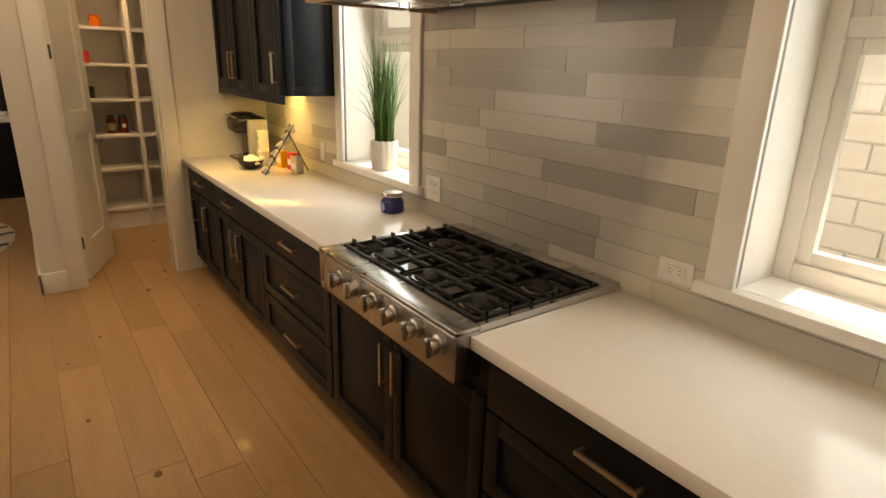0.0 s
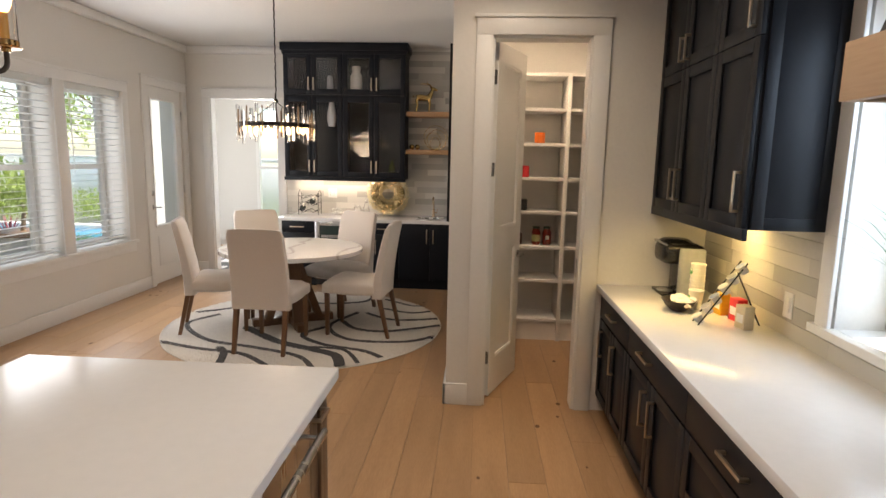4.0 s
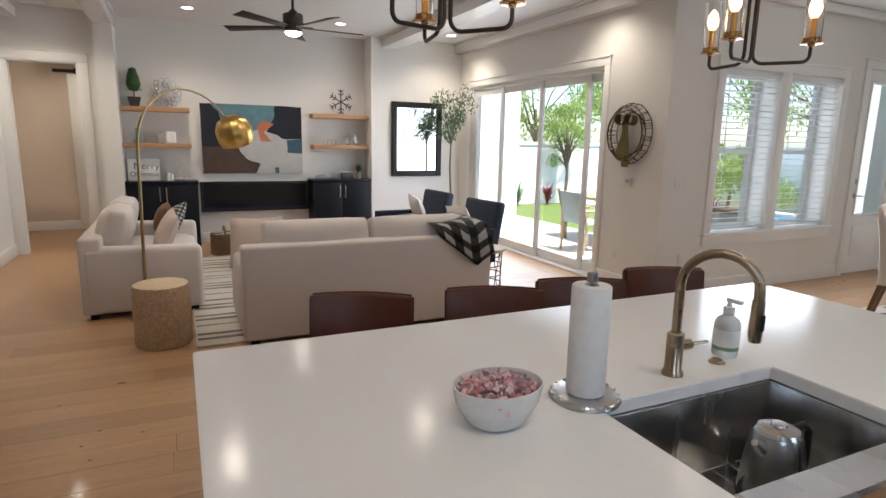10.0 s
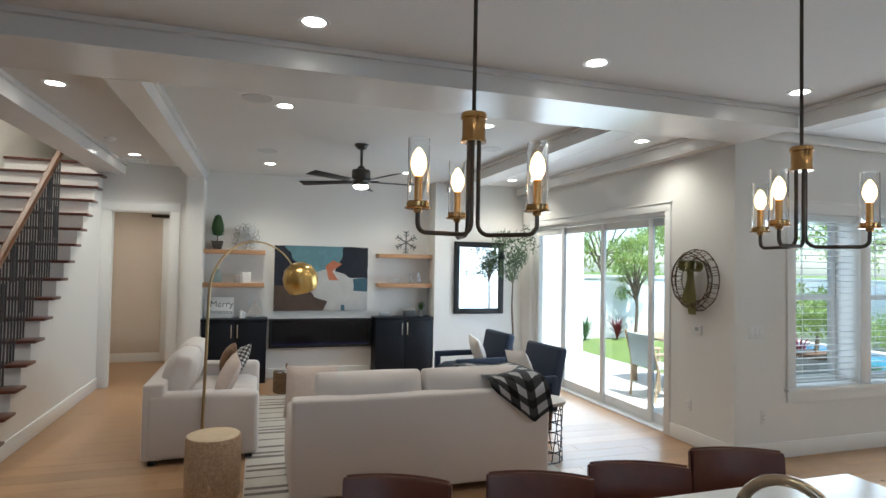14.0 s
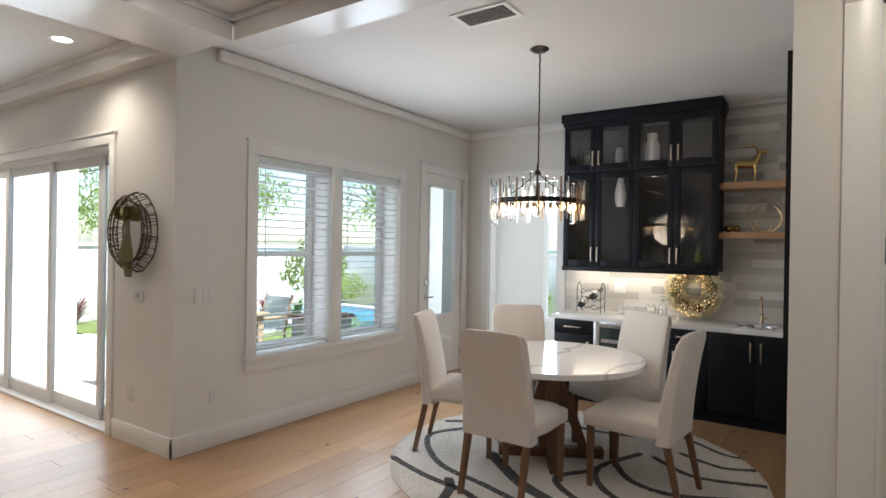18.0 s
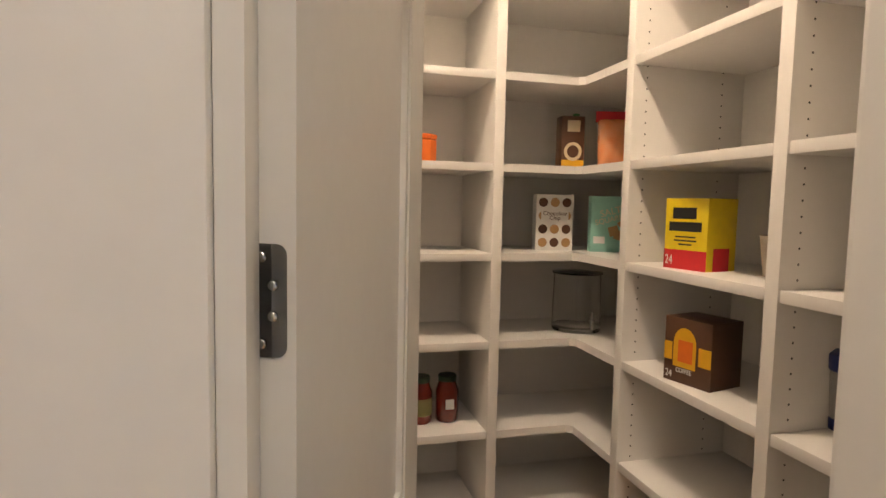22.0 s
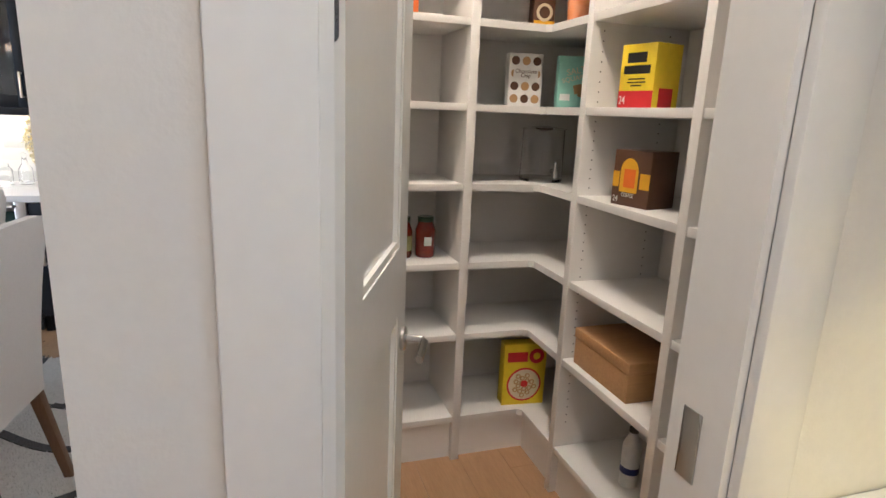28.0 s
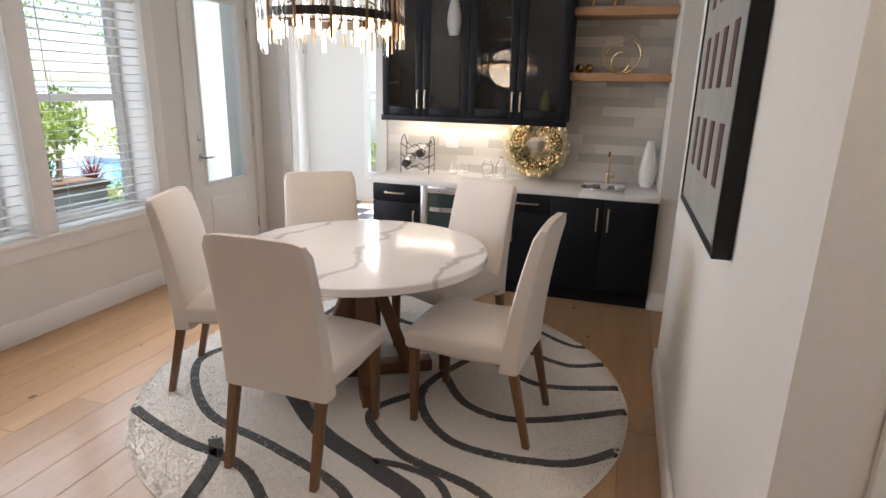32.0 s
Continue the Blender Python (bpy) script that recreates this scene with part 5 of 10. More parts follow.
for dark, mat in ((False, RUGM), (True, GREYRUG)):
    me = bpy.data.meshes.new("tufting")
    me.from_pydata(tuft[dark][0], [], tuft[dark][1])
    me.polygons.foreach_set("use_smooth", [True] * len(me.polygons))
    me.materials.append(mat)
    ob = new("tufting", me)
    ob.parent = rg
    ob["kind"] = "stuff"

# table
tb = thing("round_table", (TX, TY, 0.0), "round white marble table on a stained wood trestle base", "table")
VEIN = material("veined_marble", (0.80, 0.785, 0.765), 0.10, color2=(0.77, 0.75, 0.73), grain=4, rvar=0.03)
vn, vl_ = VEIN.node_tree.nodes, VEIN.node_tree.links
wv = vn.new("ShaderNodeTexWave")
wv.inputs["Scale"].default_value, wv.inputs["Distortion"].default_value, wv.inputs["Detail"].default_value, wv.inputs["Detail Scale"].default_value = 0.55, 9.0, 5.0, 1.2
rp = vn.new("ShaderNodeValToRGB")
rp.color_ramp.elements[0].position, rp.color_ramp.elements[1].position = 0.0, 0.022
rp.color_ramp.elements[0].color, rp.color_ramp.elements[1].color = (0.52, 0.48, 0.45, 1), (1, 1, 1, 1)
mx = vn.new("ShaderNodeMixRGB")
mx.blend_type, mx.inputs[0].default_value = "MULTIPLY", 0.7
tcv = vn.new("ShaderNodeTexCoord")
vl_.new(tcv.outputs["Object"], wv.inputs["Vector"])
vl_.new(wv.outputs["Fac"], rp.inputs[0])
src = VEIN.node_tree.nodes["Principled BSDF"].inputs["Base Color"].links[0].from_socket
vl_.new(src, mx.inputs[1])
vl_.new(rp.outputs[0], mx.inputs[2])
vl_.new(mx.outputs[0], vn["Principled BSDF"].inputs["Base Color"])
part("tabletop", lathe([(0, 0.712), (0.655, 0.712), (0.662, 0.717), (0.662, 0.748), (0.657, 0.753), (0, 0.753)], 72), VEIN, tb, "white marble top with grey veins")
part("apron_ring", lathe([(0, 0.675), (0.30, 0.675), (0.30, 0.712), (0, 0.712)], 32), WALNUT, tb)
for k in range(4):
    a = 30 + 90 * k
    leg = moved(box(-0.035, 0.035, -0.05, 0.05, 0, 0.69, 0.004), Matrix(((1, 0, -0.36, 0.26), (0, 1, 0, 0), (0, 0, 1, 0), (0, 0, 0, 1))))
    part("leg", moved(leg, pose(0, 0, 0.016, 0, 0, a)), WALNUT, tb)
    lo_ = moved(box(-0.045, 0.38, -0.045, 0.045, 0.016, 0.085, 0.006), pose(0, 0, 0, 0, 0, a))
    part("foot", lo_, WALNUT, tb)
part("post", box(-0.07, 0.07, -0.07, 0.07, 0.05, 0.69, 0.004), WALNUT, tb)

# chairs, facing +x when made
ch = thing("dining_chair", (-0.74, 6.115, 0.018), "cream upholstered parsons chair with tapered wooden legs", "chair", group="chairs round the table", rz=175)
b = moved(cushion(0.50, 0.49, 0.13, 0.02), pose(0.03, 0, 0.37))
part("seat", b, CHAIRCLOTH, ch)
b = bmesh.new()
n, rows = 12, []
for i in range(n + 1):
    t = i / n
    z = 0.36 + 0.66 * t
    xc = -0.225 - 0.11 * t * t - 0.01 * math.sin(math.pi * t)
    th, w = 0.10 - 0.042 * t, 0.485 - 0.03 * t
    if i == n:
        th *= 0.55
        w -= 0.03
    ring = []
    for k in range(20):
        a = 2 * math.pi * k / 20
        ca, sa = math.cos(a), math.sin(a)
        e = 0.28
        ring.append(b.verts.new((xc + th / 2 * math.copysign(abs(ca) ** e, ca) + 0.012 * (1 - (2 * 0.5 * math.copysign(abs(sa) ** e, sa)) ** 2), w / 2 * math.copysign(abs(sa) ** e, sa), z - (0.012 * (sa * sa) if i == n else 0))))
    rows.append(ring)
for r0, r1 in zip(rows, rows[1:]):
    for k in range(20):
        b.faces.new((r0[k], r0[(k + 1) % 20], r1[(k + 1) % 20], r1[k]))
b.faces.new(rows[0][::-1])
b.faces.new(rows[-1])
part("backrest", b, CHAIRCLOTH, ch)
for sx, tilt in ((0.235, 0), (-0.235, -0.09)):
    for sy in (-1, 1):
        v0 = box(-0.021, 0.021, -0.021, 0.021, 0, 0.40, 0.003)
        for v in v0.verts:
            k = v.co.z / 0.40
            v.co.x = v.co.x * (0.72 + 0.28 * k) + sx + tilt * (1 - k) * (1 - k)
            v.co.y = v.co.y * (0.72 + 0.28 * k) + sy * 0.205
        part("leg", v0, WALNUT, ch)


def facing(x, y, dx, dy):
    return pose(x, y, 0.018, 0, 0, math.degrees(math.atan2(dy, dx)))


copy_thing(ch, facing(-2.04, 6.06, 0.94, 0.34))
copy_thing(ch, facing(-1.385, 5.65, 0.03, 1.0))
copy_thing(ch, facing(-1.09, 6.77, -0.46, -0.88))
copy_thing(ch, facing(-1.83, 6.66, 0.60, -0.80))

# chandelier
CHX, CHY, RZ_ = -1.51, 6.18, 1.875
cd = thing("crystal_chandelier", (CHX, CHY, RZ_), "round bronze chandelier hung with clear glass rods, lit", "chandelier")
DARKB = material("dark_bronze", (0.055, 0.045, 0.038), 0.4, 0.8)
part("canopy", lathe([(0, 0), (0.065, 0), (0.07, -0.008), (0.05, -0.022), (0.012, -0.03), (0, -0.03)], 28, 0, 0, CEIL - RZ_), DARKB, cd)
b = bmesh.new()
z = CEIL - RZ_ - 0.03
i = 0
while z > 0.27:
    tube([(0.006 * (i % 2), 0.006 * ((i + 1) % 2), z), (0.006 * (i % 2), 0.006 * ((i + 1) % 2), z - 0.042)], 0.0055, 6, bm=b)
    z -= 0.036
    i += 1
part("chain", b, DARKB, cd)
part("stem", tube([(0, 0, 0.28), (0, 0, -0.01)], 0.008, 10), DARKB, cd)
part("hub", lathe([(0, 0.20), (0.022, 0.20), (0.026, 0.215), (0.016, 0.235), (0, 0.235)], 18), DARKB, cd)
part("ring", lathe([(0.300, -0.018), (0.318, -0.018), (0.318, 0.018), (0.300, 0.018), (0.300, -0.018)], 64), DARKB, cd)
for k in range(4):
    a = math.pi / 2 * k + 0.4
    part("ring_arm", tube([(0, 0, 0.215), (0.15 * math.cos(a), 0.15 * math.sin(a), 0.09), (0.305 * math.cos(a), 0.305 * math.sin(a), 0.012)], 0.004, 6), DARKB, cd)
    part("ring_arm", tube([(0, 0, -0.005), (0.303 * math.cos(a), 0.303 * math.sin(a), -0.005)], 0.005, 6), DARKB, cd)
TUBEG = material("aged_bronze_rod", (0.30, 0.20, 0.11), 0.35, 0.9, color2=(0.22, 0.14, 0.08))
CRYS = material("crystal_glass", (0.97, 0.98, 0.98), 0.03, trans=1.0, rvar=0.02, ior=1.5, color2=(0.95, 0.96, 0.96))
rnd = random.Random(3)
vars_ = []
for L in (0.20, 0.24, 0.28):
    bb = cyl(0, 0, -L / 2, L / 2, 0.0125, 8, bevel=0.002)
    o = part("glass_rod", bb, CRYS, cd, "clear glass rod", smooth=False)
    vars_.append((L, o.data))
    bpy.data.objects.remove(o)
slim = part("bronze_rod", cyl(0, 0, -0.11, 0.11, 0.0065, 8, bevel=0.0015), TUBEG, cd, "slim bronze rod")
slim.location = (0.328, 0, 0.01)
for k in range(1, 40):
    a = 2 * math.pi * k / 40
    L, me = vars_[k * 7 % 3]
    slimmer = k % 3 == 0
    ob = new("bronze_rod" if slimmer else "glass_rod", slim.data if slimmer else me)
    ob.parent = cd
    rr = 0.328
    ob.location = (rr * math.cos(a), rr * math.sin(a), rnd.uniform(-0.035, 0.05))
    ob.visible_shadow = False
for k in range(10):
    a = 2 * math.pi * k / 10 + 0.2
    part("candle_cup", cyl(0.265 * math.cos(a), 0.265 * math.sin(a), -0.012, 0.012, 0.014, 12), DARKB, cd)
    part("bulb", lathe([(0, -0.072), (0.008, -0.068), (0.018, -0.05), (0.019, -0.036), (0.009, -0.012), (0, -0.012)], 12, 0.265 * math.cos(a), 0.265 * math.sin(a), 0), BULB, cd, "glowing bulb")
ob = new("chandelier_lamp", bpy.data.lights.new("chandelier_lamp", "POINT"))
ob.data.energy, ob.data.color, ob.data.shadow_soft_size = 13 * LAMPS, (1.0, 0.80, 0.58), 0.2
ob.location = (CHX, CHY, RZ_ - 0.06)

# ---- bar ----
BZ, BFY = 0.862, 7.935


def bar_unit(x0, x1, fronts, name, label):
    c = thing(name, ((x0 + x1) / 2, BFY + 0.3, 0), label, "cabinet", group="bar base cabinets")
    part("body", box(x0 + 0.001, x1 - 0.001, BFY, BY - 0.003, 0.10, BZ - 0.042), NAVY, c, w=True, smooth=False)
    part("toe_kick", box(x0 + 0.001, x1 - 0.001, BFY + 0.03, BFY + 0.05, 0, 0.10), NAVY, c, w=True, smooth=False)
    for kind, a0, a1, z0, z1, hx in fronts:
        part("drawer_front" if kind == "d" else "door", slab(BFY, a0 + 0.002, a1 - 0.002, z0 + 0.002, z1 - 0.002, -1, 0.02, "y"), NAVY, c, w=True)
        if hx is not None:
            pull(c, hx, BFY - 0.02, z1 - 0.15 if kind == "p" else (z0 + z1) / 2, 0.17, kind == "p", (0, -1))


bar_unit(-2.10, -1.68, [("d", -2.10, -1.68, 0.68, BZ - 0.045, -1.90), ("p", -2.10, -1.68, 0.115, 0.675, -1.735)], "bar_cabinet", "black bar cabinet with a drawer over a door")
bar_unit(-0.98, -0.63, [("d", -0.98, -0.63, 0.68, BZ - 0.045, -0.81), ("p", -0.98, -0.63, 0.115, 0.675, -0.92)], "bar_cabinet", "black bar cabinet with a drawer over a door")
bar_unit(-0.63, 0.129, [("p", -0.63, -0.25, 0.115, BZ - 0.045, -0.29), ("p", -0.25, 0.129, 0.115, BZ - 0.045, -0.21)], "bar_sink_cabinet", "black two-door cabinet under the bar sink")
wf = thing("wine_fridge", (-1.33, BFY + 0.3, 0.0), "stainless steel under-counter wine fridge with a glass door", "fridge")
part("body", box(-1.679, -0.981, BFY, BY - 0.003, 0.02, BZ - 0.042), BLACKMETAL, wf, w=True, smooth=False)
b = bmesh.new()
for p in ((-1.675, -1.615, 0.10, 0.83), (-1.045, -0.985, 0.10, 0.83), (-1.615, -1.045, 0.10, 0.16), (-1.615, -1.045, 0.77, 0.83)):
    box(p[0], p[1], BFY - 0.03, BFY - 0.001, p[2], p[3], bm=b, bevel=0.003)
part("door", b, STEEL, wf, w=True)
part("glass", box(-1.615, -1.045, BFY - 0.018, BFY - 0.012, 0.16, 0.77), material("tinted_glass", (0.03, 0.05, 0.045), 0.04, spec=0.6), wf, w=True, smooth=False)
part("rack_front", box(-1.6, -1.06, BFY - 0.0255, BFY - 0.019, 0.62, 0.655), STEEL, wf, w=True)
part("handle", tube([(-1.62, BFY - 0.03, 0.80), (-1.62, BFY - 0.06, 0.80), (-1.04, BFY - 0.06, 0.80), (-1.04, BFY - 0.03, 0.80)], 0.008, 8), STEEL, wf, w=True)
b = bmesh.new()
SX0, SX1, SYa, SYb = -0.435, -0.115, 8.125, 8.355
for p in ((-2.135, SX0, 7.905, BY - 0.012), (SX1, 0.129, 7.905, BY - 0.012), (SX0, SX1, 7.905, SYa), (SX0, SX1, SYb, BY - 0.012)):
    box(*p, BZ - 0.04, BZ, bm=b, bevel=0.002)
solo("bar_worktop", b, QUARTZ, "white quartz bar worktop", "countertop", (-1.0, 8.2, BZ - 0.04))
bs = thing("bar_sink", (-0.275, 8.24, BZ - 0.2), "small steel undermount bar sink", "sink")
part("bowl", moved(lathe([(0, 0.05), (0.09, 0.05), (0.12, 0.07), (0.128, 0.198), (0.142, 0.2025), (0.142, 0.2), (0.134, 0.195), (0.126, 0.066), (0.09, 0.045), (0, 0.045)], 40), Matrix.Diagonal((1.22, 0.92, 1, 1))), STEEL, bs)
bf = thing("bar_faucet", (-0.255, 8.47, BZ), "champagne bronze bar faucet", "faucet")
part("base", lathe([(0, 0), (0.022, 0), (0.022, 0.01), (0.017, 0.015), (0.017, 0.09), (0.011, 0.1), (0, 0.1)], 20), BRONZE, bf)
part("neck", tube([(0, 0, 0.08), (0, 0, 0.20)] + [(0, -0.055 + 0.055 * math.cos(a), 0.20 + 0.055 * math.sin(a)) for a in [math.pi * i / 10 for i in range(1, 11)]] + [(0, -0.11, 0.165)], 0.010, 12), BRONZE, bf)
hbx = tube([(0.012, 0, 0.055), (0.05, 0, 0.055)], 0.010, 10)
tube([(0.045, 0, 0.055), (0.05, 0, 0.10)], 0.004, 8, bm=hbx)
part("lever", hbx, BRONZE, bf)

# glazed upper cabinets
UY, BX0, BX1 = 8.245, -2.145, -0.61
bu = thing("bar_wall_cabinet", (-1.4, 8.4, 1.34), "tall black wall cabinet with glass doors up to the ceiling", "cabinet")
INB = material("cabinet_interior", (0.016, 0.017, 0.019), 0.55, spec=0.3)
T_ = 0.02
b = bmesh.new()
for p in ((BX0, BX0 + T_, 1.34, 2.90), (BX1 - T_, BX1, 1.34, 2.90), (-1.405, -1.385, 1.34, 2.90), (BX0 + T_, BX1 - T_, 1.34, 1.36), (BX0 + T_, BX1 - T_, 2.35, 2.375), (BX0 + T_, BX1 - T_, 2.88, 2.90)):
    part("carcass_panel", box(p[0], p[1], UY, BY - 0.02, p[2], p[3]), INB, bu, w=True, smooth=False)
part("back_panel", box(BX0, BX1, BY - 0.02, BY - 0.003, 1.34, 2.90), INB, bu, w=True, smooth=False)
part("crown", join(box(BX0 - 0.03, BX1 + 0.03, UY - 0.05, BY - 0.003, 2.90, 2.995, 0.006), box(BX0 - 0.012, BX1 + 0.012, UY - 0.03, BY - 0.003, 2.86, 2.905, 0.004)), NAVY, bu, w=True)
part("light_rail", box(BX0 - 0.01, BX1 + 0.01, UY - 0.024, UY - 0.001, 1.31, 1.355, 0.003), NAVY, bu, w=True)
for zz in (1.62, 1.98):
    for xa, xb in ((BX0 + T_, -1.405), (-1.385, BX1 - T_)):
        sh = part("glass_shelf", box(xa, xb, UY + 0.02, BY - 0.021, zz, zz + 0.008), GLASSM, bu, w=True, smooth=False)
        sh.visible_shadow = False
xs = [BX0, -1.79, -1.395, -1.0, BX1]
for i in range(4):
    for z0, z1 in ((1.36, 2.352), (2.372, 2.885)):
        a0, a1 = xs[i] + 0.002, xs[i + 1] - 0.002
        b = bmesh.new()
        for p in ((a0, a0 + 0.06, z0, z1), (a1 - 0.06, a1, z0, z1), (a0 + 0.06, a1 - 0.06, z0, z0 + 0.07), (a0 + 0.06, a1 - 0.06, z1 - 0.07, z1)):
            box(p[0], p[1], UY - 0.022, UY - 0.001, p[2], p[3], bm=b, bevel=0.0015)
        part("door_frame", b, NAVY, bu, w=True)
        gp = part("door_glass", box(a0 + 0.058, a1 - 0.058, UY - 0.013, UY - 0.009, z0 + 0.068, z1 - 0.068), GLASSM, bu, "clear glass pane", w=True, smooth=False)
        gp.visible_shadow = False
        pull(bu, (a1 - 0.03) if i % 2 == 0 else (a0 + 0.03), UY - 0.022, z0 + 0.13, 0.15, True, (0, -1))
bl_ = area_lamp("under_cabinet_lamp", (-1.4, 8.46, 1.325), (-1.4, 8.46, 0), 1.4, 0.04, 5.0, (1.0, 0.86, 0.68))
for zz, nm in ((2.13, "upper"), (1.662, "lower")):
    solo("floating_shelf", box(BX1 + 0.002, 0.129, 8.29, BY - 0.012, zz, zz + 0.06, 0.003), SHELFOAK, "thick oak floating shelf beside the bar cabinet", "shelf", (-0.3, 8.4, zz), group="oak floating shelves")

GOLDB = material("polished_gold", (0.62, 0.44, 0.18), 0.22, 1.0)


def deer_shape():
    b = tube([(-0.075, 0, 0.16), (-0.03, 0, 0.165), (0.03, 0, 0.16), (0.075, 0, 0.165)], [0.034, 0.038, 0.034, 0.036], 12)
    tube([(0.07, 0, 0.17), (0.095, 0, 0.22), (0.11, 0, 0.265)], [0.034, 0.022, 0.018], 10, bm=b)
    tube([(0.10, 0, 0.268), (0.14, 0, 0.262), (0.165, 0, 0.252)], [0.022, 0.017, 0.010], 10, bm=b)
    for x in (-0.075, 0.07):
        for s in (-0.018, 0.018):
            tube([(x, s, 0.15), (x + 0.008, s, 0.08), (x - 0.004, s, 0.0)], [0.017, 0.010, 0.009], 8, bm=b)
    for s in (-1, 1):
        tube([(0.10, s * 0.008, 0.28), (0.075, s * 0.03, 0.31), (0.02, s * 0.05, 0.315), (-0.03, s * 0.055, 0.32)], [0.006, 0.005, 0.004, 0.003], 6, bm=b)
        tube([(0.05, s * 0.042, 0.313), (0.045, s * 0.05, 0.345)], [0.004, 0.002], 6, bm=b)
        tube([(0.095, s * 0.015, 0.27), (0.08, s * 0.035, 0.285)], [0.008, 0.003], 6, bm=b)
    tube([(-0.105, 0, 0.17), (-0.12, 0, 0.185)], [0.010, 0.004], 6, bm=b)
    return b


dr = solo("deer_figurine", deer_shape(), GOLDB, "gold reindeer figurine on the oak shelf", "figurine")
dr.matrix_world = pose(-0.41, 8.42, 2.191, 0, 0, 10) @ Matrix.Scale(1.1, 4)
for k, xx in enumerate((-0.545, -0.475)):
    o = solo("gold_ball", lathe([(0, -0.034)] + [(0.034 * math.sin(math.pi * i / 12), -0.034 * math.cos(math.pi * i / 12)) for i in range(1, 12)] + [(0, 0.034)], 20), GOLDB, "small gold ball ornament on the oak shelf", "ornament", group="gold balls")
    o.location = (xx, 8.42, 1.756)
kr = thing("ring_sculpture", (-0.24, 8.42, 1.723), "gold wire ring sculpture on the oak shelf", "sculpture")
for r, cx, cz, tilt in ((0.15, 0.0, 0.156, 5), (0.105, -0.03, 0.11, 25), (0.075, -0.01, 0.08, -30), (0.125, 0.012, 0.13, -12)):
    part("ring", moved(tube([(r * math.cos(a), 0, r * math.sin(a)) for a in [2 * math.pi * i / 36 for i in range(36)]], 0.0028, 6, closed=True), pose(cx, 0, cz, 0, 0, tilt)), GOLDB, kr)
part("base", lathe([(0, 0), (0.05, 0), (0.05, 0.004), (0, 0.005)], 20), GOLDB, kr)

# wreath of tinsel balls against the backsplash
tw = thing("gold_wreath", (-0.855, 8.44, BZ), "gold and silver tinsel wreath leaning on the backsplash", "wreath")
TINS = material("gold_tinsel", (0.93, 0.78, 0.42), 0.3, 0.9, color2=(0.86, 0.85, 0.74), grain=60, vary=0.3)
rnd = random.Random(8)
b = bmesh.new()
for i in range(3600):
    a, c = rnd.uniform(0, 6.283), rnd.uniform(0, 6.283)
    R_, r_ = 0.178, 0.098 * rnd.uniform(0.7, 1.06)
    p = Vector(((R_ + r_ * math.cos(c)) * math.cos(a), r_ * math.sin(c) * 0.8, (R_ + r_ * math.cos(c)) * math.sin(a)))
    s = rnd.uniform(0.006, 0.013)
    q = Euler((rnd.uniform(0, 6), rnd.uniform(0, 6), rnd.uniform(0, 6))).to_matrix()
    v = [b.verts.new(p + q @ Vector(c_) * s) for c_ in ((-1, -0.5, 0), (1, -0.5, 0.2), (1, 0.5, 0), (-1, 0.5, 0.2))]
    b.faces.new(v)
part("tinsel", moved(b, pose(0, 0, 0.282, 8)), TINS, tw, smooth=False)["kind"] = "stuff"
part("ring_core", moved(tube([(0.172 * math.cos(a), 0, 0.172 * math.sin(a)) for a in [2 * math.pi * i / 40 for i in range(40)]], 0.048, 10, closed=True), pose(0, 0, 0.282, 8)), material("wreath_core", (0.22, 0.17, 0.06), 0.6), tw)
# glints of the tinsel, put in as tiny glowing specks
tl = bmesh.new()
rr_ = [rnd.uniform(0, 6.283) for _ in range(60)]
for a in rr_:
    lathe([(0, -0.004), (0.004, 0), (0, 0.004)], 8, (0.172 + rnd.uniform(-0.075, 0.075)) * math.cos(a), -0.085, 0.27 + (0.172 + rnd.uniform(-0.06, 0.06)) * math.sin(a), bm=tl)
part("fairy_light", tl, BULB, tw, "tiny glowing specks for the glints of the tinsel")["kind"] = "stuff"

# bottle rack, glasses, jar, vase
wr = thing("wine_rack", (-1.87, 8.36, BZ), "black wire wine rack holding two dark bottles", "wine rack")
for yy in (-0.07, 0.07):
    for s in (-1, 1):
        part("upright", tube([(s * 0.13, yy, 0)] + [(s * 0.13, yy, 0.26)] + [(s * 0.13 + 0.0, yy * (1 - i / 6), 0.26 + 0.06 * math.sin(math.pi / 2 * i / 6)) for i in range(1, 7)], 0.004, 8), BLACKMETAL, wr)
    for z in (0.05, 0.14, 0.23):
        part("wave_rail", tube([(-0.13 + 0.26 * i / 24, yy, z + 0.018 * math.cos(4 * math.pi * i / 24)) for i in range(25)], 0.0035, 6), BLACKMETAL, wr)
BOTT = material("dark_bottle_glass", (0.008, 0.010, 0.007), 0.06, coat=0.5)
for px, pz in ((-0.065, 0.085), (0.065, 0.175)):
    bt = thing("wine_bottle", (-1.87 + px, 8.36 - 0.13, BZ + pz), "dark green wine bottle lying in the rack", "bottle", group="bottles in the rack")
    part("glass", moved(lathe([(0, 0), (0.034, 0.002), (0.037, 0.01), (0.037, 0.17), (0.03, 0.2), (0.014, 0.225), (0.0135, 0.285), (0.0155, 0.287), (0.0155, 0.295), (0, 0.296)], 24), pose(0, 0, 0, 75, 0, 180)), BOTT, bt)
    part("label", moved(lathe([(0.0375, 0.05), (0.0375, 0.13)], 24), pose(0, 0, 0, 75, 0, 180)), material("bottle_label", (0.55, 0.52, 0.47), 0.6), bt)
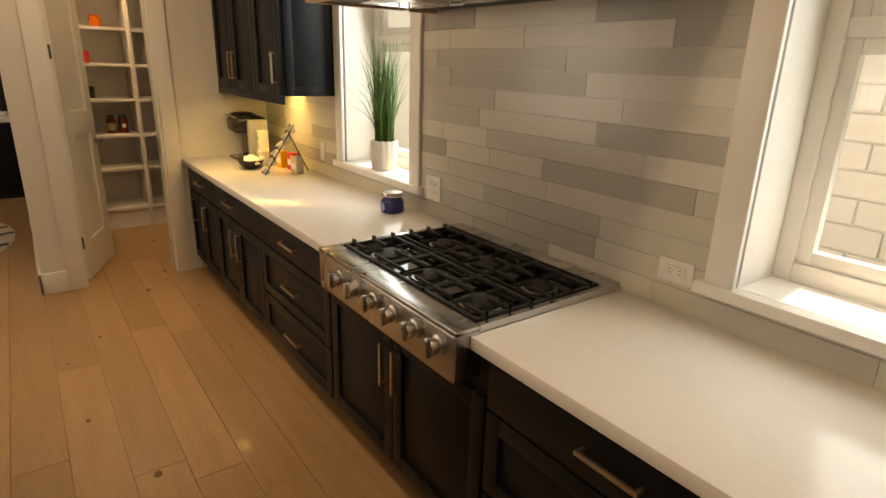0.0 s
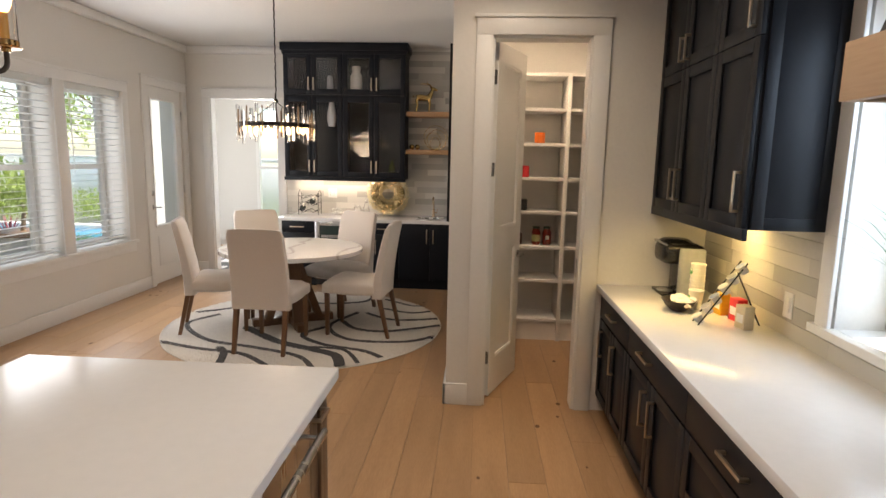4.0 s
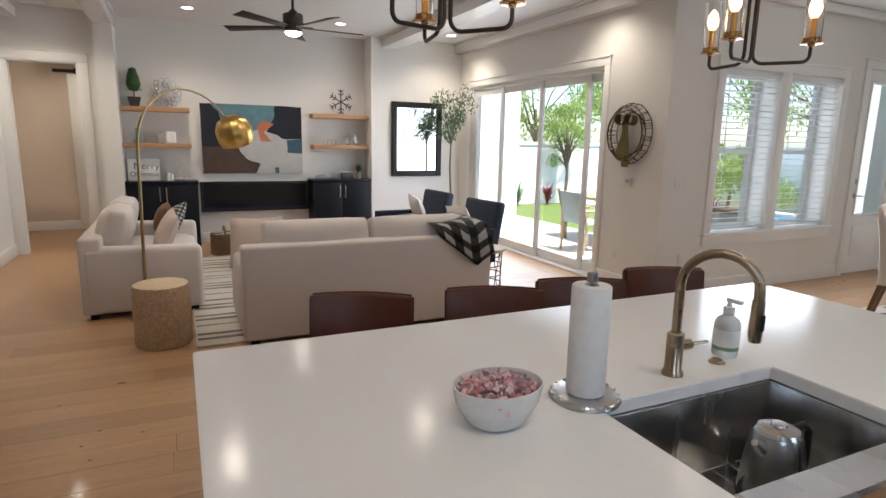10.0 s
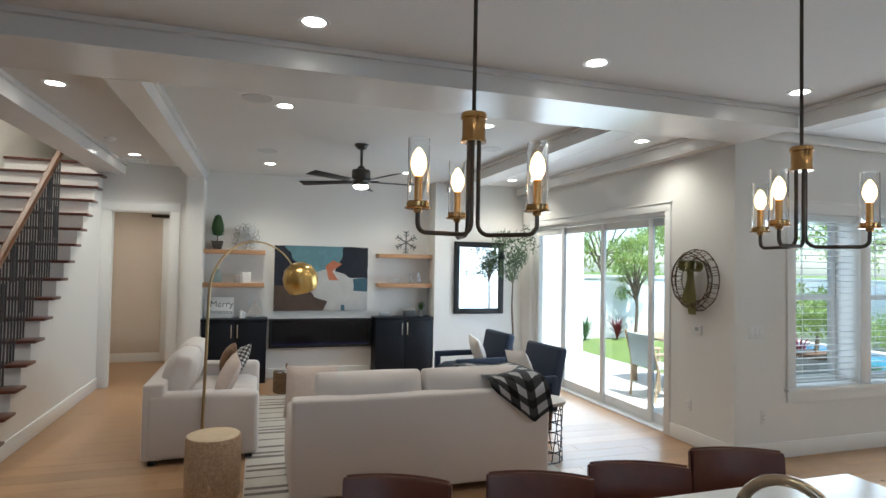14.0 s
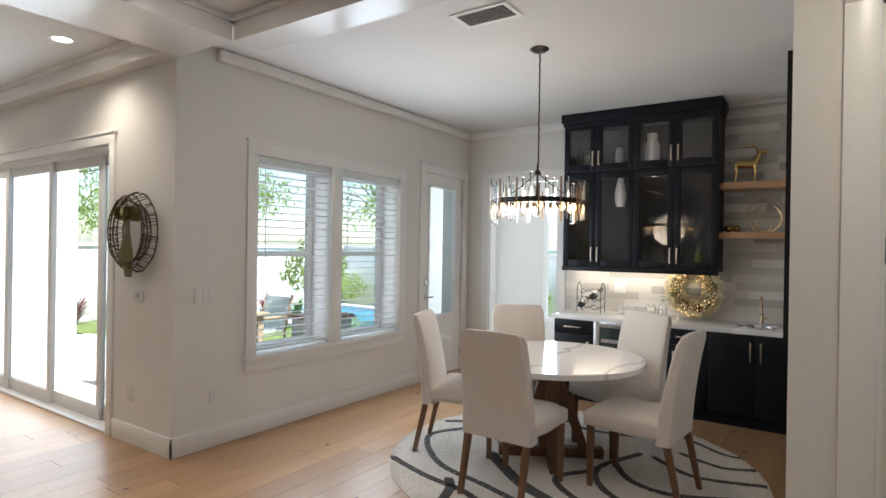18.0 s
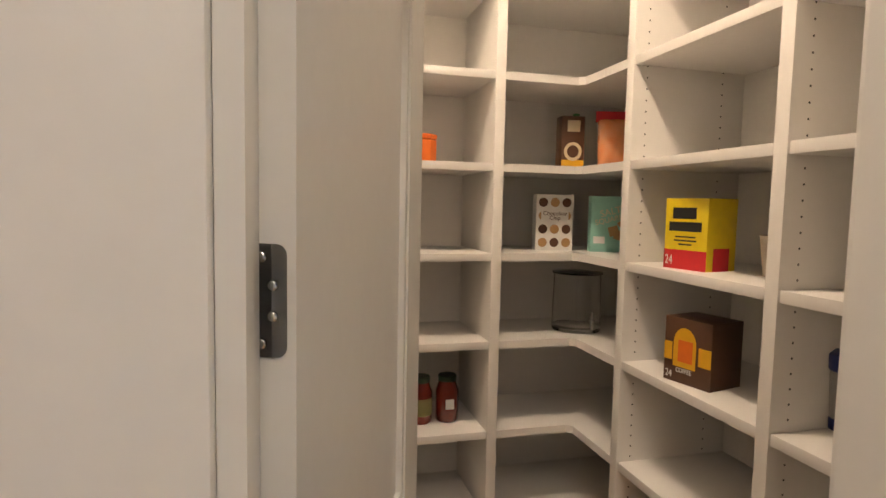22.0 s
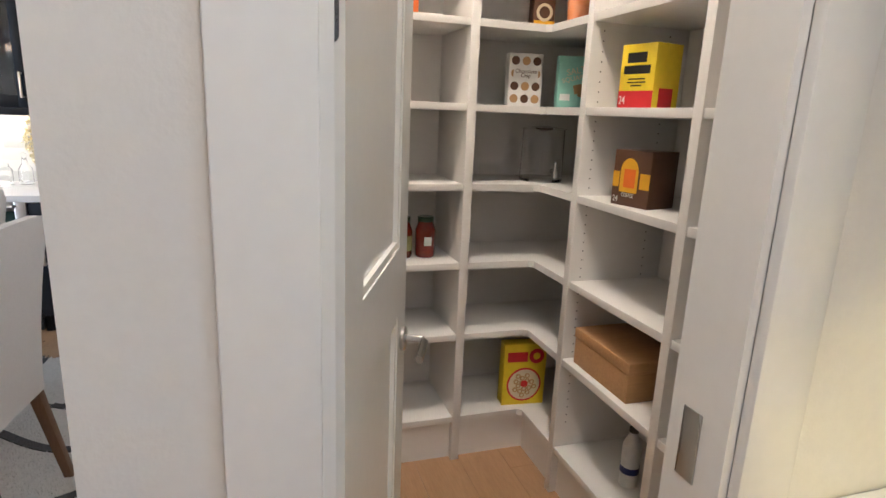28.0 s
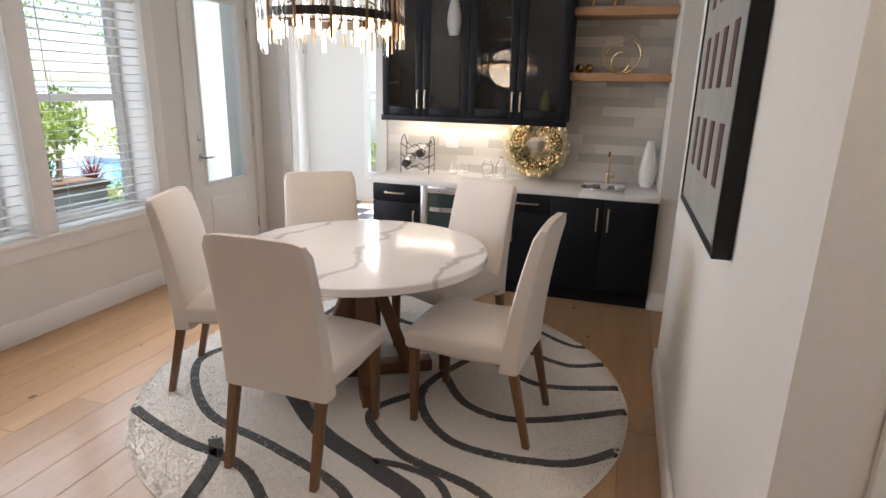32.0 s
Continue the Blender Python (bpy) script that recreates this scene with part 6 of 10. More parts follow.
for k in range(4):
    o = solo("stemless_glass", lathe([(0, 0.003), (0.018, 0.003), (0.02, 0.0), (0.032, 0.03), (0.034, 0.05), (0.027, 0.09), (0.0258, 0.09), (0.0325, 0.05), (0.0305, 0.031), (0.018, 0.007), (0, 0.006)], 24), GLASSM, "clear stemless wine glass on the bar", "glass", group="glasses on the bar")
    o.location = (-1.56 + 0.075 * (k % 2) + 0.02 * (k // 2), 8.40 + 0.08 * (k // 2), BZ)
    o.visible_shadow = False
jr = thing("glass_jar", (-1.25, 8.40, BZ), "clear glass jar beside a glass decanter", "jar")
o = part("jar", lathe([(0, 0.004), (0.04, 0.004), (0.045, 0.0), (0.047, 0.02), (0.047, 0.10), (0.03, 0.12), (0.03, 0.135), (0.028, 0.135), (0.028, 0.12), (0.044, 0.098), (0.044, 0.02), (0, 0.012)], 24), GLASSM, jr)
o.visible_shadow = False
dc = thing("decanter", (-1.14, 8.43, BZ), "clear glass decanter with a stopper", "decanter")
o = part("bottle", lathe([(0, 0.004), (0.035, 0.004), (0.04, 0.0), (0.042, 0.02), (0.040, 0.10), (0.015, 0.14), (0.015, 0.165), (0.013, 0.165), (0.013, 0.14), (0.037, 0.098), (0.038, 0.02), (0, 0.012)], 24), GLASSM, dc)
o.visible_shadow = False
part("stopper", lathe([(0, 0.158), (0.012, 0.165), (0.02, 0.185), (0.014, 0.205), (0, 0.21)], 16), CRYS, dc)
vs = solo("white_vase", lathe([(0, 0.002), (0.045, 0.0), (0.062, 0.06), (0.064, 0.12), (0.052, 0.22), (0.032, 0.32), (0.026, 0.36), (0.022, 0.36), (0.027, 0.32), (0.046, 0.22), (0, 0.05)], 28), WHITE, "tall matte white teardrop vase on the bar", "vase")
vs.location = (0.045, 8.42, BZ)
# things behind the glass doors
for nm, x, z, prof, mt, lb in (
        ("white_bottle_vase", -1.26, 2.376, [(0, 0), (0.07, 0), (0.075, 0.01), (0.075, 0.25), (0.055, 0.28), (0.05, 0.30), (0.055, 0.32), (0.055, 0.36), (0.05, 0.365), (0, 0.365)], WHITE, "tall white ceramic bottle vase behind glass"),
        ("glass_decanter", -1.95, 2.376, [(0, 0), (0.07, 0), (0.075, 0.02), (0.03, 0.12), (0.018, 0.15), (0.03, 0.19), (0, 0.2)], CRYS, "clear glass decanter behind glass"),
        ("glass_cone", -0.83, 2.376, [(0, 0), (0.06, 0), (0.06, 0.015), (0.02, 0.12), (0.025, 0.16), (0.01, 0.22), (0, 0.22)], CRYS, "clear glass cone ornament behind glass"),
        ("grey_vase", -1.60, 2.376, [(0, 0), (0.035, 0), (0.04, 0.1), (0.035, 0.22), (0.025, 0.25), (0, 0.25)], material("grey_ceramic", (0.30, 0.30, 0.31), 0.4), "slim grey vase behind glass"),
        ("ribbed_vase", -1.58, 1.99, [(0, 0), (0.04, 0), (0.06, 0.10), (0.055, 0.18), (0.03, 0.30), (0.022, 0.36), (0, 0.36)], WHITE, "tall ribbed white vase behind glass"),
        ("glass_pitcher", -1.17, 1.362, [(0, 0), (0.05, 0), (0.055, 0.02), (0.045, 0.18), (0.055, 0.22), (0, 0.22)], CRYS, "clear glass pitcher behind glass"),
        ("green_bottle", -0.80, 1.362, [(0, 0), (0.04, 0), (0.04, 0.14), (0.015, 0.18), (0.015, 0.22), (0, 0.22)], material("olive_glass", (0.10, 0.12, 0.03), 0.1), "olive green bottle behind glass")):
    o = solo(nm, lathe(prof, 24), mt, lb, "vase")
    o.location = (x, 8.40, z)

# painting on the pantry wall
pa = thing("canvas_painting", (PX - 0.02, 5.75, 1.145), "grey canvas with rows of dark red oblongs, black frame", "painting")
AY0, AY1, AZ0, AZ1 = 5.26, 6.26, 1.145, 2.42
part("frame", join(join(box(PX - 0.052, PX - 0.002, AY0, AY1, AZ0, AZ0 + 0.02), box(PX - 0.052, PX - 0.002, AY0, AY1, AZ1 - 0.02, AZ1)), join(box(PX - 0.052, PX - 0.002, AY0, AY0 + 0.02, AZ0 + 0.02, AZ1 - 0.02), box(PX - 0.052, PX - 0.002, AY1 - 0.02, AY1, AZ0 + 0.02, AZ1 - 0.02))), BLACKMETAL, pa, w=True, smooth=False)
part("canvas", box(PX - 0.046, PX - 0.01, AY0 + 0.02, AY1 - 0.02, AZ0 + 0.02, AZ1 - 0.02), material("grey_canvas", (0.33, 0.33, 0.31), 0.9, color2=(0.26, 0.26, 0.245), grain=9, bump=0.4, bump_scale=60), pa, w=True, smooth=False)
DRED = material("dark_red_paint", (0.085, 0.032, 0.03), 0.7, color2=(0.06, 0.022, 0.02))
for r in range(4):
    for c in range(4):
        part("painted_oblong", box(PX - 0.048, PX - 0.0458, AY0 + 0.15 + 0.20 * c, AY0 + 0.23 + 0.20 * c, AZ0 + 0.17 + 0.28 * r, AZ0 + 0.35 + 0.28 * r), DRED, pa, w=True, smooth=False)

# ---- pantry ----
LV = [2.345, 2.055, 1.76, 1.465, 1.17, 0.862, 0.565, 0.2]
PFY, PFX, PB, PR = 6.06, 1.37, 6.418, 1.748
su = thing("pantry_shelving", (0.9, 6.2, 0), "white built-in pantry shelving in an L", "shelving")
for x0 in (0.24, 1.062):
    part("upright", box(x0, x0 + 0.034, PFY, PB, 0, LV[0], 0.001), MELAMINE, su, w=True)
for y0 in (5.765, 5.22, 4.69):
    part("upright", box(PFX, PR, y0, y0 + 0.034, 0, LV[0], 0.001), MELAMINE, su, w=True)
part("back", box(0.275, PR, PB - 0.006, PB, 0.1, LV[0]), MELAMINE, su, w=True, smooth=False)
for z in LV:
    th = 0.026
    part("shelf", box(0.275, 1.061, PFY + 0.004, PB - 0.007, z - th, z, 0.001), MELAMINE, su, w=True)
    b = bmesh.new()
    pts = [(1.097, PFY + 0.004), (1.355, PFY + 0.004), (PFX + 0.004, PFY - 0.012), (PFX + 0.004, 5.80), (PR, 5.80), (PR, PB - 0.007), (1.097, PB - 0.007)]
    lo_, up_ = [b.verts.new((*p, z - th)) for p in pts], [b.verts.new((*p, z)) for p in pts]
    b.faces.new(lo_[::-1])
    b.faces.new(up_)
    for i in range(len(pts)):
        j = (i + 1) % len(pts)
        b.faces.new((lo_[i], lo_[j], up_[j], up_[i]))
    part("corner_shelf", b, MELAMINE, su, w=True, smooth=False)
    part("shelf", box(PFX + 0.004, PR, 5.255, 5.764, z - th, z, 0.001), MELAMINE, su, w=True)
    part("shelf", box(PFX + 0.004, PR, 4.76, 5.219, z - th, z, 0.001), MELAMINE, su, w=True)
part("plinth", box(0.275, 1.40, PFY + 0.03, PFY + 0.05, 0, 0.164), MELAMINE, su, w=True, smooth=False)
part("plinth", box(PFX + 0.03, PFX + 0.05, 4.78, PFY + 0.03, 0, 0.164), MELAMINE, su, w=True, smooth=False)
HOLE = material("pin_hole", (0.06, 0.06, 0.06), 0.8)
hb = bmesh.new()


def dot(c, n, r=0.0028):
    q = Vector(n).to_track_quat("Z", "Y").to_matrix()
    v = [hb.verts.new(Vector(c) + q @ Vector((r * math.cos(a), r * math.sin(a), 0))) for a in [math.pi * k / 3 for k in range(6)]]
    hb.faces.new(v)


for k in range(62):
    z = 0.30 + 0.032 * k
    for xx in (PFX + 0.045, PFX + 0.30):
        for y0 in (5.765, 5.22):
            dot((xx, y0 - 0.0006, z), (0, -1, 0))
            dot((xx, y0 + 0.0346, z), (0, 1, 0))
part("pin_holes", hb, HOLE, su, w=True, smooth=False)["kind"] = "stuff"


def letters(text, size, mat, m, parent, name="lettering", align="CENTER"):
    cu = bpy.data.curves.new(name, "FONT")
    cu.body, cu.size, cu.align_x, cu.extrude = text, size, align, 0.0004
    tmp = bpy.data.objects.new(name, cu)
    me = bpy.data.meshes.new_from_object(tmp)
    bpy.data.objects.remove(tmp)
    me.materials.append(mat)
    ob = new(name, me)
    ob.parent = parent
    ob.matrix_basis = m
    return ob


def card(name, w, d, h, m, mat, label, category="box"):
    """A carton with its front towards local -y, its base on local z = 0."""
    t = new(name)
    t.matrix_world = m
    tagged(t, label, category)
    part("carton", box(-w / 2, w / 2, -d / 2, d / 2, 0, h, 0.0015), mat, t)
    return t


def flat(t, x0, x1, z0, z1, d, mat, name="print", k=0):
    return part(name, box(x0, x1, -d / 2 - 0.0006 - 0.0004 * k, -d / 2 + 0.0002, z0, z1), mat, t, smooth=False)


PRINT = {k: material(k, c, 0.45) for k, c in dict(print_white=(0.80, 0.79, 0.77), print_brown=(0.10, 0.045, 0.025), print_red=(0.62, 0.03, 0.035), print_yellow=(0.82, 0.62, 0.02),
         print_teal=(0.28, 0.58, 0.50), print_orange=(0.75, 0.16, 0.02), print_tan=(0.45, 0.27, 0.12), print_black=(0.02, 0.02, 0.02), print_cream=(0.66, 0.56, 0.38), print_gold=(0.75, 0.40, 0.02)).items()}
# cookie thins carton
c = card("cookie_box", 0.135, 0.05, 0.20, pose(1.337, 6.19, LV[3], 0, 0, -8), PRINT["print_white"], "white cookie box with rows of round cookies")
for r in range(4):
    for k in range(3):
        if r == 2 and False:
            continue
        part("cookie_print", moved(cyl(0, 0, -0.0006, 0.0006, 0.0165, 14), pose(-0.043 + 0.043 * k, -0.0255, 0.03 + 0.0475 * r, 90)), PRINT[("print_tan", "print_brown", "print_tan", "print_brown")[(r + k) % 4]], c)
flat(c, -0.05, 0.05, 0.108, 0.142, 0.05, PRINT["print_white"], k=2)
letters("Chocolate", 0.021, PRINT["print_brown"], pose(0, -0.0272, 0.127, 90), c)
letters("Chip", 0.021, PRINT["print_brown"], pose(0, -0.0272, 0.111, 90), c)
# salty squares carton
c = card("cracker_box", 0.14, 0.05, 0.198, pose(1.53, 6.13, LV[3], 0, 0, -16), PRINT["print_teal"], "teal cracker box printed with square crackers")
letters("SALTY", 0.034, PRINT["print_cream"], pose(0.01, -0.0262, 0.135, 90, 0, 0) @ pose(0, 0, 0, 0, 0, 14), c)
letters("SQUARES", 0.026, PRINT["print_cream"], pose(0.0, -0.0262, 0.108, 90, 0, 0) @ pose(0, 0, 0, 0, 0, 14), c)
for x, z, a in ((0.03, 0.06, 20), (0.045, 0.10, 50), (0.01, 0.075, -15)):
    part("cracker_print", moved(box(-0.017, 0.017, -0.0005, 0.0005, -0.017, 0.017), pose(x, -0.0258, z, 0, a, 0)), PRINT["print_tan"], c, smooth=False)
flat(c, -0.06, -0.02, 0.03, 0.055, 0.05, PRINT["print_white"])
# yellow and brown coffee-pod cartons, fronts towards the door
c = card("coffee_pod_box", 0.19, 0.11, 0.19, pose(1.475, 5.585, LV[3], 0, 0, -78) @ Matrix.Diagonal((0.70, 1, 0.98, 1)), PRINT["print_yellow"], "yellow and red coffee pod carton")
flat(c, -0.0952, 0.0952, 0.0, 0.052, 0.11, PRINT["print_red"])
flat(c, -0.06, 0.045, 0.135, 0.165, 0.11, PRINT["print_black"], "name_bar")
flat(c, -0.075, 0.07, 0.102, 0.127, 0.11, PRINT["print_black"], "name_bar")
letters("24", 0.036, PRINT["print_white"], pose(-0.07, -0.0565, 0.012, 90), c)
for k, (x0, x1) in enumerate(((-0.045, 0.045), (-0.05, 0.05), (-0.03, 0.03))):
    flat(c, x0, x1, 0.085 - 0.010 * k, 0.089 - 0.010 * k, 0.11, PRINT["print_black"])
part("side_print", box(0.0951, 0.0957, -0.03, 0.03, 0.0, 0.06), PRINT["print_red"], c, smooth=False)
c = card("coffee_carton", 0.185, 0.12, 0.18, pose(1.47, 5.545, LV[4], 0, 0, -76) @ Matrix.Diagonal((0.76, 1, 0.95, 1)), PRINT["print_brown"], "dark brown coffee pod carton with a golden arch")
b = bmesh.new()
pr = [(-0.045, 0.045)] + [(0.045 * math.cos(math.pi - math.pi * i / 12), 0.11 + 0.045 * math.sin(math.pi * i / 12)) for i in range(13)] + [(0.045, 0.045)]
b.faces.new([b.verts.new((x - 0.01, -0.0608, z)) for x, z in pr])
part("arch_print", b, PRINT["print_gold"], c, smooth=False)
flat(c, -0.035, 0.022, 0.06, 0.12, 0.12, PRINT["print_orange"], k=3)
flat(c, -0.092, -0.06, 0.06, 0.11, 0.12, PRINT["print_gold"], k=1)
flat(c, 0.045, 0.092, 0.06, 0.11, 0.12, PRINT["print_gold"], k=1)
letters("COFFEE", 0.018, PRINT["print_white"], pose(-0.01, -0.0612, 0.03, 90), c)
letters("24", 0.028, PRINT["print_white"], pose(-0.07, -0.0612, 0.012, 90), c)
# cereal
c = card("cereal_box", 0.19, 0.065, 0.28, pose(1.40, 6.13, LV[7], 0, 0, -6), PRINT["print_yellow"], "bright yellow cereal box printed with a bowl")
part("bowl_print", moved(cyl(0, 0, -0.0006, 0.0006, 0.078, 32), pose(0, -0.0335, 0.095, 90)), PRINT["print_red"], c)
part("bowl_print", moved(cyl(0, 0, -0.0006, 0.0006, 0.070, 32), pose(0, -0.0345, 0.095, 90)), PRINT["print_cream"], c)
for k in range(16):
    a, r = k * 2.4, 0.013 * math.sqrt(k)
    part("hoop_print", moved(tube([(0.009 * math.cos(q), 0.009 * math.sin(q), 0) for q in [2 * math.pi * i / 10 for i in range(10)]], 0.003, 5, closed=True), pose(r * math.cos(a), -0.0355, 0.095 + r * math.sin(a), 90)), PRINT["print_tan"], c)
part("berry_print", moved(cyl(0, 0, -0.0006, 0.0006, 0.016, 14), pose(0, -0.038, 0.10, 90)), PRINT["print_red"], c)
flat(c, -0.08, 0.01, 0.20, 0.245, 0.065, PRINT["print_red"], "name_bar")
part("name_ring", moved(lathe([(0.016, -0.0006), (0.034, -0.0006), (0.034, 0.0006), (0.016, 0.0006), (0.016, -0.0006)], 24), pose(0.05, -0.0335, 0.225, 90)), PRINT["print_red"], c)
# soup carton, bag of crisps, orange tin
c = card("soup_carton", 0.085, 0.06, 0.185, pose(1.40, 6.20, LV[2], 0, 0, -6), PRINT["print_brown"], "brown soup carton with a green screw cap")
flat(c, -0.022, 0.025, 0.13, 0.17, 0.06, PRINT["print_cream"])
part("cup_print", moved(lathe([(0.022, -0.0006), (0.033, -0.0006), (0.033, 0.0006), (0.022, 0.0006), (0.022, -0.0006)], 20), pose(0, -0.0308, 0.06, 90)), PRINT["print_cream"], c)
flat(c, -0.042, 0.042, 0.0, 0.03, 0.06, PRINT["print_gold"])
part("cap", cyl(0.02, 0.0, 0.185, 0.197, 0.012, 14), material("cap_green", (0.03, 0.16, 0.05), 0.4), c)
bg = thing("snack_bag", (1.535, 6.12, LV[2]), "orange resealable bag of snacks", "bag")
part("bag", moved(cushion(0.115, 0.17, 0.045, 0.018, 8, 4), pose(0, 0.02, 0.085, 84, 0, -12)), material("orange_film", (0.72, 0.22, 0.06), 0.25, color2=(0.62, 0.30, 0.16), grain=20, coat=0.3), bg)
part("zip_top", moved(box(-0.06, 0.06, -0.004, 0.004, 0.165, 0.205, 0.002), pose(0, 0.025, 0, 0, 0, -12)), PRINT["print_red"], bg)
tn = thing("orange_tin", (0.855, 6.20, LV[2]), "small bright orange lidded tin on the pantry shelf", "tin")
part("tin", moved(cyl(0, 0, 0, 0.078, 0.047, 8, bevel=0.004), pose(0, 0, 0, 0, 0, 22)), PRINT["print_orange"], tn, smooth=False)
part("lid", moved(cyl(0, 0, 0.0785, 0.096, 0.049, 8, bevel=0.004), pose(0, 0, 0, 0, 0, 22)), PRINT["print_orange"], tn, smooth=False)
SAUCE = material("tomato_sauce", (0.20, 0.018, 0.008), 0.12, color2=(0.15, 0.012, 0.006), coat=0.6)
for xx, lm in ((0.862, "print_cream"), (0.958, "print_white")):
    j = thing("sauce_jar", (xx, 6.20, LV[5]), "glass jar of red tomato sauce with a dark lid", "jar", group="sauce jars")
    part("jar", lathe([(0, 0), (0.036, 0), (0.041, 0.008), (0.041, 0.11), (0.032, 0.135), (0.030, 0.145), (0, 0.145)], 24), SAUCE, j)
    part("lid", lathe([(0, 0.143), (0.032, 0.143), (0.033, 0.16), (0.031, 0.163), (0, 0.163)], 24), material("lid_dark", (0.03, 0.05, 0.03), 0.3, 0.4), j)
    part("label", lathe([(0.0415, 0.03), (0.0415, 0.09)], 24) if lm == "print_cream" else moved(box(-0.015, 0.015, -0.0425, -0.0405, 0.05, 0.085), pose(0, 0, 0)), PRINT[lm] if lm == "print_white" else material("olive_label", (0.32, 0.30, 0.12), 0.6), j)
for xx, nm, mt, z in ((0.70, "jar_tall", PRINT["print_brown"], LV[5]), (0.735, "dark_tin", PRINT["print_black"], LV[4]), (0.74, "red_can", PRINT["print_red"], LV[3])):
    o = solo(nm, lathe([(0, 0), (0.034, 0), (0.036, 0.004), (0.036, 0.09), (0.034, 0.094), (0.030, 0.095), (0.030, 0.1), (0, 0.1)], 22), mt, "small dark grocery tin on the shelf", "tin")
    o.location = (xx, 6.20, z)
dp = thing("drink_dispenser", (1.45, 6.20, LV[4]), "clear glass drink dispenser with a chrome tap", "dispenser")
o = part("jar", lathe([(0, 0.012), (0.078, 0.012), (0.088, 0.0), (0.090, 0.02), (0.086, 0.21), (0.082, 0.21), (0.086, 0.022), (0, 0.018)], 36), GLASSM, dp)
o.visible_shadow = False
o = part("lid", lathe([(0, 0.225), (0.03, 0.222), (0.092, 0.216), (0.092, 0.210), (0, 0.212)], 36), CRYS, dp)
part("lid_knob", lathe([(0, 0.20), (0.02, 0.205), (0.024, 0.215), (0.012, 0.222), (0, 0.222)], 18), STEEL, dp)
hbz = tube([(0, -0.088, 0.05), (0, -0.125, 0.05), (0, -0.125, 0.025)], 0.010, 10)
tube([(0, -0.118, 0.055), (0, -0.118, 0.085)], 0.006, 8, bm=hbz)
part("tap", hbz, STEEL, dp)
tm = thing("travel_tumbler", (1.55, 5.20, LV[4]), "steel travel tumbler with blue bands", "tumbler")
part("cup", lathe([(0, 0), (0.032, 0), (0.035, 0.01), (0.042, 0.15), (0, 0.15)], 24), STEEL, tm)
BLUEP = material("blue_plastic", (0.02, 0.03, 0.16), 0.3)
part("band", lathe([(0.0335, 0.0), (0.036, 0.002), (0.037, 0.025), (0.035, 0.026)], 24), BLUEP, tm)
part("lid", lathe([(0.0405, 0.125), (0.044, 0.13), (0.045, 0.16), (0.03, 0.17), (0, 0.17)], 24), BLUEP, tm)
pcup = solo("paper_cup", lathe([(0, 0.002), (0.026, 0), (0.036, 0.095), (0.038, 0.098), (0.034, 0.098), (0.025, 0.006), (0, 0.006)], 24), material("kraft_paper", (0.62, 0.54, 0.44), 0.8), "beige paper cup beside the yellow carton", "cup")
pcup.location = (1.56, 5.42, LV[3])
wbx = thing("wooden_box", (1.53, 5.57, LV[6]), "pale wooden keepsake box with a lid", "box")
WBM = material("pale_wood_box", (0.52, 0.30, 0.13), 0.5, color2=(0.42, 0.23, 0.10), grain=20, stretch=(0.6, 6, 6))
part("body", box(-0.13, 0.13, -0.16, 0.16, 0, 0.095, 0.003), WBM, wbx)
part("lid", box(-0.133, 0.133, -0.163, 0.163, 0.097, 0.135, 0.003), WBM, wbx)
bo = thing("water_bottle", (1.52, 5.50, LV[7]), "printed white bottle at the bottom of the pantry", "bottle")
part("body", lathe([(0, 0), (0.03, 0), (0.032, 0.15), (0.014, 0.19), (0.014, 0.2), (0, 0.2)], 20), PRINT["print_white"], bo)
part("print_band", lathe([(0.0325, 0.05), (0.0328, 0.075)], 20), BLUEP, bo)
part("cap", cyl(0, 0, 0.2, 0.215, 0.016, 16), PRINT["print_black"], bo)
st_ = thing("stacked_saucers", (1.55, 5.10, LV[3]), "small stack of white saucers", "saucers")
for k in range(3):
    part("saucer", lathe([(0, 0.004), (0.03, 0.0), (0.06, 0.014), (0.062, 0.016), (0.03, 0.006), (0, 0.008)], 28, 0, 0, 0.016 * k), WHITE, st_)

# ---- pendants over the island ----
TUBEB = material("oil_bronze", (0.085, 0.065, 0.05), 0.35, 0.9)
BRASS = material("antique_brass", (0.58, 0.34, 0.13), 0.22, 1.0, color2=(0.5, 0.29, 0.11))
CANDLE = material("brass_candle_sleeve", (0.72, 0.40, 0.13), 0.3, 0.9, color2=(0.64, 0.34, 0.10))


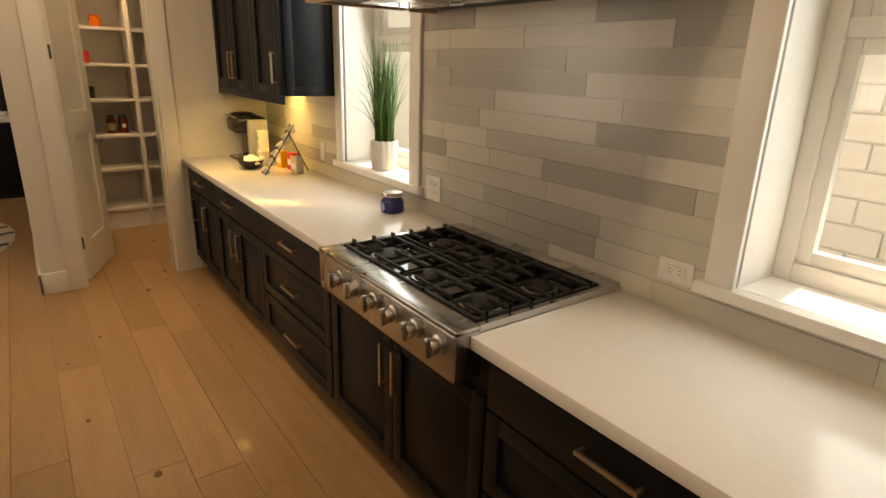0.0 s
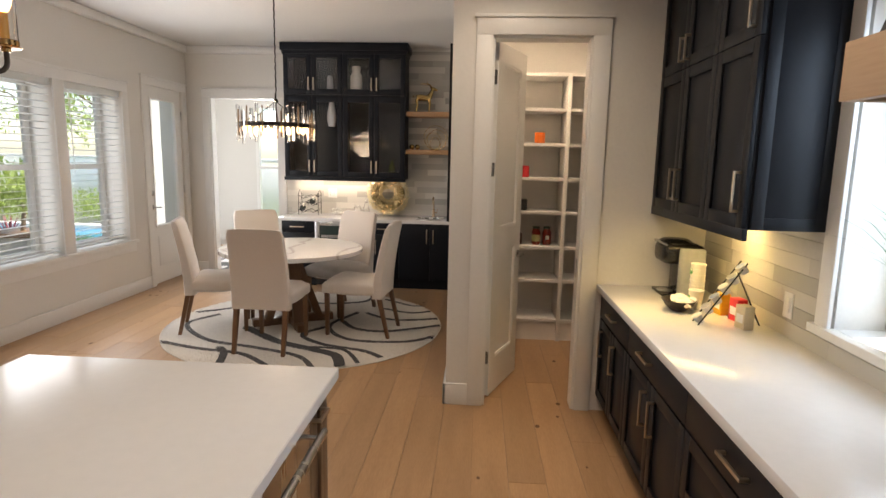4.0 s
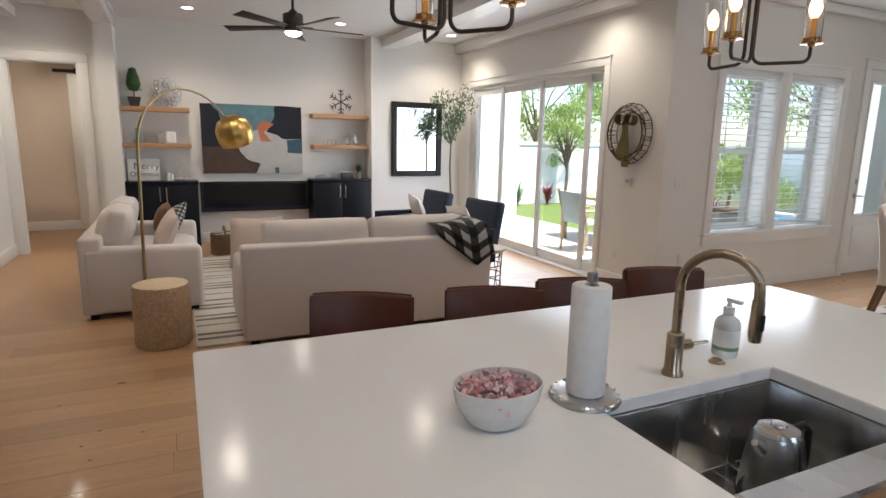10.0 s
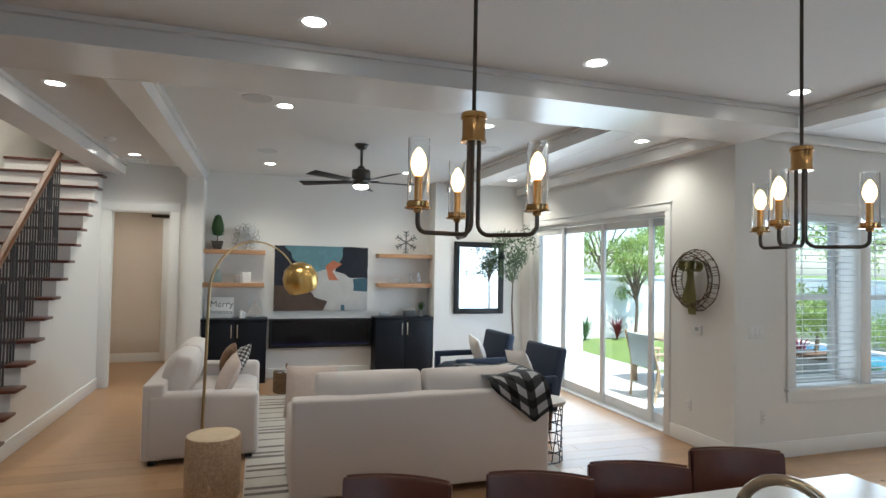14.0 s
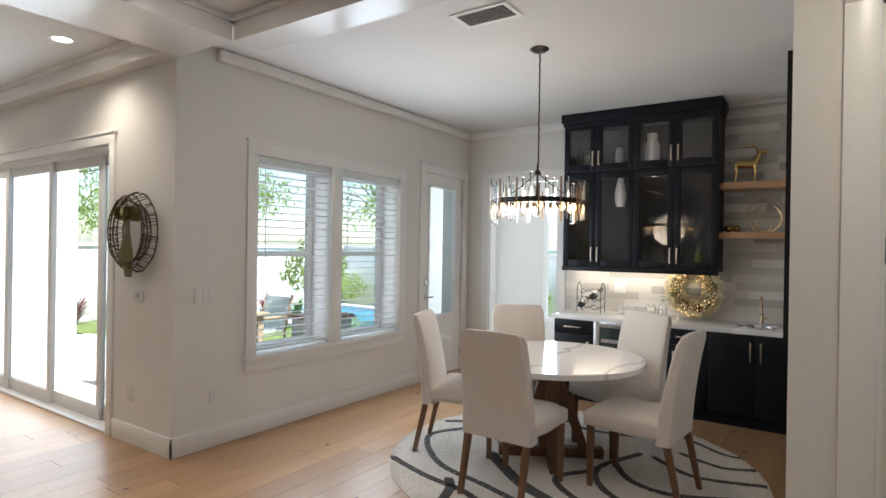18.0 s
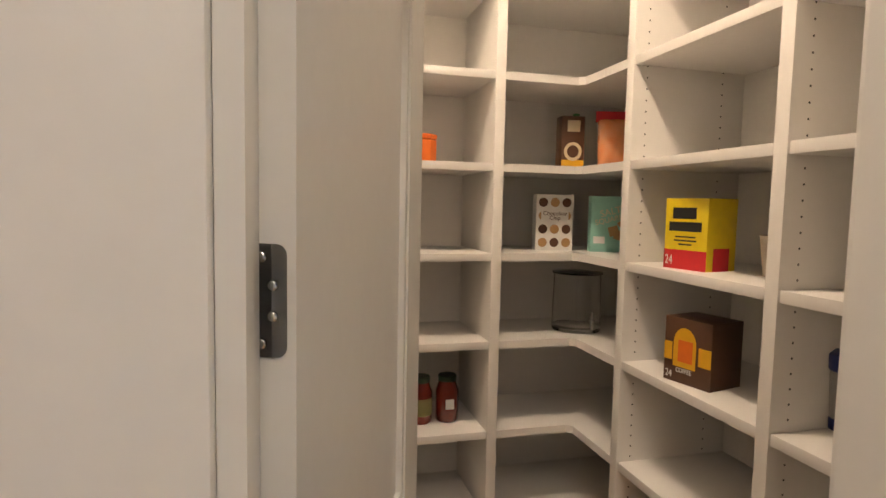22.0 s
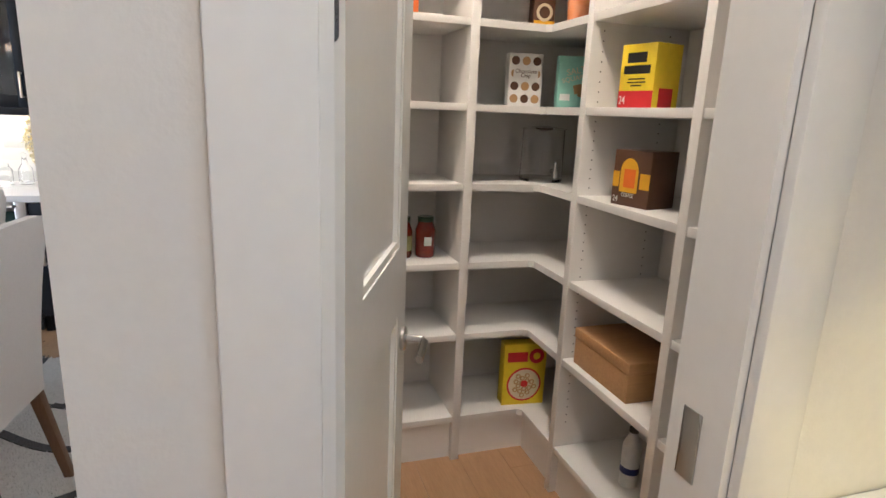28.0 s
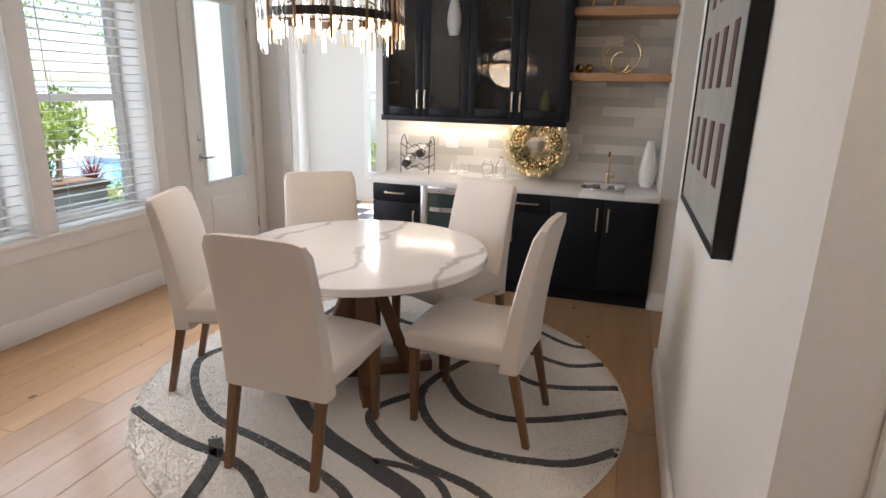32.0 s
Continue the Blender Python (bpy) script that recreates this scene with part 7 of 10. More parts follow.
def pendant(px, py):
    p = thing("pendant_light", (px, py, 1.785), "three-arm bronze and brass pendant with glass cylinder shades, lit", "pendant", group="pendants over the island")
    part("canopy", lathe([(0, 0), (0.06, 0), (0.062, -0.006), (0.055, -0.018), (0, -0.02)], 28, 0, 0, CEIL - 1.785), BRASS, p)
    part("rod", tube([(0, 0, CEIL - 1.815), (0, 0, 0.36)], 0.006, 10), TUBEB, p)
    part("collar", lathe([(0, 0.36), (0.008, 0.36), (0.008, 0.355), (0.035, 0.355), (0.037, 0.35), (0.037, 0.34), (0.033, 0.338), (0.033, 0.284), (0.036, 0.28), (0.036, 0.272), (0, 0.272)], 28), BRASS, p, "brass collar")
    for k, th in enumerate((291, 44, 174)):
        c, s = math.cos(radians(th)), math.sin(radians(th))
        q = math.cos(radians(th + 40)), math.sin(radians(th + 40))
        dz = 0.0
        pts = [(0.016 * q[0], 0.016 * q[1], 0.28), (0.016 * q[0], 0.016 * q[1], 0.045 + dz)]
        pts += [(0.016 * q[0] + (0.035 - 0.035 * math.cos(a)) * c, 0.016 * q[1] + (0.035 - 0.035 * math.cos(a)) * s, 0.045 - 0.035 * math.sin(a) + dz) for a in [math.pi / 2 * i / 5 for i in range(1, 6)]]
        pts += [(0.165 * c, 0.165 * s, 0.010 + dz)]
        pts += [(0.165 * c + 0.025 * math.sin(a) * c, 0.165 * s + 0.025 * math.sin(a) * s, 0.035 - 0.025 * math.cos(a) + dz) for a in [math.pi / 2 * i / 5 for i in range(1, 6)]]
        pts += [(0.19 * c, 0.19 * s, 0.06 + dz)]
        part("arm", tube(pts, 0.0062, 10), TUBEB, p, "dark bronze bent arm")
        x, y, z = 0.19 * c, 0.19 * s, 0.06 + dz
        part("cup", lathe([(0, 0), (0.010, 0), (0.012, 0.008), (0.034, 0.010), (0.036, 0.013), (0.030, 0.016), (0.030, 0.028), (0.027, 0.030), (0, 0.030)], 28, x, y, z), BRASS, p, "brass cup")
        part("candle_sleeve", lathe([(0, 0.03), (0.0105, 0.03), (0.0105, 0.095), (0, 0.097)], 16, x, y, z), CANDLE, p)
        part("bulb", lathe([(0, 0.095), (0.010, 0.098), (0.019, 0.115), (0.021, 0.130), (0.017, 0.150), (0.007, 0.168), (0, 0.172)], 16, x, y, z), BULB, p, "glowing bulb")
        g = part("glass_shade", lathe([(0.0285, 0.016), (0.0285, 0.195), (0.0262, 0.195), (0.0262, 0.016)], 28, x, y, z), GLASSM, p, "clear glass cylinder")
        g.visible_shadow = False
        lp = new("pendant_lamp", bpy.data.lights.new("pendant_lamp", "POINT"))
        lp.data.energy, lp.data.color, lp.data.shadow_soft_size = 1.6 * LAMPS, (1.0, 0.72, 0.42), 0.02
        lp.location = (px + x, py + y, 1.785 + z + 0.13)
    return p


pendant(-1.01, 1.125)
pendant(-0.998, 2.33)

# ---- ceiling fan ----
FANM = material("dark_fan_blade", (0.028, 0.024, 0.022), 0.4)
FANB = material("gunmetal", (0.09, 0.085, 0.075), 0.35, 0.8)
fn_ = thing("ceiling_fan", (-5.62, 1.57, 2.52), "dark five-blade ceiling fan with a lit lamp", "fan")
part("canopy", lathe([(0, 0), (0.075, 0), (0.075, -0.02), (0.05, -0.05), (0.018, -0.06), (0, -0.06)], 28, 0, 0, CEIL - 2.52), FANB, fn_)
part("downrod", tube([(0, 0, CEIL - 2.57), (0, 0, 0.22)], 0.014, 12), FANB, fn_)
part("motor", lathe([(0, 0.24), (0.03, 0.24), (0.05, 0.21), (0.095, 0.20), (0.10, 0.19), (0.10, 0.10), (0.085, 0.08), (0.085, 0.03), (0, 0.03)], 32), FANB, fn_)
part("lamp_lens", lathe([(0, -0.012), (0.05, -0.006), (0.078, 0.012), (0.08, 0.03), (0, 0.03)], 32), LAMPDISC, fn_, "lit frosted lens")
for k in range(5):
    bl = box(0.10, 0.72, -0.055, 0.055, -0.004, 0.004, 0.003)
    for v in bl.verts:
        v.co.y *= 0.72 + 0.5 * (v.co.x - 0.1) / 0.62
    moved(bl, pose(0, 0, 0.075, 12, 0, 0))
    blade = part("blade", moved(bl, pose(0, 0, 0, 0, 0, 20 + 72 * k)), FANM, fn_)
    part("blade_arm", moved(box(0.07, 0.2, -0.018, 0.018, 0.082, 0.09, 0.002), pose(0, 0, 0, 0, 0, 20 + 72 * k)), FANB, fn_)
fl = spot_lamp(-5.62, 1.58, 2.49, 12, name="fan_lamp")
for sx, sy in ((-6.4, 0.6), (-5.3, -0.05 + 3.0), (-4.2, 0.5)):
    s_ = thing("ceiling_speaker", (sx, sy, CEIL - 0.001), "round white in-ceiling speaker", "speaker", group="ceiling speakers")
    part("grille", lathe([(0, -0.003), (0.10, -0.003), (0.115, -0.006), (0.118, 0)], 36), material("speaker_grille", (0.62, 0.61, 0.60), 0.7), s_)
for vx, vy in ((-1.54, 5.45), (-7.75, -1.0)):
    v_ = thing("ceiling_vent", (vx, vy, CEIL - 0.001), "white slatted ceiling air vent", "vent", group="ceiling vents")
    b = bmesh.new()
    for p in ((-0.20, -0.17, -0.12, 0.12), (0.17, 0.20, -0.12, 0.12), (-0.17, 0.17, -0.12, -0.09), (-0.17, 0.17, 0.09, 0.12)):
        box(*p, -0.008, 0, bm=b)
    part("frame", b, TRIM, v_, smooth=False)
    part("backing", box(-0.17, 0.17, -0.09, 0.09, -0.001, 0), BLACKMETAL, v_, smooth=False)
    for k in range(9):
        part("slat", moved(box(-0.17, 0.17, -0.008, 0.008, -0.001, 0.001), pose(0, -0.08 + 0.02 * k, -0.006, 35)), TRIM, v_, smooth=False)
sd_ = solo("smoke_detector", lathe([(0, -0.035), (0.03, -0.035), (0.055, -0.02), (0.06, 0)], 28), TRIM, "white round smoke detector on the ceiling", "smoke detector")
sd_.location = (-6.33, -1.0, CEIL)
cg = thing("ceiling_grille", (-7.69, -1.04, CEIL), "white rectangular air grille in the hall ceiling", "vent")
part("frame", box(-0.09, 0.09, -0.17, 0.17, -0.006, 0, 0.002), TRIM, cg)
for k in range(7):
    part("slat", moved(box(-0.008, 0.008, -0.15, 0.15, -0.0095, -0.0065), pose(-0.066 + 0.022 * k, 0, 0, 0, 0, 0)), MELAMINE, cg, smooth=False)

# ---- living room ----
STRIPE = material("cream_woven_rug", (0.60, 0.565, 0.51), 0.95, color2=(0.52, 0.485, 0.44), bump=0.5, bump_scale=200)
lr = thing("living_room_rug", (-5.5, 1.8, 0), "cream woven rug with uneven grey stripes", "rug")
part("weave", box(-7.15, -3.78, 0.48, 3.0, 0.0005, 0.012, 0.003), STRIPE, lr, w=True)
GREYST = material("grey_stripe", (0.17, 0.15, 0.135), 0.95, color2=(0.24, 0.215, 0.19), bump=0.5, bump_scale=200, grain=50)
rnd = random.Random(21)
x = -7.1
while x < -3.85:
    wdt = rnd.uniform(0.025, 0.06)
    b = bmesh.new()
    n = 24
    prev = None
    for i in range(n + 1):
        yy = 0.49 + 2.5 * i / n
        o = 0.012 * noise.noise((x * 3, yy * 2.2, 0))
        hw = wdt / 2 * (1 + 0.5 * noise.noise((x * 5, yy * 4, 3)))
        cur = [b.verts.new((x + o - hw, yy, 0.0135)), b.verts.new((x + o + hw, yy, 0.0135))]
        if prev:
            b.faces.new((prev[0], prev[1], cur[1], cur[0]))
        prev = cur
    part("rug_stripe", b, GREYST, lr, w=True, smooth=False)
    x += rnd.choice((0.11, 0.16, 0.22))


def sofa(name, w, d, n, m, label, seatz=0.44, armh=0.60, backh=0.68, cush=0.20):
    """A sofa whose back stands at local -y and seat faces +y; w along x."""
    s = new(name)
    s.matrix_world = m
    tagged(s, label, "sofa")
    part("base", box(-w / 2 + 0.06, w / 2 - 0.06, -d / 2 + 0.03, d / 2 - 0.03, 0.05, 0.30, 0.02, 3), LINEN, s)
    part("back", box(-w / 2 + 0.006, w / 2 - 0.006, -d / 2, -d / 2 + 0.17, 0.045, backh, 0.025, 3), LINEN, s)
    for sx in (-1, 1):
        a0, a1 = sorted((sx * w / 2, sx * (w / 2 - 0.17)))
        b = box(a0, a1, -d / 2 + 0.02, d / 2, 0.045, armh, 0.05, 4)
        for v in b.verts:
            if v.co.z > 0.4 and v.co.y > 0:
                v.co.z -= 0.02 * (v.co.y / (d / 2)) ** 2
        part("arm", b, LINEN, s)
    cw = (w - 0.34) / n
    for i in range(n):
        cx = -w / 2 + 0.17 + cw * (i + 0.5)
        part("seat_cushion", moved(cushion(cw - 0.008, d - 0.22, 0.17, 0.025, 8, i), pose(cx, 0.09, seatz - 0.16)), LINEN, s)
        bc = moved(cushion(cw - 0.012, 0.42, cush, 0.06, 8, i + 7), pose(cx, -d / 2 + 0.25, seatz + 0.21, 78, 0, 0) @ pose(0, 0.02, -cush / 2))
        part("back_cushion", bc, LINEN, s)
    for sx in (-1, 1):
        for sy in (-1, 1):
            part("foot", box(sx * (w / 2 - 0.08) - 0.03, sx * (w / 2 - 0.08) + 0.03, sy * (d / 2 - 0.08) - 0.03, sy * (d / 2 - 0.08) + 0.03, 0.0, 0.05, 0.004), BLACKMETAL, s)
    return s


SOFA = sofa("sofa", 2.0, 0.93, 2, pose(-4.06, 1.79, 0.013, 0, 0, 90.0), "white linen two-cushion sofa with its back to the kitchen", backh=0.735)
LOVE = sofa("loveseat", 1.75, 0.92, 2, pose(-5.61, 0.12, 0.0, 0, 0, 0.0), "white linen loveseat beside the fireplace rug")
PILL = material("blush_linen", (0.62, 0.52, 0.46), 0.9, bump=0.2, bump_scale=500)


def pillow(name, m, s, mat, label):
    b = bmesh.new()
    n = 10
    rows = []
    for sgn in (1, -1):
        g = [[None] * (n + 1) for _ in range(n + 1)]
        for i in range(n + 1):
            for j in range(n + 1):
                u, v = 2 * i / n - 1, 2 * j / n - 1
                hgt = 0.075 * ((1 - u ** 2) * (1 - v ** 2)) ** 0.45
                pin = 1 - 0.06 * (1 - abs(u * v))
                g[i][j] = b.verts.new((u * s / 2 * (1 - 0.05 * (1 - v * v)), sgn * hgt, v * s / 2 * (1 - 0.05 * (1 - u * u))))
        rows.append(g)
        for i in range(n):
            for j in range(n):
                b.faces.new((g[i][j], g[i + 1][j], g[i + 1][j + 1], g[i][j + 1]))
    bmesh.ops.remove_doubles(b, verts=b.verts, dist=0.0005)
    o = solo(name, b, mat, label, "pillow")
    o.matrix_world = m
    return o


CHECK = material("plaid_black_white", (0.03, 0.03, 0.032), 0.9, color2=(0.02, 0.02, 0.02))


def checker(mat, scale, dark, light, mid, use="Object"):
    nt, ln = mat.node_tree.nodes, mat.node_tree.links
    tc = nt.new("ShaderNodeUVMap") if use == "UV" else nt.new("ShaderNodeTexCoord")
    sep = nt.new("ShaderNodeSeparateXYZ")
    ln.new(tc.outputs[0] if use == "UV" else tc.outputs["Object"], sep.inputs[0])
    vals = []
    for ax in (("X", "Y") if use == "UV" else ("X", "Z")):
        m1 = nt.new("ShaderNodeMath")
        m1.operation, m1.inputs[1].default_value = "MULTIPLY", scale
        ln.new(sep.outputs[ax], m1.inputs[0])
        fr = nt.new("ShaderNodeMath")
        fr.operation = "FRACT"
        ln.new(m1.outputs[0], fr.inputs[0])
        gt = nt.new("ShaderNodeMath")
        gt.operation, gt.inputs[1].default_value = "GREATER_THAN", 0.5
        ln.new(fr.outputs[0], gt.inputs[0])
        vals.append(gt)
    ad = nt.new("ShaderNodeMath")
    ad.operation = "ADD"
    ln.new(vals[0].outputs[0], ad.inputs[0])
    ln.new(vals[1].outputs[0], ad.inputs[1])
    hv = nt.new("ShaderNodeMath")
    hv.operation, hv.inputs[1].default_value = "MULTIPLY", 0.5
    ln.new(ad.outputs[0], hv.inputs[0])
    rp = nt.new("ShaderNodeValToRGB")
    rp.color_ramp.interpolation = "CONSTANT"
    e = rp.color_ramp.elements
    e[0].position, e[1].position = 0.0, 0.3
    e[0].color, e[1].color = (*dark, 1), (*mid, 1)
    e.new(0.8).color = (*light, 1)
    ln.new(hv.outputs[0], rp.inputs[0])
    ln.new(rp.outputs[0], nt["Principled BSDF"].inputs["Base Color"])


checker(CHECK, 26.0, (0.02, 0.02, 0.022), (0.62, 0.60, 0.58), (0.16, 0.155, 0.15))
pillow("throw_pillow", pose(-5.15, 0.30, 0.64, -24, 8, 6), 0.42, PILL, "blush linen pillow on the loveseat")
pillow("throw_pillow", pose(-6.0, 0.36, 0.63, -28, -12, 12), 0.42, CHECK, "black and white plaid pillow on the loveseat")
pillow("throw_pillow", pose(-6.2, 0.25, 0.65, -20, 10, -8), 0.30, WALNUT, "brown velvet pillow on the loveseat")
pillow("throw_pillow", pose(-4.30, 0.98, 0.66, -20, 0, 80), 0.42, PILL, "blush linen pillow on the sofa")

# buffalo-check throw over the sofa's corner
THROW = material("buffalo_check_fleece", (0.03, 0.03, 0.03), 0.95, bump=0.3, bump_scale=300, sheen=0.3)
checker(THROW, 1.0, (0.012, 0.012, 0.013), (0.66, 0.645, 0.63), (0.07, 0.068, 0.067), "UV")
b = bmesh.new()
uvl = b.loops.layers.uv.new("UVMap")
NU, NV = 30, 14
grid = []
for i in range(NU + 1):
    row = []
    t = i / NU
    for j in range(NV + 1):
        s = j / NV
        yy = 2.13 + 0.15 * t + 0.52 * s
        # over the cushion tops, over the back, then down behind the sofa
        along = t * (0.55 + 0.40 * s if s < 0.7 else 0.83 - 0.37 * (s - 0.7))
        if along < 0.45:
            px, pz = -4.125 + along * 0.95, 0.865 - 0.02 * along + 0.0
        elif along < 0.58:
            a = (along - 0.45) / 0.13 * math.pi / 2
            px, pz = -3.70 + 0.125 * math.sin(a), 0.735 + 0.12 * math.cos(a)
        else:
            px, pz = -3.573, 0.735 - (along - 0.58)
        px += 0.012 * math.sin(9 * s + 4 * t) * (1 if along > 0.5 else 0.3)
        pz += 0.012 * math.sin(7 * s + 5 * t) * (0 if along > 0.5 else 1)
        row.append(b.verts.new((px, yy, pz)))
    grid.append(row)
for i in range(NU):
    for j in range(NV):
        f = b.faces.new((grid[i][j], grid[i + 1][j], grid[i + 1][j + 1], grid[i][j + 1]))
        for lp, (a, c) in zip(f.loops, ((i, j), (i + 1, j), (i + 1, j + 1), (i, j + 1))):
            lp[uvl].uv = (a / NU * 0.94 / 0.15, c / NV * 0.48 / 0.15)
bmesh.ops.solidify(b, geom=b.faces[:], thickness=0.012)
solo("throw_blanket", b, THROW, "black and white buffalo-check throw over the sofa back", "blanket", (-3.8, 2.5, 0.7))

# armchairs by the sliding door
ac = new("armchair")
CH1, CH2 = pose(-5.20, 3.22, 0, 0, 0, 186), pose(-6.43, 3.18, 0, 0, 0, 184)
ac.matrix_world = CH1
tagged(ac, "navy velvet armchair with open arms and dark legs", "armchair", "armchairs by the sliding door")
part("seat", moved(cushion(0.62, 0.62, 0.17, 0.03), pose(0, 0.05, 0.27)), NAVYCLOTH, ac)
b = box(-0.33, 0.33, -0.06, 0.06, 0, 0.60, 0.035, 3)
part("backrest", moved(b, pose(0, -0.30, 0.26, 11, 0, 0)), NAVYCLOTH, ac)
for sx in (-1, 1):
    b = box(sx * 0.355 - 0.035, sx * 0.355 + 0.035, -0.28, 0.36, 0.50, 0.57, 0.015, 3)
    box(sx * 0.355 - 0.035, sx * 0.355 + 0.035, 0.29, 0.36, 0.20, 0.51, bm=b, bevel=0.01)
    box(sx * 0.355 - 0.035, sx * 0.355 + 0.035, -0.28, 0.36, 0.20, 0.28, bm=b, bevel=0.01)
    box(sx * 0.355 - 0.035, sx * 0.355 + 0.035, -0.30, -0.22, 0.20, 0.57, bm=b, bevel=0.01)
    part("arm", b, NAVYCLOTH, ac)
    for yy in (-0.25, 0.30):
        part("leg", moved(lathe([(0, 0), (0.014, 0), (0.024, 0.21), (0, 0.21)], 12), pose(sx * 0.33, yy, 0)), WALNUT, ac)
copy_thing(ac, CH2)
for m, sd0 in ((CH1 @ pose(0.02, -0.09, 0.62, -22, 6, 4), 1), (CH2 @ pose(-0.03, -0.08, 0.62, -22, -8, -6), 2)):
    pillow("lumbar_pillow", m, 0.38, CHAIRCLOTH, "cream pillow with tassels on the navy armchair")
# wire side table
wt = thing("wire_side_table", (-4.13, 3.0, 0), "black wire drum table with a pale round top", "side table")
part("top", lathe([(0, 0.50), (0.20, 0.50), (0.205, 0.505), (0.205, 0.525), (0.20, 0.53), (0, 0.53)], 36), material("whitewashed_wood", (0.55, 0.50, 0.44), 0.6, grain=20, stretch=(5, 0.6, 1)), wt)
for z in (0.01, 0.10, 0.19, 0.28, 0.37, 0.46):
    part("hoop", tube([(0.18 * math.cos(a), 0.18 * math.sin(a), z) for a in [2 * math.pi * i / 30 for i in range(30)]], 0.005, 6, closed=True), BLACKMETAL, wt)
for k in range(12):
    a = 2 * math.pi * k / 12
    part("wire", tube([(0.18 * math.cos(a), 0.18 * math.sin(a), 0.0), (0.18 * math.cos(a + 0.5), 0.18 * math.sin(a + 0.5), 0.5)], 0.004, 6), BLACKMETAL, wt)
# stump table and arc lamp
STUMP = material("wood_chip_mosaic", (0.60, 0.44, 0.29), 0.7, color2=(0.34, 0.22, 0.13), grain=55, bump=0.9, bump_scale=70)
stt = thing("stump_table", (-4.0, 0.27, 0), "pale stump side table clad in wood chips", "side table")
b = lathe([(0, 0), (0.185, 0), (0.192, 0.015), (0.194, 0.2), (0.19, 0.43), (0.183, 0.445)], 48)
for v in b.verts:
    a = math.atan2(v.co.y, v.co.x)
    k = 1 + 0.02 * math.sin(3 * a + 0.6)
    v.co.x *= k
    v.co.y *= k
part("body", b, STUMP, stt)
b = lathe([(0, 0.452), (0.17, 0.452), (0.183, 0.445)], 48)
for v in b.verts:
    a = math.atan2(v.co.y, v.co.x)
    k = 1 + 0.02 * math.sin(3 * a + 0.6)
    v.co.x *= k
    v.co.y *= k
part("top", b, material("pale_wood_top", (0.66, 0.52, 0.35), 0.55, color2=(0.55, 0.42, 0.27), grain=14), stt, "smooth pale wooden top")
LMET = material("brass_pole", (0.45, 0.33, 0.18), 0.32, 1.0)
al = thing("arc_floor_lamp", (-4.71, 0.124, 0), "brass arc floor lamp with a ribbed gold dome shade", "floor lamp", rz=39.4)
part("base", lathe([(0, 0), (0.13, 0), (0.135, 0.006), (0.13, 0.022), (0.02, 0.028), (0, 0.028)], 32), LMET, al)
pts = [(0, 0, 0.02), (0, 0.01, 0.45), (0, 0.022, 0.9), (0, 0.032, 1.38)] + [(0, 0.505 - 0.472 * math.cos(a) * (1.0 if a < 1.571 else 1.12), 1.42 + 0.475 * math.sin(a)) for a in [math.pi * 0.81 * i / 16 for i in range(17)]]
part("pole", tube(pts, [0.013] * 4 + [0.012 - 0.0003 * i for i in range(17)], 12), LMET, al)
ex, ey, ez = pts[-1]
b = lathe([(0.012, 0.06), (0.05, 0.055), (0.10, 0.02), (0.128, -0.045), (0.125, -0.11), (0.105, -0.155), (0.10, -0.155), (0.12, -0.11), (0.123, -0.045), (0.096, 0.015), (0.048, 0.05), (0.012, 0.055)], 60)
for v in b.verts:
    a = math.atan2(v.co.y, v.co.x)
    k = 1 + 0.022 * math.cos(15 * a)
    v.co.x *= k
    v.co.y *= k
part("shade", moved(b, pose(ex, ey + 0.09, ez - 0.06, 18, 0, 0) @ Matrix.Scale(1.32, 4)), GOLD, al, "ribbed gold dome shade")
part("swivel", tube([(ex, ey, ez), (ex, ey + 0.045, ez + 0.0)], 0.012, 10), LMET, al)
# baskets and presents by the hearth
WICK = material("wicker", (0.20, 0.12, 0.065), 0.8, color2=(0.10, 0.06, 0.03), grain=60, bump=0.9, bump_scale=90)
bk = thing("wicker_basket", (-7.35, 0.93, 0), "brown wicker basket holding plaid-wrapped presents", "basket")
b = bmesh.new()
for k in range(9):
    z = 0.02 + 0.03 * k
    tube([(0.19 * math.cos(a) * (1 + 0.02 * (-1) ** i), 0.16 * math.sin(a) * (1 + 0.02 * (-1) ** i), z) for i, a in enumerate([2 * math.pi * i / 32 for i in range(32)])], 0.016, 6, bm=b, closed=True)
lathe([(0, 0.01), (0.17, 0.01), (0.17, 0.02), (0, 0.02)], 24, bm=b)
part("weave", b, WICK, bk)
part("handle", tube([(0.19 * math.cos(a), 0, 0.24 + 0.12 * math.sin(a)) for a in [math.pi * i / 12 for i in range(13)]], 0.012, 8), WICK, bk)
for k, (x, y, rz) in enumerate(((-7.31, 0.97, 15), (-7.43, 0.90, -20))):
    g = solo("wrapped_present", box(-0.07, 0.07, -0.06, 0.06, 0, 0.26, 0.004), CHECK, "plaid-wrapped present in the basket", "present", group="presents")
    g.matrix_world = pose(x, y, 0.021, 6, -5, rz)
ot = thing("woven_pouf", (-6.55, 1.25, 0.012), "brown leather ottoman tray behind the sofa", "ottoman")
part("cushion", cushion(0.7, 0.5, 0.36, 0.03), material("tan_leather", (0.20, 0.10, 0.055), 0.5, bump=0.2), ot)

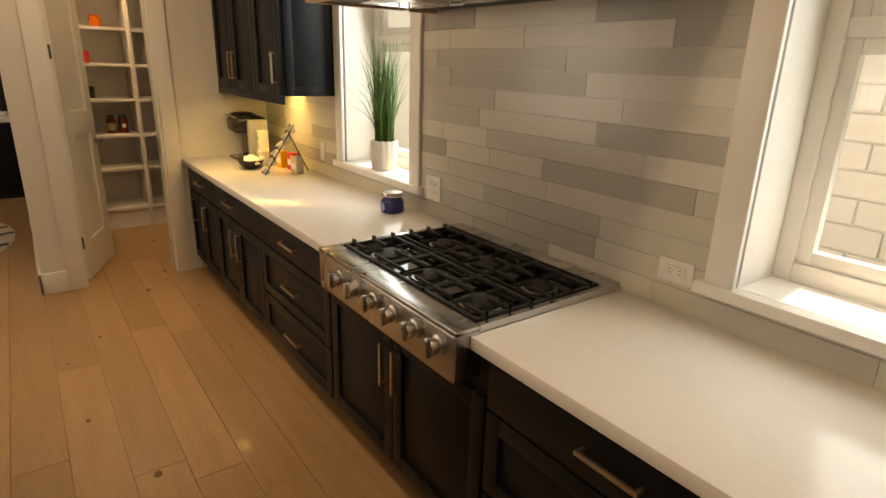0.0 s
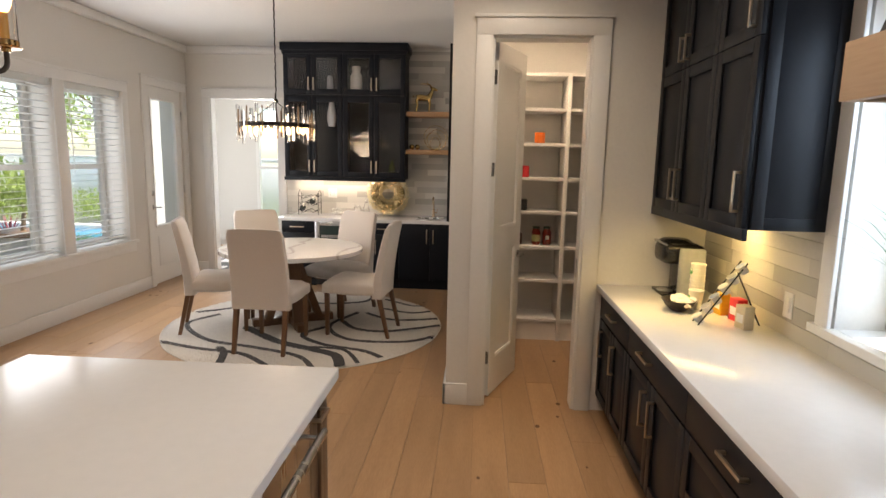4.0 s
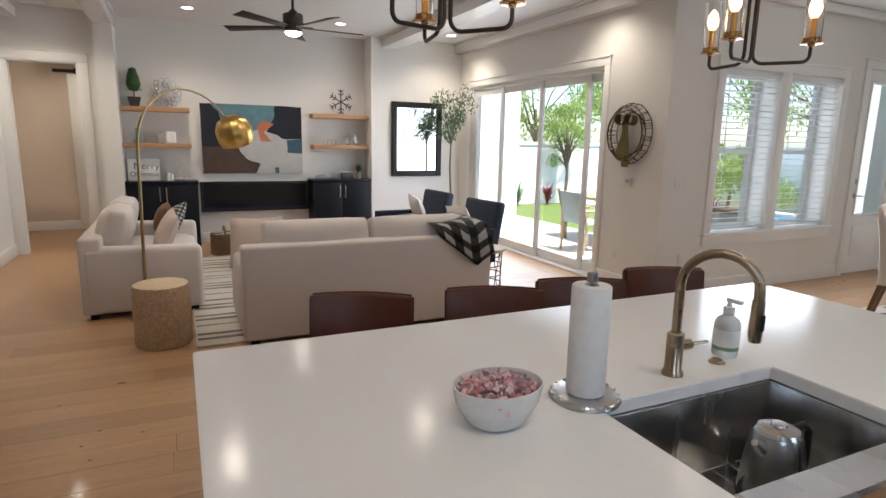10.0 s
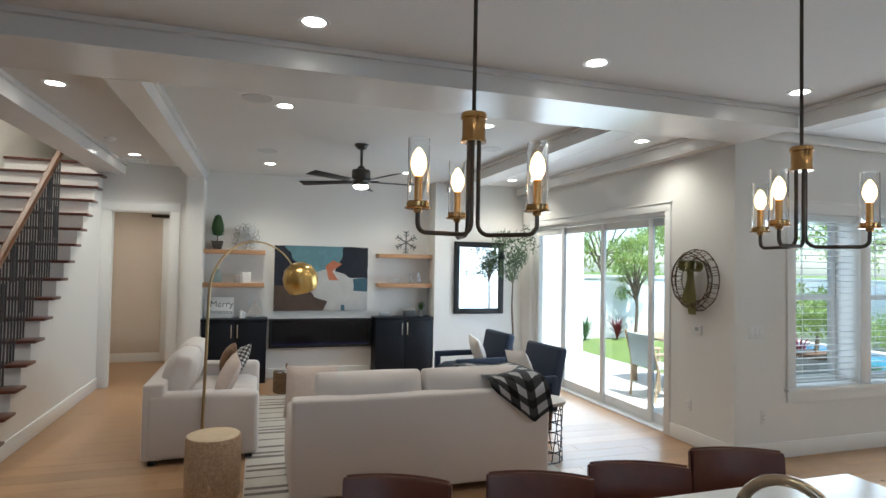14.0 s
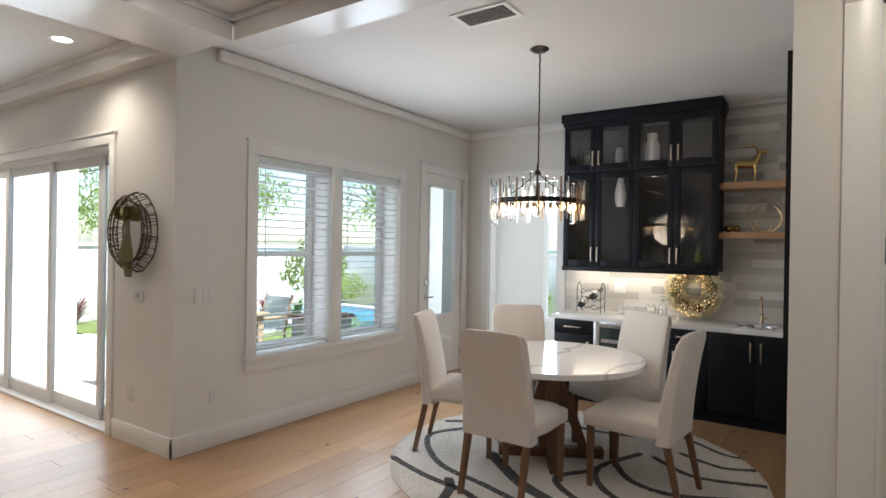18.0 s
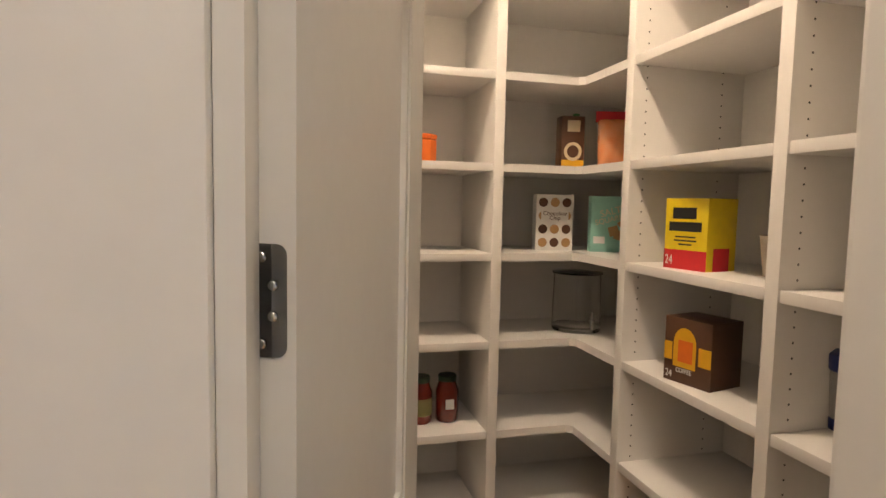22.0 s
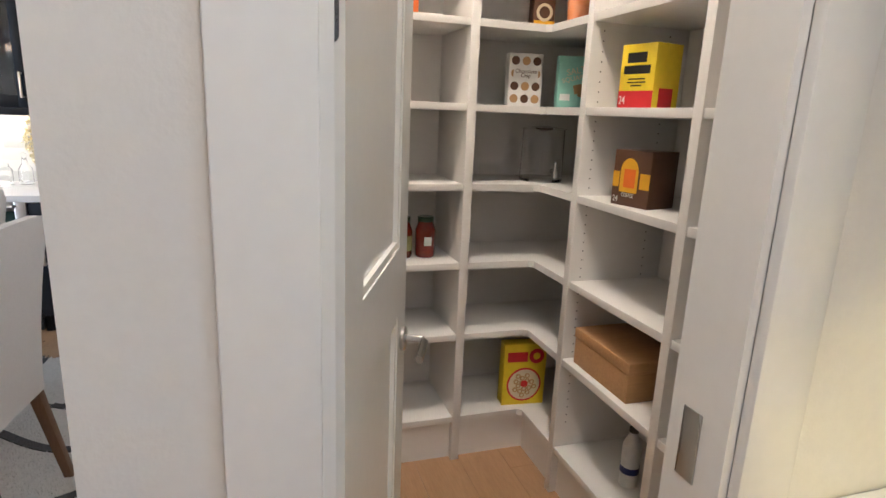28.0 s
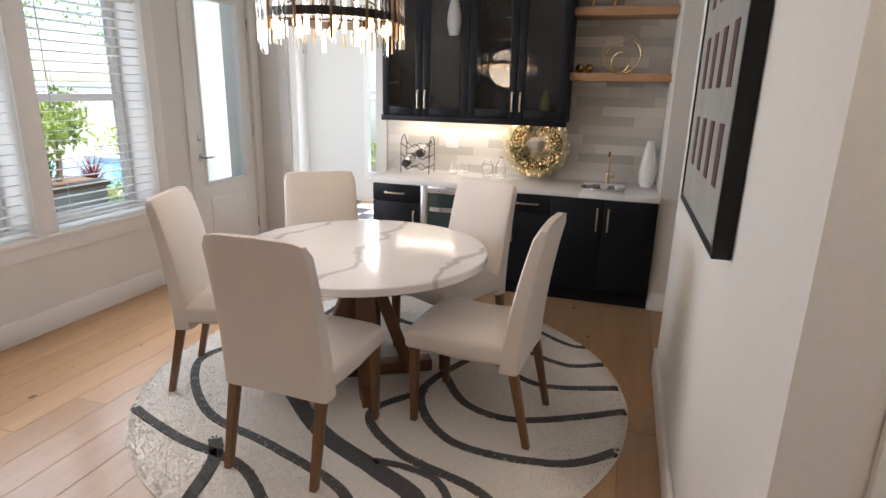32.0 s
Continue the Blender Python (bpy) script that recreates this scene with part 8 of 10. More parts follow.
# fireplace wall
fi = thing("electric_fireplace", (NX + 0.05, 1.45, 0.44), "long black linear electric fireplace with a faint blue glow", "fireplace")
FY0, FY1, FZ0, FZ1 = 0.70, 2.21, 0.45, 0.875
b = bmesh.new()
for p in ((FY0, FY0 + 0.04, FZ0, FZ1), (FY1 - 0.04, FY1, FZ0, FZ1), (FY0 + 0.04, FY1 - 0.04, FZ0, FZ0 + 0.04), (FY0 + 0.04, FY1 - 0.04, FZ1 - 0.04, FZ1)):
    box(NX + 0.001, NX + 0.10, p[0], p[1], p[2], p[3], bm=b, bevel=0.003)
part("frame", b, BLACKMETAL, fi, w=True)
part("firebox", box(NX + 0.001, NX + 0.012, FY0 + 0.04, FY1 - 0.04, FZ0 + 0.04, FZ1 - 0.04), BLACKMETAL, fi, w=True, smooth=False)
g = part("glass", box(NX + 0.085, NX + 0.09, FY0 + 0.04, FY1 - 0.04, FZ0 + 0.04, FZ1 - 0.04), material("smoked_glass", (0.008, 0.008, 0.009), 0.07, spec=0.4, alpha=0.9), fi, w=True, smooth=False)
part("ember_bed", box(NX + 0.02, NX + 0.07, FY0 + 0.06, FY1 - 0.06, FZ0 + 0.041, FZ0 + 0.05), material("blue_ember", (0.02, 0.02, 0.05), 0.4, emit=(0.15, 0.12, 0.9), power=1.5), fi, w=True)


def media_cabinet(y0, y1, z0, z1, hx):
    c = thing("media_cabinet", (NX + 0.17, (y0 + y1) / 2, z0), "black two-door media cabinet with slim pulls", "cabinet", group="cabinets beside the fireplace")
    xf = FX - 0.03
    part("body", box(NX + 0.001, xf, y0, y1, z0, z1 - 0.03), NAVY, c, w=True, smooth=False)
    part("top", box(NX + 0.001, xf + 0.03, y0 - 0.01, y1 + 0.01, z1 - 0.03, z1, 0.003), NAVY, c, w=True)
    ym = (y0 + y1) / 2
    for a0, a1, h in ((y0, ym, ym - 0.04), (ym, y1, ym + 0.04)):
        part("door", slab(xf, a0 + 0.003, a1 - 0.003, z0 + 0.02, z1 - 0.035, 1), NAVY, c, w=True)
        pull(c, xf + 0.02, h, z1 - 0.17, 0.18, True, (1, 0))
    return c


media_cabinet(NY0 + 0.012, 0.665, 0.0, 0.905, 0)
media_cabinet(2.225, NY1 - 0.012, 0.0, 0.905, 0)
for y0, y1, z in ((NY0 + 0.004, 0.62, 1.875), (NY0 + 0.004, 0.62, 1.405), (2.27, NY1 - 0.004, 1.865), (2.27, NY1 - 0.004, 1.415)):
    solo("floating_shelf", box(NX + 0.001, NX + 0.25, y0, y1, z - 0.062, z, 0.003), SHELFOAK, "thick oak floating shelf in the fireplace niche", "shelf", (NX + 0.1, (y0 + y1) / 2, z - 0.062), group="oak floating shelves")
ap = thing("abstract_painting", (NX + 0.02, 1.44, 1.01), "abstract canvas of teal, navy, brown and copper shapes", "painting")
AY0, AY1, AZ0, AZ1 = 0.753, 2.143, 0.99, 1.962
part("canvas", box(NX + 0.002, NX + 0.04, AY0, AY1, AZ0, AZ1, 0.002), material("art_grey", (0.50, 0.49, 0.47), 0.8, color2=(0.42, 0.42, 0.41), grain=8, bump=0.3, bump_scale=80), ap, w=True)


def blot(pts, mat, k, wob=0.02):
    """A painted patch with ragged edges; pts in shares of the canvas."""
    b = bmesh.new()
    out = []
    for i in range(len(pts)):
        (a, c), (d, e) = pts[i], pts[(i + 1) % len(pts)]
        for j in range(8):
            t = j / 8
            u, v = a + (d - a) * t, c + (e - c) * t
            nz = noise.noise((u * 9, v * 9, k)) * wob
            out.append((min(max(u + nz, 0.001), 0.999), min(max(v + nz * 0.8, 0.001), 0.999)))
    b.faces.new([b.verts.new((NX + 0.0405 + 0.0006 * k, AY0 + (AY1 - AY0) * u, AZ0 + (AZ1 - AZ0) * v)) for u, v in out])
    part("painted_patch", b, mat, ap, w=True, smooth=False)


ART = {k: material(k, c, 0.75, grain=10, big=4.0, bump=0.3, bump_scale=60, color2=tuple(q * 0.75 for q in c)) for k, c in dict(art_navy=(0.015, 0.018, 0.028), art_teal=(0.13, 0.25, 0.29), art_brown=(0.085, 0.055, 0.042), art_copper=(0.55, 0.19, 0.10), art_deepteal=(0.055, 0.12, 0.16)).items()}
blot([(0.10, 1.0), (0.78, 1.0), (0.70, 0.72), (0.45, 0.60), (0.30, 0.62), (0.16, 0.85)], ART["art_teal"], 1)
blot([(0.0, 1.0), (0.10, 1.0), (0.22, 0.75), (0.40, 0.50), (0.30, 0.38), (0.0, 0.38)], ART["art_navy"], 2)
blot([(0.0, 0.40), (0.35, 0.38), (0.42, 0.22), (0.56, 0.14), (0.52, 0.0), (0.0, 0.0)], ART["art_brown"], 3)
blot([(0.73, 1.0), (1.0, 0.99), (1.0, 0.50), (0.80, 0.52), (0.64, 0.62), (0.70, 0.80)], ART["art_navy"], 4)
blot([(0.84, 0.50), (1.0, 0.52), (1.0, 0.30), (0.84, 0.31)], ART["art_deepteal"], 5, 0.008)
blot([(0.53, 0.68), (0.62, 0.79), (0.70, 0.72), (0.62, 0.62), (0.68, 0.48), (0.58, 0.47)], ART["art_copper"], 6, 0.03)
blot([(0.71, 0.09), (0.75, 0.09), (0.75, 0.0), (0.71, 0.0)], ART["art_deepteal"], 7, 0.004)
# mirror
mi = thing("wall_mirror", (FX + 0.02, 3.85, 0.955), "rectangular mirror in a wide black frame", "mirror")
MY0, MY1, MZ0, MZ1 = 3.437, 4.27, 0.955, 2.085
b = bmesh.new()
for p in ((MY0, MY0 + 0.085, MZ0, MZ1), (MY1 - 0.085, MY1, MZ0, MZ1), (MY0 + 0.085, MY1 - 0.085, MZ0, MZ0 + 0.085), (MY0 + 0.085, MY1 - 0.085, MZ1 - 0.085, MZ1)):
    box(FX + 0.002, FX + 0.05, p[0], p[1], p[2], p[3], bm=b, bevel=0.008)
part("frame", b, BLACKMETAL, mi, w=True)
part("mirror_glass", box(FX + 0.003, FX + 0.025, MY0 + 0.08, MY1 - 0.08, MZ0 + 0.08, MZ1 - 0.08), MIRRORM, mi, w=True, smooth=False)


def leaf_ball(b, c, rad, count, size, rnd, flat_=1.0):
    for _ in range(count):
        d = Vector((rnd.gauss(0, 1), rnd.gauss(0, 1), rnd.gauss(0, 1)))
        d = d.normalized() * rad * rnd.random() ** 0.4
        p = Vector(c) + Vector((d.x, d.y, d.z * flat_))
        q = Euler((rnd.uniform(0, 6), rnd.uniform(0, 6), rnd.uniform(0, 6))).to_matrix()
        s = size * rnd.uniform(0.7, 1.2)
        v = [b.verts.new(p + q @ Vector(k) * s) for k in ((-1, 0, 0), (0, -0.28, 0.05), (1, 0, 0), (0, 0.28, 0.05))]
        b.faces.new(v)


OLIVE = material("olive_leaves", (0.085, 0.13, 0.055), 0.6, color2=(0.05, 0.085, 0.035), grain=9)
tr = thing("olive_tree", (-7.45, 4.22, 0), "slim potted olive tree beside the mirror", "plant")
part("pot", lathe([(0, 0), (0.13, 0), (0.15, 0.02), (0.17, 0.28), (0.175, 0.30), (0.16, 0.30), (0.15, 0.26), (0, 0.26)], 32), WHITE, tr)
part("trunk", tube([(0, 0, 0.25), (0.02, 0.01, 0.7), (-0.01, 0.0, 1.1), (0.01, 0.0, 1.5)], [0.02, 0.016, 0.014, 0.011], 10), BARKM, tr)
rnd = random.Random(4)
lb = bmesh.new()
for k in range(11):
    a = rnd.uniform(0, 6.28)
    L = rnd.uniform(0.24, 0.56)
    tip = (L * math.cos(a) * 0.8, L * math.sin(a) * 0.55 - 0.06, 1.62 + rnd.uniform(0.0, 0.62))
    mid = (tip[0] * 0.45, tip[1] * 0.45, 1.55 + (tip[2] - 1.55) * 0.5)
    part("branch", tube([(0.01, 0, 1.45), mid, tip], [0.008, 0.005, 0.002], 6), BARKM, tr)
    leaf_ball(lb, tip, 0.16, 80, 0.031, rnd)
    leaf_ball(lb, mid, 0.12, 45, 0.03, rnd)
part("leaves", lb, OLIVE, tr, smooth=False)["kind"] = "stuff"

# ornaments on the niche shelves
TOPI = material("boxwood", (0.03, 0.075, 0.02), 0.7, color2=(0.018, 0.045, 0.012), grain=60)
SZ1, SZ2, SZ3, SZ4, MZ = 1.875, 1.405, 1.865, 1.415, 0.905
SXC = NX + 0.13
tp = thing("topiary", (SXC, -0.03, SZ1), "small cone topiary in a dark tapered pot", "plant")
b = bmesh.new()
vq = [b.verts.new(c) for c in ((-0.05, -0.05, 0), (0.05, -0.05, 0), (0.05, 0.05, 0), (-0.05, 0.05, 0), (-0.08, -0.08, 0.12), (0.08, -0.08, 0.12), (0.08, 0.08, 0.12), (-0.08, 0.08, 0.12))]
for f in ((3, 2, 1, 0), (4, 5, 6, 7), (0, 1, 5, 4), (1, 2, 6, 5), (2, 3, 7, 6), (3, 0, 4, 7)):
    b.faces.new([vq[i] for i in f])
part("pot", b, material("dark_pewter", (0.09, 0.085, 0.08), 0.5, 0.5), tp, smooth=False)
part("stem", tube([(0, 0, 0.11), (0, 0, 0.22)], 0.008, 8), BARKM, tp)
rnd = random.Random(2)
lb = lathe([(0, 0.19), (0.055, 0.20), (0.085, 0.27), (0.075, 0.37), (0.04, 0.47), (0, 0.50)], 18)
for k in range(12):
    z = 0.21 + 0.024 * k
    leaf_ball(lb, (0, 0, z), 0.095 - 0.006 * max(0, k - 4), 45, 0.014, rnd, 0.3)
part("foliage", lb, TOPI, tp, smooth=False)["kind"] = "stuff"
sb_ = thing("sunburst_mirror", (NX + 0.06, 0.34, SZ1), "round silver flower-petal mirror leaning on the shelf", "mirror")
for ring, (r, s) in enumerate(((0.085, 0.03), (0.125, 0.036), (0.16, 0.036))):
    for k in range(14):
        a = 2 * math.pi * (k + 0.5 * ring) / 14
        part("petal_ring", moved(tube([(0, s * math.cos(q), s * math.sin(q)) for q in [2 * math.pi * i / 12 for i in range(12)]], 0.005, 5, closed=True), pose(0, r * math.cos(a), 0.19 + r * math.sin(a))), STEEL, sb_)
part("mirror_glass", moved(lathe([(0, 0), (0.062, 0), (0.062, 0.008), (0, 0.008)], 24), pose(0, 0, 0.19, 0, 90, 0)), MIRRORM, sb_)
hl = thing("glass_house_lantern", (SXC, -0.02, SZ2), "small clear glass house-shaped lantern", "lantern")
part("house", join(box(-0.04, 0.04, -0.06, 0.06, 0.0, 0.13, 0.003), moved(box(-0.03, 0.03, -0.03, 0.03, 0.0, 0.06), pose(0, 0, 0.13))), material("frosted_teal_glass", (0.55, 0.68, 0.66), 0.2, trans=0.6), hl)
pf = thing("photo_frame", (SXC, 0.37, SZ2), "white framed card standing on the shelf", "frame")
part("frame", box(-0.01, 0.01, -0.06, 0.06, 0, 0.15, 0.003), TRIM, pf)
part("card", box(0.0105, 0.012, -0.045, 0.045, 0.02, 0.13), PRINT["print_white"], pf, smooth=False)
pf2 = thing("photo_frame", (SXC + 0.02, 0.25, SZ2), "grey framed card standing on the shelf", "frame")
part("frame", box(-0.01, 0.01, -0.04, 0.04, 0, 0.12, 0.003), material("grey_frame", (0.30, 0.29, 0.28), 0.5), pf2)
sg = thing("christmas_sign", (SXC, 0.02, MZ), "white board sign lettered in grey script", "sign")
part("board", box(-0.012, 0.012, -0.19, 0.19, 0, 0.29, 0.003), PRINT["print_white"], sg)
letters("Merry", 0.125, material("sign_grey", (0.12, 0.12, 0.125), 0.6), pose(0.0128, 0.03, 0.155, 90, 0, 90) @ Matrix.Shear("XZ", 4, (0, 0)), sg)
letters("Christmas", 0.085, bpy.data.materials["sign_grey"], pose(0.0128, 0.0, 0.06, 90, 0, 90), sg)
for k, (yy, h) in enumerate(((0.31, 0.10), (0.345, 0.085))):
    o = solo("white_candle", lathe([(0, 0), (0.026, 0), (0.026, h), (0.022, h + 0.003), (0, h - 0.004)], 20), PRINT["print_white"], "short white pillar candle on the media cabinet", "candle", group="candles")
    o.location = (SXC + 0.04, yy, MZ)


def fir(name, loc, h, w, mat, label):
    t = thing(name, loc, label, "ornament")
    b = bmesh.new()
    pts = [(0, h)]
    for k in range(4):
        pts += [(w * (0.3 + 0.23 * k) / 1.0, h * (0.74 - 0.19 * k)), (w * (0.15 + 0.2 * k), h * (0.74 - 0.19 * k))]
    pts += [(0.012, h * 0.16), (0.012, 0.0)]
    full = [(y, z) for y, z in pts] + [(-y, z) for y, z in reversed(pts[1:])]
    lo_, up_ = [b.verts.new((-0.012, y, z)) for y, z in full], [b.verts.new((0.012, y, z)) for y, z in full]
    b.faces.new(lo_)
    b.faces.new(up_[::-1])
    for i in range(len(full)):
        j = (i + 1) % len(full)
        b.faces.new((lo_[i], lo_[j], up_[j], up_[i]))
    part("tree", b, mat, t, smooth=False)
    return t


fir("wooden_tree", (SXC, 0.50, MZ), 0.26, 0.12, material("pale_grey_wood", (0.52, 0.47, 0.42), 0.7), "flat pale wooden fir tree ornament")
fir("silver_tree", (SXC, 2.93, SZ4), 0.19, 0.06, STEEL, "silver fir tree ornament on the shelf")
fir("silver_tree", (SXC, 2.80, SZ4), 0.15, 0.04, STEEL, "silver fir tree ornament on the shelf")
b = bmesh.new()
for k, (y, h) in enumerate(((2.47, 0.07), (2.53, 0.09), (2.59, 0.085), (2.65, 0.07))):
    box(SXC - 0.01, SXC + 0.01, y - 0.024, y + 0.024, SZ4, SZ4 + h, bm=b, bevel=0.008)
solo("word_ornament", b, CRYS, "glass letter blocks ornament on the shelf", "ornament", (SXC, 2.56, SZ4))
sn = thing("snowflake_ornament", (SXC, 2.72, SZ3), "grey metal snowflake standing on the shelf", "ornament")
SNM = material("weathered_metal", (0.10, 0.10, 0.10), 0.55, 0.5)
for k in range(6):
    a = math.pi / 3 * k + math.pi / 6
    b = tube([(0, 0, 0.19), (0, 0.18 * math.cos(a), 0.19 + 0.18 * math.sin(a))], 0.009, 8)
    for r in (0.09, 0.14):
        for s in (-1, 1):
            a2 = a + s * 0.9
            tube([(0, r * math.cos(a), 0.19 + r * math.sin(a)), (0, r * math.cos(a) + 0.055 * math.cos(a2), 0.19 + r * math.sin(a) + 0.055 * math.sin(a2))], 0.007, 6, bm=b)
    part("branch", b, SNM, sn)
gp_ = thing("potted_grass", (SXC + 0.02, 2.98, MZ), "small green plant in a grey striped pot", "plant")
part("pot", lathe([(0, 0), (0.045, 0), (0.05, 0.1), (0.046, 0.1), (0, 0.09)], 20), material("striped_pot", (0.35, 0.34, 0.33), 0.6), gp_)
GREENB = material("grass_blade", (0.07, 0.18, 0.035), 0.5, color2=(0.035, 0.10, 0.02), grain=10)
b = bmesh.new()
rnd = random.Random(9)


def blade(b, base, a, h, lean, w):
    pts = []
    for i in range(6):
        t = i / 5
        r = lean * t * t
        pts.append(Vector(base) + Vector((r * math.cos(a), r * math.sin(a), h * t - lean * 0.35 * t ** 3)))
    side = Vector((-math.sin(a), math.cos(a), 0)) * w
    prev = None
    for i, p in enumerate(pts):
        k = 1 - (i / 5) ** 2 * 0.85
        cur = (b.verts.new(p - side * k), b.verts.new(p + side * k))
        if prev:
            b.faces.new((prev[0], prev[1], cur[1], cur[0]))
        prev = cur


for k in range(120):
    a = rnd.uniform(0, 6.28)
    blade(b, (0.02 * math.cos(a), 0.02 * math.sin(a), 0.09), a, rnd.uniform(0.10, 0.17), rnd.uniform(0.03, 0.13), 0.003)
part("leaves", b, GREENB, gp_, smooth=False)["kind"] = "stuff"
tray = thing("metal_planter", (SXC, 2.80, MZ), "grey oblong metal planter with white flowers", "planter")
part("box", box(-0.05, 0.05, -0.09, 0.09, 0, 0.085, 0.004), SNM, tray)
rnd = random.Random(12)
b = bmesh.new()
for k in range(40):
    lathe([(0, -0.012), (0.014, 0), (0, 0.014)], 7, rnd.uniform(-0.04, 0.04), rnd.uniform(-0.085, 0.085), 0.095 + rnd.uniform(0, 0.02), bm=b)
part("flowers", b, WHITE, tray)["kind"] = "stuff"
fr_ = solo("smart_speaker", cushion(0.05, 0.18, 0.06, 0.01), material("grey_plastic", (0.30, 0.31, 0.32), 0.4), "small rounded grey device on the media cabinet", "device")
fr_.location = (SXC + 0.03, 2.40, MZ)
# wire wreath with a green bow by the sliding door
ww = thing("wire_wreath", (-4.0, SY - 0.03, 1.612), "brown twig wreath with an olive velvet bow", "wreath")
TWIG = material("dark_twig", (0.09, 0.055, 0.03), 0.8)
rnd = random.Random(14)
for k in range(5):
    r = 0.20 + 0.022 * k
    part("hoop", tube([(r * math.cos(a), -0.02 - 0.09 * math.sin(math.pi * k / 4), r * math.sin(a) * 1.02 + 0.006 * math.sin(9 * a + k)) for a in [2 * math.pi * i / 40 for i in range(40)]], 0.005, 6, closed=True), TWIG, ww)
tb_ = bmesh.new()
for k in range(60):
    a = 2 * math.pi * k / 60
    r0, r1 = 0.195, 0.295
    a2 = a + rnd.uniform(-0.2, 0.2)
    tube([(r0 * math.cos(a), -0.02, r0 * math.sin(a)), (0.245 * math.cos((a + a2) / 2), -0.11, 0.245 * math.sin((a + a2) / 2)), (r1 * math.cos(a2), -0.02, r1 * math.sin(a2))], 0.003, 5, bm=tb_)
    lathe([(0, -0.007), (0.008, 0), (0, 0.007)], 6, r1 * math.cos(a2), -0.025, r1 * math.sin(a2), bm=tb_)
part("twig_weave", tb_, TWIG, ww)["kind"] = "stuff"
BOWM = material("olive_velvet", (0.23, 0.20, 0.055), 0.75, color2=(0.15, 0.13, 0.03), sheen=0.4, bump=0.1)
for s in (-1, 1):
    b = bmesh.new()
    pr = None
    for i in range(13):
        t = 2 * math.pi * i / 12
        cx, cz = -0.02 + s * (0.062 + 0.062 * math.cos(math.pi - t)), 0.13 + 0.055 * math.sin(t)
        cur = (b.verts.new((cx, -0.035, cz)), b.verts.new((cx, -0.115, cz + 0.01)))
        if pr:
            b.faces.new((pr[0], pr[1], cur[1], cur[0]))
        pr = cur
    bmesh.ops.solidify(b, geom=b.faces[:], thickness=0.004)
    part("bow_loop", b, BOWM, ww)
    b = bmesh.new()
    pr = None
    for i in range(10):
        t = i / 9
        x0 = -0.02 + s * 0.05 * t + 0.012 * math.sin(6 * t)
        cur = (b.verts.new((x0 - 0.045, -0.085 + 0.01 * math.sin(5 * t), 0.11 - (0.40 + 0.04 * s) * t)), b.verts.new((x0 + 0.045, -0.08 - 0.012 * math.sin(7 * t), 0.11 - (0.40 + 0.04 * s) * t)))
        if pr:
            b.faces.new((pr[0], pr[1], cur[1], cur[0]))
        pr = cur
    bmesh.ops.solidify(b, geom=b.faces[:], thickness=0.004)
    part("bow_tail", b, BOWM, ww)
part("bow_knot", moved(cushion(0.05, 0.05, 0.05, 0.01), pose(-0.02, -0.10, 0.115)), BOWM, ww)
th_ = thing("thermostat", (-4.03, SY - 0.001, 1.12), "white wall thermostat above a switch plate", "thermostat")
part("case", box(-0.055, 0.055, -0.022, 0, -0.035, 0.05, 0.005), WHITE, th_)
part("display", box(-0.02, 0.03, -0.0235, -0.0215, 0.0, 0.035, 0.0005), material("lcd", (0.35, 0.38, 0.38), 0.3), th_)


def plate(m, kind, n=1):
    t = new("outlet" if kind == "outlet" else "light_switch")
    t.matrix_world = m
    tagged(t, "white wall outlet" + (" plate on the backsplash" if n > 1 else " with two sockets") if kind == "outlet" else "white wall switch plate with rockers", "outlet" if kind == "outlet" else "switch", "wall plates")
    w = 0.036 + 0.023 * (n - 1)
    part("plate", box(-w, w, -0.006, 0, -0.058, 0.058, 0.002), WHITE, t)
    for k in range(n):
        cx = (k - (n - 1) / 2) * 0.046
        part("insert", box(cx - 0.017, cx + 0.017, -0.0085, -0.004, -0.034, 0.034, 0.001), WHITE, t)
        if kind == "outlet":
            for z in (-0.017, 0.017):
                for s in (-0.006, 0.006):
                    part("slot", box(cx + s - 0.001, cx + s + 0.001, -0.0092, -0.008, z - 0.004, z + 0.004), BLACKMETAL, t, smooth=False)
    return t


plate(pose(KX - 0.0125, 1.11, 0.968, 0, 0, -90) @ pose(0, 0, 0, 0, 90, 0), "outlet", 1)
plate(pose(KX - 0.0125, 2.385, 0.985, 0, 0, -90), "outlet", 2)
plate(pose(KX - 0.0125, 3.615, 0.99, 0, 0, -90), "switch", 1)
plate(pose(DX + 0.001, 4.86, 1.15, 0, 0, 90), "switch", 3)
plate(pose(-4.15, SY - 0.001, 0.38), "outlet", 1)
plate(pose(PX - 0.001, 4.98, 0.40, 0, 0, -90), "outlet", 1)
plate(pose(DX + 0.001, 4.95, 0.38, 0, 0, 90), "outlet", 1)
plate(pose(-1.62, BY - 0.0125, 1.13), "outlet", 2)

